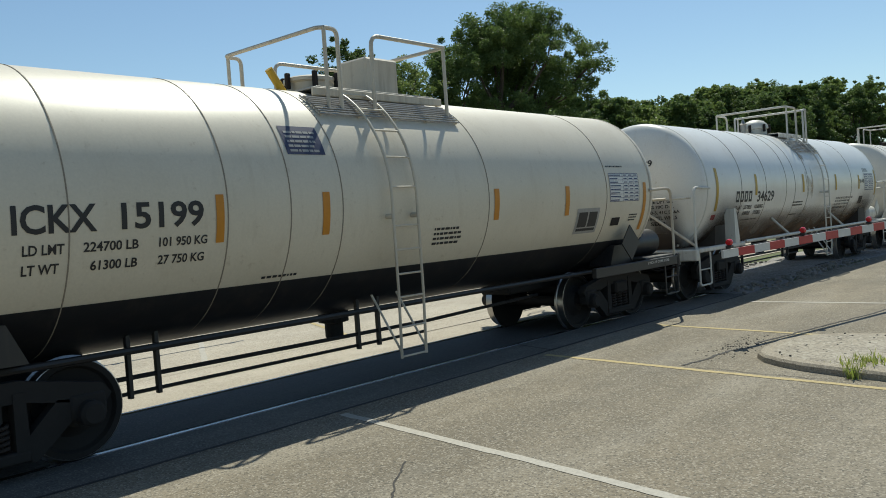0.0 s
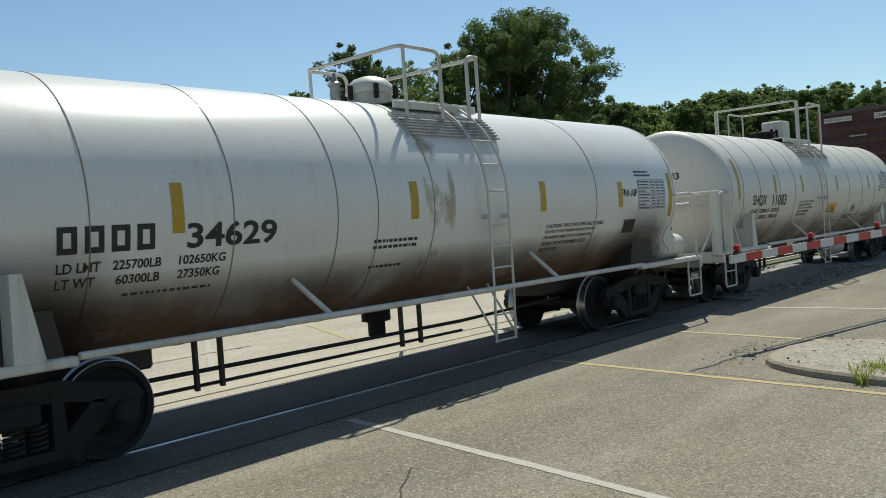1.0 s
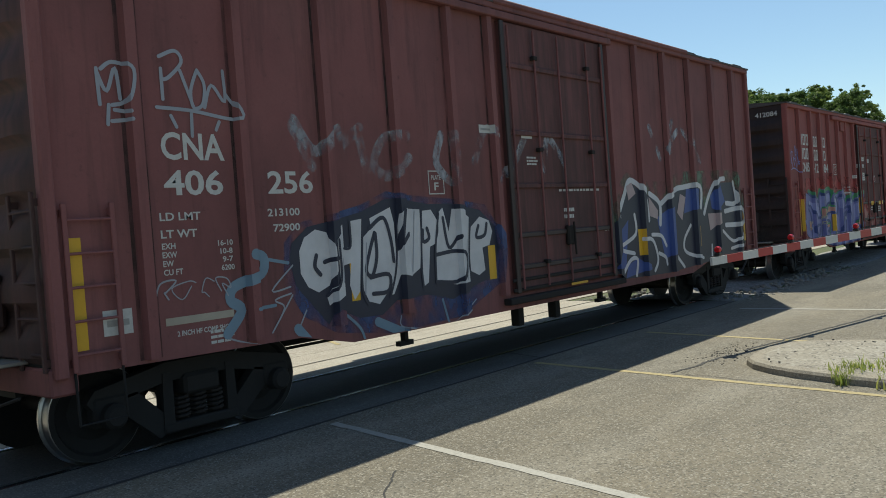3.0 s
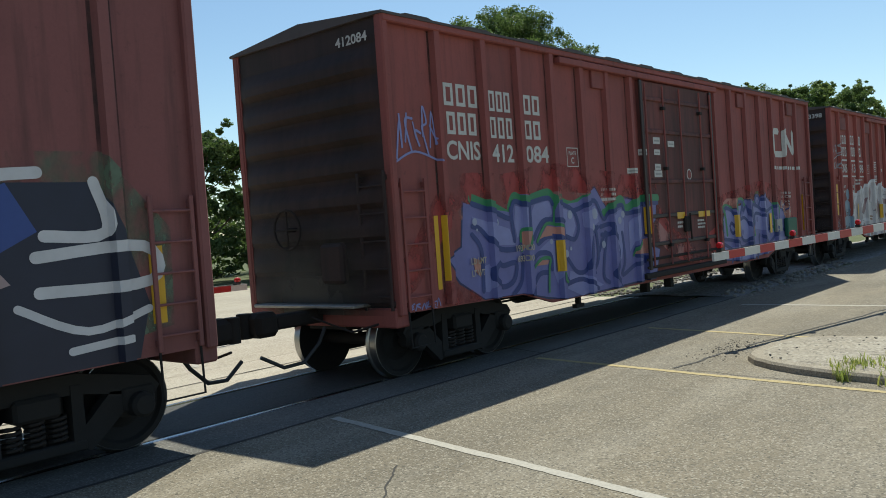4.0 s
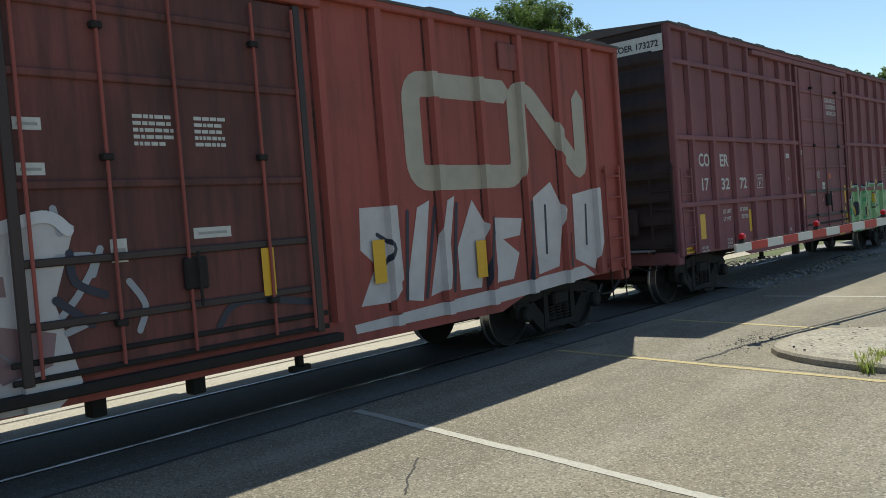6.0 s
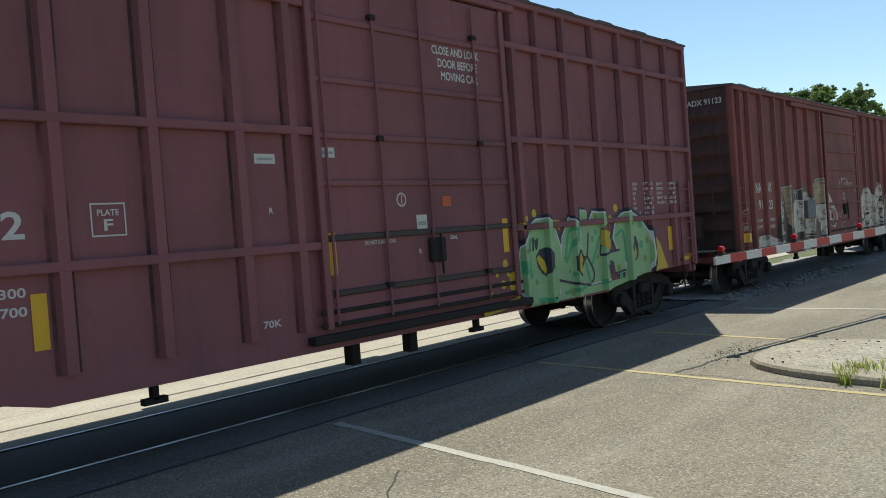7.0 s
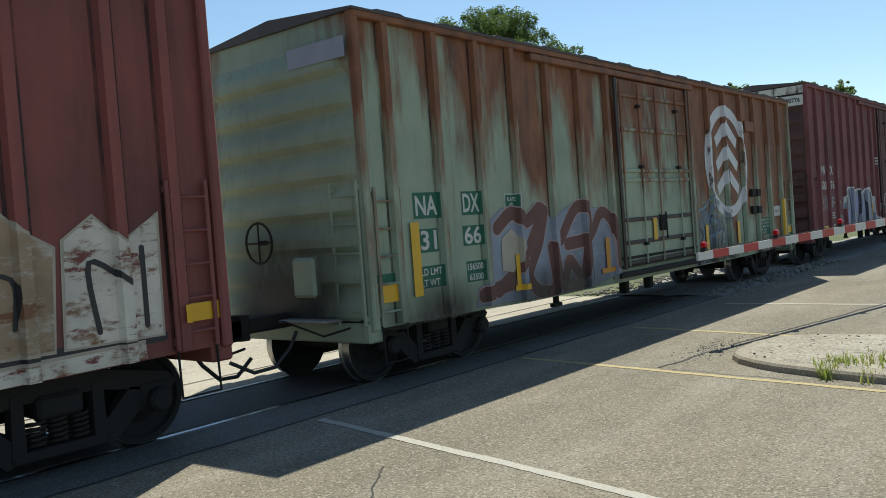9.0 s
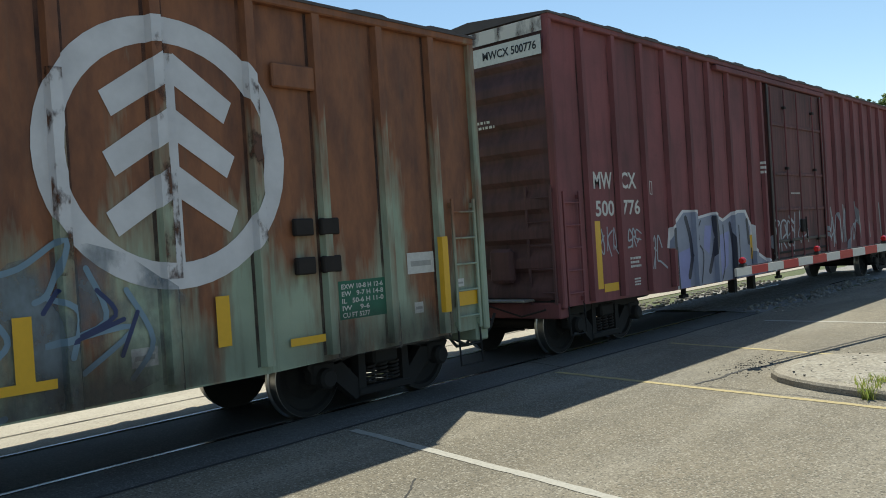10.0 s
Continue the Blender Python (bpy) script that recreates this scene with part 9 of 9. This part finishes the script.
sprayed(car_f, side_f, SPRAY["navy"], [[(9.73, 1.44), (9.86, 1.28), (9.76, 1.12)], [(10.68, 1.66), (10.83, 1.43), (10.43, 1.25), (10.90, 1.39)], [(10.35, 1.68), (10.23, 1.51)], [(11.03, 1.44), (10.87, 1.08)]], 0.0130, 0.040)
for q in [(0.78, 1.04, 0.94, 1.96), (0.14, 1.03, 0.46, 1.25), (5.5, 0.90, 5.95, 0.98), (5.67, 0.98, 5.81, 1.49), (9.82, 0.90, 10.3, 0.98), (9.98, 0.98, 10.13, 1.50), (11.8, 1.02, 11.95, 1.50), (12.64, 0.91, 13.10, 0.99), (14.92, 1.02, 15.04, 1.94), (15.21, 1.06, 15.65, 1.25), (3.0, 0.96, 3.1, 1.4), (2.95, 0.88, 3.35, 0.96), (7.4, 1.35, 7.55, 1.75)]:
    decal("reflector", rect(*q), ORANGE if q[0] in (5.5, 5.67) else REFLECTOR, car_f, side_f.on(0.034), "yellow reflective strip", side_f.cuts)
sticker(car_f, side_f, [(14.42, 1.52, 14.88, 1.77), (15.25, 1.3, 15.42, 1.4), (10.95, 0.95, 11.2, 1.12), (14.5, 1.05, 14.65, 1.18)])
decal("number_panel", rect(0.38, 3.92, 1.38, 4.16), SPRAY["silver"], car_f, end_on(0.085), "faded blank panel on the end")
for zz in (1.75, 2.15):
    for k in range(2):
        part("lock_block", Geo().box(12.75 + k * 0.35, 13.0 + k * 0.35, -1.47, -1.40, zz - 0.12, zz + 0.06, 0.015), IRON_RUST, car_f)
part("lock_block", Geo().box(12.6, 13.15, -1.45, -1.40, 3.55, 3.8, 0.015), GREEN_CAR, car_f)

for x0, x1 in ((0.15, 2.4), (2.4, 6.2), (9.4, 12.4), (12.4, 15.6)):
    decal("sill_grime", rect(x0, 0.70, x1, 1.25), SILL_GRIME, car_f, side_f.on(0.0165), "brown grime along the sill", side_f.cuts)

# rose boxcar
words(car_g, side_g, [("MW", 1.10, 2.54, 0.27, 0.56), ("CX", 1.94, 2.55, 0.27, 0.50), ("500", 1.12, 2.11, 0.25, 0.56), ("776", 1.94, 2.12, 0.25, 0.58)], CHALK)
reflectors(car_g, side_g, [(1.06, 0.98, 1.22, 2.04), (1.24, 0.92, 1.68, 1.05), (7.1, 1.1, 7.22, 1.6)])
sprayed(car_g, side_g, SPRAY["white"], [[(3.41, 1.51), (3.50, 1.85), (3.82, 2.02), (4.07, 2.17), (4.53, 2.16), (4.70, 2.04), (5.36, 2.11), (5.81, 1.97), (6.33, 2.13), (6.96, 2.13), (7.27, 1.77), (7.26, 1.32), (8.41, 0.91), (8.36, 0.59), (3.74, 0.58), (3.73, 1.47)]], 0.0036)
sprayed(car_g, side_g, SPRAY["steel"], [[(3.49, 1.50), (3.58, 1.83), (3.86, 1.97), (4.11, 2.12), (4.48, 2.12), (4.70, 1.99), (5.35, 2.06), (5.80, 1.91), (6.38, 2.07), (6.89, 2.07), (7.15, 1.77), (7.13, 1.30), (8.21, 0.90), (8.17, 0.66), (3.82, 0.64), (3.82, 1.47)]], 0.0055, label="silver blue bubble letters with dark edges")
sprayed(car_g, side_g, SPRAY["night"], [[(4.18, 2.01), (4.32, 1.67), (4.37, 1.31)], [(5.34, 1.98), (5.38, 1.52), (5.10, 0.99)], [(6.12, 1.85), (6.22, 1.37), (6.17, 0.69)], [(3.62, 1.80), (3.62, 1.52)], [(6.98, 1.90), (7.04, 1.45)], [(4.36, 1.25), (4.22, 0.95)]], 0.0075, 0.120)
sprayed(car_g, side_g, SPRAY["night"], [[(6.49, 0.90), (6.39, 0.62)], [(5.16, 0.66), (5.40, 0.59)]], 0.0075, 0.120)
sprayed(car_g, side_g, SPRAY["night"], [[(4.79, 1.95), (4.55, 1.61), (4.85, 1.33), (4.65, 0.60)], [(3.80, 1.49), (3.82, 0.64)], [(5.79, 1.84), (5.79, 1.06), (5.51, 0.63)], [(6.56, 1.81), (6.56, 1.01)], [(7.14, 1.32), (7.20, 0.73)]], 0.0085, 0.040)
sprayed(car_g, side_g, SPRAY["lilac"], [[(3.78, 1.39), (4.29, 1.47), (4.24, 0.69), (3.87, 0.67)], [(4.97, 1.86), (5.27, 1.85), (5.10, 1.32), (4.86, 1.44)], [(5.50, 1.63), (6.05, 1.72), (5.95, 1.05), (5.43, 0.75)]], 0.0065)
sprayed(car_g, side_g, SPRAY["silver"], [[(8.40, 1.70), (8.51, 1.51)], [(8.99, 1.74), (9.12, 1.42)], [(9.97, 2.11), (9.94, 1.72)], [(10.29, 1.77), (10.45, 1.57)], [(9.27, 1.93), (9.54, 1.79)]], 0.0050, 0.070)
sprayed(car_g, side_g, SPRAY["grey"], [[(12.44, 2.08), (12.73, 1.20)], [(13.48, 2.14), (13.60, 1.23)], [(14.50, 2.21), (14.73, 1.26)], [(15.72, 2.11), (15.83, 1.25)], [(16.89, 2.15), (17.01, 1.26)]], 0.0050, 0.100)
tags(car_g, side_g, [(1.15, 1.75, 1.55, 1.85, 3, 0.03, 103), (2.05, 2.5, 1.6, 1.85, 3, 0.03, 104), (2.75, 3.3, 1.2, 1.75, 2, 0.03, 105), (8.2, 10.5, 1.2, 1.8, 5, 0.04, 106), (11.8, 14.6, 1.1, 1.8, 6, 0.06, 107)], SPRAY["silver"])
barred(car_g, side_g, [(2.1, 1.25, 0.35, 0.2, 3, 2), (2.2, 0.95, 0.2, 0.14, 3, 1), (7.9, 2.9, 0.15, 0.3, 3, 1), (9.5, 2.45, 0.6, 0.06, 1, 4)])
plate(car_g, side_g, 2.75, 2.45, 2.98, 2.68, "F")
decal("end_panel_paint", rect(0.0, 4.5, 1.38, 4.78), CHALK, car_g, end_on(0.085), "white panel with black number")
decal("lettering", letters("MWCX 500776", 0.3, 4.58, 0.13, 1.0), INK, car_g, end_on(0.09))
decal("end_panel_paint", rect(-1.36, 4.84, 1.38, 5.05), spray_soft("worn_white_band", (0.6, 0.55, 0.5), 0.35, 0.5), car_g, end_on(0.045), "worn white band across the top of the end")
decal("lettering", bars(-0.35, 3.55, 0.8, 0.16, 2, random.Random(4), 0.5, 6), CHALK, car_g, end_on(0.085))

# ---- lettering and fittings of the tank cars ----
tank_words(tank_a, [("ICKX", 2.70, 2.03, 0.24, 0.70), ("15199", 3.62, 2.03, 0.24, 0.82), ("LD LMT", 2.78, 1.86, 0.085, 0.34), ("224700 LB", 3.28, 1.86, 0.085, 0.5), ("101 950 KG", 3.98, 1.86, 0.085, 0.5), ("LT WT", 2.78, 1.70, 0.085, 0.3), ("61300 LB", 3.35, 1.70, 0.085, 0.43), ("27 750 KG", 3.98, 1.70, 0.085, 0.48)])
tank_bars(tank_a, 5.21, 1.45, 0.6, 0.05, 1, 5, pieces=5)
tank_bars(tank_a, 7.75, 1.63, 0.55, 0.24, 4, 6)
tank_bars(tank_a, 12.0, 2.62, 0.55, 0.05, 1, 7, pieces=5)
tank_bars(tank_a, 12.72, 1.72, 0.28, 0.13, 3, 8)
table(tank_a, 12.02, 2.05, 13.0, 2.52, 8, 3)
strips(tank_a, [(4.62, 1.86, 2.32, 0.09), (5.96, 1.86, 2.32, 0.10), (8.99, 1.89, 2.31, 0.11), (10.75, 1.88, 2.32, 0.11), (13.2, 1.55, 2.36, 0.10)], ORANGE)
decal("placard", rect(5.55, 2.73, 6.07, 3.05), BLUE_PLATE, tank_a, on_tank(0.004), "dark blue stencilled placard", cuts_v=V_CUTS)
decal("lettering", bars(5.6, 2.76, 0.42, 0.26, 5, random.Random(2), 0.5, 2), GREY_PLATE, tank_a, on_tank(0.007), cuts_v=V_CUTS)
decal("placard", rect(11.05, 1.58, 11.72, 1.97), GREY_PLATE, tank_a, on_tank(0.004), "black and grey stencil box", cuts_v=V_CUTS)
decal("lettering", joined(rect(11.11, 1.68, 11.37, 1.91), rect(11.41, 1.68, 11.66, 1.91), rect(11.11, 1.62, 11.66, 1.66)), INK, tank_a, on_tank(0.007), cuts_v=V_CUTS)
decal("data_plate", rect(12.15, 1.66, 12.42, 1.79), IRON_RUST, tank_a, on_tank(0.006), "rusty data plate", cuts_v=V_CUTS)
part("reservoir", Geo().lathe([(-0.62, 0.0), (-0.6, 0.16), (-0.5, 0.24), (0.5, 0.24), (0.6, 0.16), (0.62, 0.0)], (13.75, -0.85, 1.28), "x", 24), BLACK, tank_a, "black brake reservoir at the car's end", True)
decal("lettering", letters("2 INCH HF COMP SHOES", 13.0, 0.945, 0.045, 0.8), CHALK, tank_a, lambda u, v: (u, -1.486, v))
part("placard_holder", Geo().prism([(12.35, 1.35), (12.65, 1.65), (12.95, 1.35), (12.65, 1.05)], -1.38, -1.36), BLACK_STEEL, tank_a, "black diamond placard holder")
part("side_sill_plate", Geo().box(11.3, 14.2, -1.48, -1.40, 0.86, 1.02, 0.01), BLACK_STEEL, tank_a)
part("bottom_rail", Geo().tube([(1.2, -0.98, 0.92), (12.6, -0.98, 0.92)], 0.035, 8), BLACK_STEEL, tank_a, "", True)
valve_box(tank_a, 8.1, CREAM_STEEL)
manway(tank_a, 7.05, CREAM_STEEL, False)
part("vent_pipe", Geo().tube([(6.55, -0.1, 3.6), (6.33, -0.1, 3.9)], 0.05, 10), REFLECTOR_DIM, tank_a, "yellow vent pipe", True)

decal("lettering", block_word(2.29, 1.90, 0.23, 4, 0.235, 0.17), INK, tank_b, on_tank(0.004), "black stencilled mark in plain blocks", cuts_v=V_CUTS)
tank_words(tank_b, [("34629", 3.49, 1.88, 0.24, 1.02), ("LD LMT", 2.29, 1.74, 0.085, 0.38), ("225700LB", 2.78, 1.74, 0.085, 0.46), ("102650KG", 3.42, 1.74, 0.085, 0.5), ("LT WT", 2.29, 1.61, 0.085, 0.34), ("60300LB", 2.82, 1.61, 0.085, 0.42), ("27350KG", 3.42, 1.61, 0.085, 0.45), ("FRA AIP", 11.5, 2.22, 0.12, 0.5)])
for k, s in enumerate(("CAUTION: THIS CAR IS SPECIALLY LINED.", "DO NOT USE STEAM, BOILING WATER,", "OR SHARP OBJECTS TO CLEAN CAR.", "ENTER CAR WITH RUBBER SOLED", "SHOES ONLY.")):
    tank_words(tank_b, [(s, 9.35, 1.80 - 0.085 * k, 0.055, 0.044 * len(s))])
tank_bars(tank_b, 5.9, 1.72, 0.72, 0.14, 2, 11, pieces=4)
tank_bars(tank_b, 5.9, 1.50, 0.6, 0.06, 1, 12, pieces=4)
tank_bars(tank_b, 2.9, 1.50, 0.9, 0.05, 1, 13, pieces=6)
tank_bars(tank_b, 12.0, 2.56, 0.6, 0.12, 2, 14)
table(tank_b, 12.05, 2.0, 13.0, 2.5, 9, 15)
decal("placard", rect(11.62, 1.62, 12.0, 1.84), INK, tank_b, on_tank(0.004), "black stencil box", cuts_v=V_CUTS)
strips(tank_b, [(1.3, 1.75, 2.62, 0.12), (3.40, 2.03, 2.49, 0.12), (6.55, 2.04, 2.49, 0.13), (9.24, 2.05, 2.48, 0.13), (11.45, 2.05, 2.46, 0.13), (13.22, 1.85, 2.62, 0.12)], REFLECTOR_DIM)
decal("reflector", rect(1.2, 1.58, 1.4, 1.68), RED, tank_b, on_tank(0.006), "small red mark", cuts_v=V_CUTS)
decal("lettering", block_word(-0.62, 2.74, 0.13, 4, 0.125, 0.09), INK, tank_b, on_head(0.8, 0.014))
for s, u, v, h, w in [("34629", -0.05, 2.74, 0.13, 0.5), ("CAPY   16028 US GAL", -0.55, 2.62, 0.07, 0.78), ("CAPY   13346 IMP GAL", -0.55, 2.48, 0.07, 0.82), ("CAPY  60 673 LTR", -0.55, 2.35, 0.07, 0.66), ("M901E DFT GR", 0.22, 1.98, 0.075, 0.62), ("SPRG 70C D-5,", 0.22, 1.87, 0.075, 0.62), ("61C D-5, 41C D-6A", 0.16, 1.76, 0.075, 0.78), ("36 IN STL WHLS", 0.22, 1.65, 0.075, 0.66), ("SE60", 0.34, 1.54, 0.075, 0.3)]:
    decal("lettering", letters(s, u, v, h, w), INK, tank_b, on_head(0.8, 0.014))


def grid(u0, v0, u1, v1, n):
    pts = [(u0 + (u1 - u0) * i / n, v0 + (v1 - v0) * j / n) for j in range(n + 1) for i in range(n + 1)]
    return pts, [(j * (n + 1) + i, j * (n + 1) + i + 1, (j + 1) * (n + 1) + i + 1, (j + 1) * (n + 1) + i) for j in range(n) for i in range(n)]


STAIN = stain("brown_oil_stain", (0.045, 0.03, 0.02), "X", 0.15, 0.42)
STAIN_HEAD = stain("brown_head_stain", (0.06, 0.04, 0.027), "Y", 0.16, 0.45)
RUN_SOFT = spray_soft("faint_brown_runs", (0.46, 0.36, 0.24), 0.5, 0.8, 3.0)
for car, xa, xb in ((tank_b, 0.8, 13.4),):
    for xc in (xa + 1.15, xb - 1.0):
        decal("oil_stain", rect(xc - 1.0, 0.98, xc + 1.0, 2.1), STAIN, car, on_tank(0.009), "brown oily stain under the saddle", cuts_v=V_CUTS)
    decal("oil_stain", grid(0.1, 0.93, 1.05, 2.2, 10), STAIN_HEAD, car, on_head(xa, 0.02), "brown oily stain on the head")
ROAD_GRIME = stain("brown_road_grime", (0.19, 0.115, 0.062), "X", 0.08, 0.55, 0.8)
ROAD_DUST = stain("thin_road_dust", (0.30, 0.22, 0.14), "X", 0.15, 0.95, 0.8)
for car, xa, xb, film_mat in ((tank_b, 0.8, 13.4, ROAD_GRIME), (tank_c, 0.95, 13.7, ROAD_DUST)):
    n = 6
    for k in range(n):
        xs = xa + (xb - xa) * (k - 0.5) / n
        decal("road_grime", rect(max(xa + 0.05, xs), 0.93, min(xb - 0.05, xs + 2 * (xb - xa) / n), 1.72), film_mat, car, on_tank(0.007 + 0.0015 * (k % 2)), "brown road grime low on the shell", cuts_v=V_CUTS)
for xr in (6.75,):
    decal("rust_run", rect(xr, 1.3, xr + 0.55, 3.3), RUN_SOFT, tank_b, on_tank(0.0022), "brown runs below the platform", cuts_v=V_CUTS)
part("brace", Geo().tube([(0.25, 0.0, 2.05), (0.1, -1.42, 1.12)], 0.028, 8).tube([(0.25, 0.0, 2.05), (0.1, 1.42, 1.12)], 0.028, 8), CREAM_STEEL, tank_b, "cream diagonal end braces", True)
part("placard_holder", Geo().prism([(12.55, 1.45), (12.79, 1.69), (13.03, 1.45), (12.79, 1.21)], -1.53, -1.51), WHITE_STEEL, tank_b, "white diamond placard holder")
part("reservoir", Geo().lathe([(-0.5, 0.0), (-0.48, 0.15), (-0.4, 0.22), (0.4, 0.22), (0.48, 0.15), (0.5, 0.0)], (13.75, -0.95, 1.28), "x", 24), WHITE_STEEL, tank_b, "white brake reservoir at the car's end", True)
manway(tank_b, 7.29, WHITE_STEEL, True)
part("safety_valve", Geo().lathe([(3.6, 0.07), (3.9, 0.07), (3.92, 0.1), (3.96, 0.05), (4.06, 0.02), (4.06, 0.0)], (6.75, 0.1, 0), "z", 12), GRATING, tank_b, "", True)

tank_words(tank_c, [("SHQX", 2.10, 1.90, 0.25, 0.80), ("11083", 3.26, 1.90, 0.25, 0.86), ("LD LMT", 2.05, 1.76, 0.085, 0.40), ("222800 LB", 2.56, 1.76, 0.085, 0.56), ("101050 KG", 3.24, 1.76, 0.085, 0.52), ("LT WT", 1.98, 1.63, 0.085, 0.36), ("63200 LB", 2.58, 1.63, 0.085, 0.50), ("28650 KG", 3.20, 1.63, 0.085, 0.50), ("AAR 211A100W1", 12.55, 2.66, 0.06, 0.55)])
table(tank_c, 12.18, 2.2, 13.18, 2.64, 9, 21)
for k, s in enumerate(("CAUTION: DO NOT USE STEAM,", "BOILING WATER OR SHARP", "OBJECTS TO CLEAN INTERIOR.", "ENTER CAR WITH RUBBER", "SOLED SHOES ONLY.")):
    tank_words(tank_c, [(s, 5.03, 1.92 - 0.075 * k, 0.05, 0.040 * len(s))])
tank_bars(tank_c, 10.35, 1.82, 0.25, 0.04, 1, 22, pieces=4)
tank_bars(tank_c, 9.0, 1.42, 0.9, 0.12, 2, 23, pieces=5)
tank_bars(tank_c, 10.85, 1.42, 0.65, 0.12, 2, 24, pieces=4)
tank_bars(tank_c, 11.95, 2.12, 0.18, 0.16, 4, 25, pieces=2)
tank_bars(tank_c, 8.2, 1.38, 0.4, 0.05, 1, 26, pieces=4)
strips(tank_c, [(1.36, 2.08, 2.94, 0.12), (3.44, 2.18, 2.60, 0.11), (5.25, 2.19, 2.60, 0.11), (7.97, 2.20, 2.60, 0.11), (10.95, 2.20, 2.60, 0.12), (13.5, 2.07, 2.82, 0.12)], REFLECTOR_DIM)
decal("placard", rect(7.22, 1.59, 8.05, 1.86), REFLECTOR, tank_c, on_tank(0.004), "ochre stencil panel", cuts_v=V_CUTS)
decal("lettering", bars(7.32, 1.64, 0.62, 0.17, 3, random.Random(3), 0.5, 3), INK, tank_c, on_tank(0.007), cuts_v=V_CUTS)
for s, u, v, h, w in [("SHQX", -0.66, 2.58, 0.15, 0.42), ("11083", -0.05, 2.58, 0.15, 0.52), ("CAPY   15840 GAL", -0.55, 2.42, 0.07, 0.72), ("CAPY  59 950 L", -0.55, 2.29, 0.07, 0.62)]:
    decal("lettering", letters(s, u, v, h, w), INK, tank_c, on_head(0.95, 0.012))
decal("lettering", bars(-0.5, 1.55, 0.75, 0.16, 2, random.Random(5), 0.45, 6), INK, tank_c, on_head(0.95, 0.012))
decal("logo_mark", joined(*[stroke(p, 0.022, 2, 1) for p in ([(9.62, 1.80), (9.79, 1.69)], [(9.79, 1.69), (9.62, 1.58)], [(9.62, 1.58), (9.45, 1.69)], [(9.45, 1.69), (9.62, 1.80)])], rect(9.54, 1.66, 9.70, 1.72)), INK, tank_c, on_tank(0.005), "black diamond mark", cuts_v=V_CUTS)
part("placard_holder", Geo().prism([(11.75, 1.45), (12.0, 1.74), (12.25, 1.45), (12.0, 1.16)], -1.47, -1.45), WHITE_STEEL, tank_c, "white diamond placard holder")

for s in (-1, 1):
    for x, z in ((0.12, 2.28), (0.70, 2.28)):
        part("end_post", Geo().box(x - 0.06, x + 0.06, min(s * 1.30, s * 1.46), max(s * 1.30, s * 1.46), 1.0, z, 0.015), WHITE_STEEL, tank_c, "white end post")
    for p, q, r in (((0.14, s * 1.40, 1.75), (-0.12, s * 1.15, 1.05), 0.022), ((0.74, s * 1.44, 1.70), (1.12, s * 1.45, 1.06), 0.03), ((14.25, s * 1.44, 2.2), (13.95, s * 1.44, 1.06), 0.022), ((14.6, s * 1.44, 2.0), (14.25, s * 1.44, 1.06), 0.022)):
        part("end_brace", Geo().tube([p, q], r, 7), WHITE_STEEL, tank_c, "", True)
part("end_beam_top", Geo().box(0.07, 0.17, -1.45, 1.45, 2.18, 2.28, 0.015), WHITE_STEEL, tank_c)
w = Geo().tube([(0.10, 0.75 + 0.28 * math.cos(t * 0.3927), 1.75 + 0.28 * math.sin(t * 0.3927)) for t in range(16)], 0.02, 6, closed=True)
for t in range(6):
    w.tube([(0.10, 0.75, 1.75), (0.10, 0.75 + 0.28 * math.cos(t * 1.0472), 1.75 + 0.28 * math.sin(t * 1.0472))], 0.014, 5)
w.tube([(0.10, 0.75, 1.75), (0.55, 0.75, 1.75)], 0.03, 8)
part("brake_wheel", w, CREAM_STEEL, tank_c, "cream spoked hand brake wheel", True)
valve_box(tank_c, 7.6, WHITE_STEEL)
manway(tank_c, 6.6, IRON_RUST, False)

# coupling-gap shade and grime, painted low on the ends
for car, h in ((car_b, 1.2), (car_c, 1.3), (car_e, 1.0), (car_f, 1.15)):
    decal("end_shade", rect(-1.36, 0.88, 1.36, 1.05 + h), stain("low_end_shade_grime", (0.03, 0.026, 0.022), "Y", 0.12, 0.45, 1.4), car, end_on(0.125), "painted shade and grime low on the end")


# ---- movement ----
def motions():
    """The whole train rolls at one speed, and every wheelset turns with it."""
    steps = [(k * 0.5, k * 0.5 * SPEED) for k in range(21)]
    for car, start in TRAIN:
        walk(car, [(t, pose(start - s, 0, 0)) for t, s in steps])
    turn = math.degrees(SPEED / WHEEL_R)
    for ax, x in WHEELSETS:
        walk(ax, [(k / FPS, pose(x, 0, WHEEL_R, 0, -turn * k / FPS, 0)) for k in range(FPS * 10 + 1)])


motions()
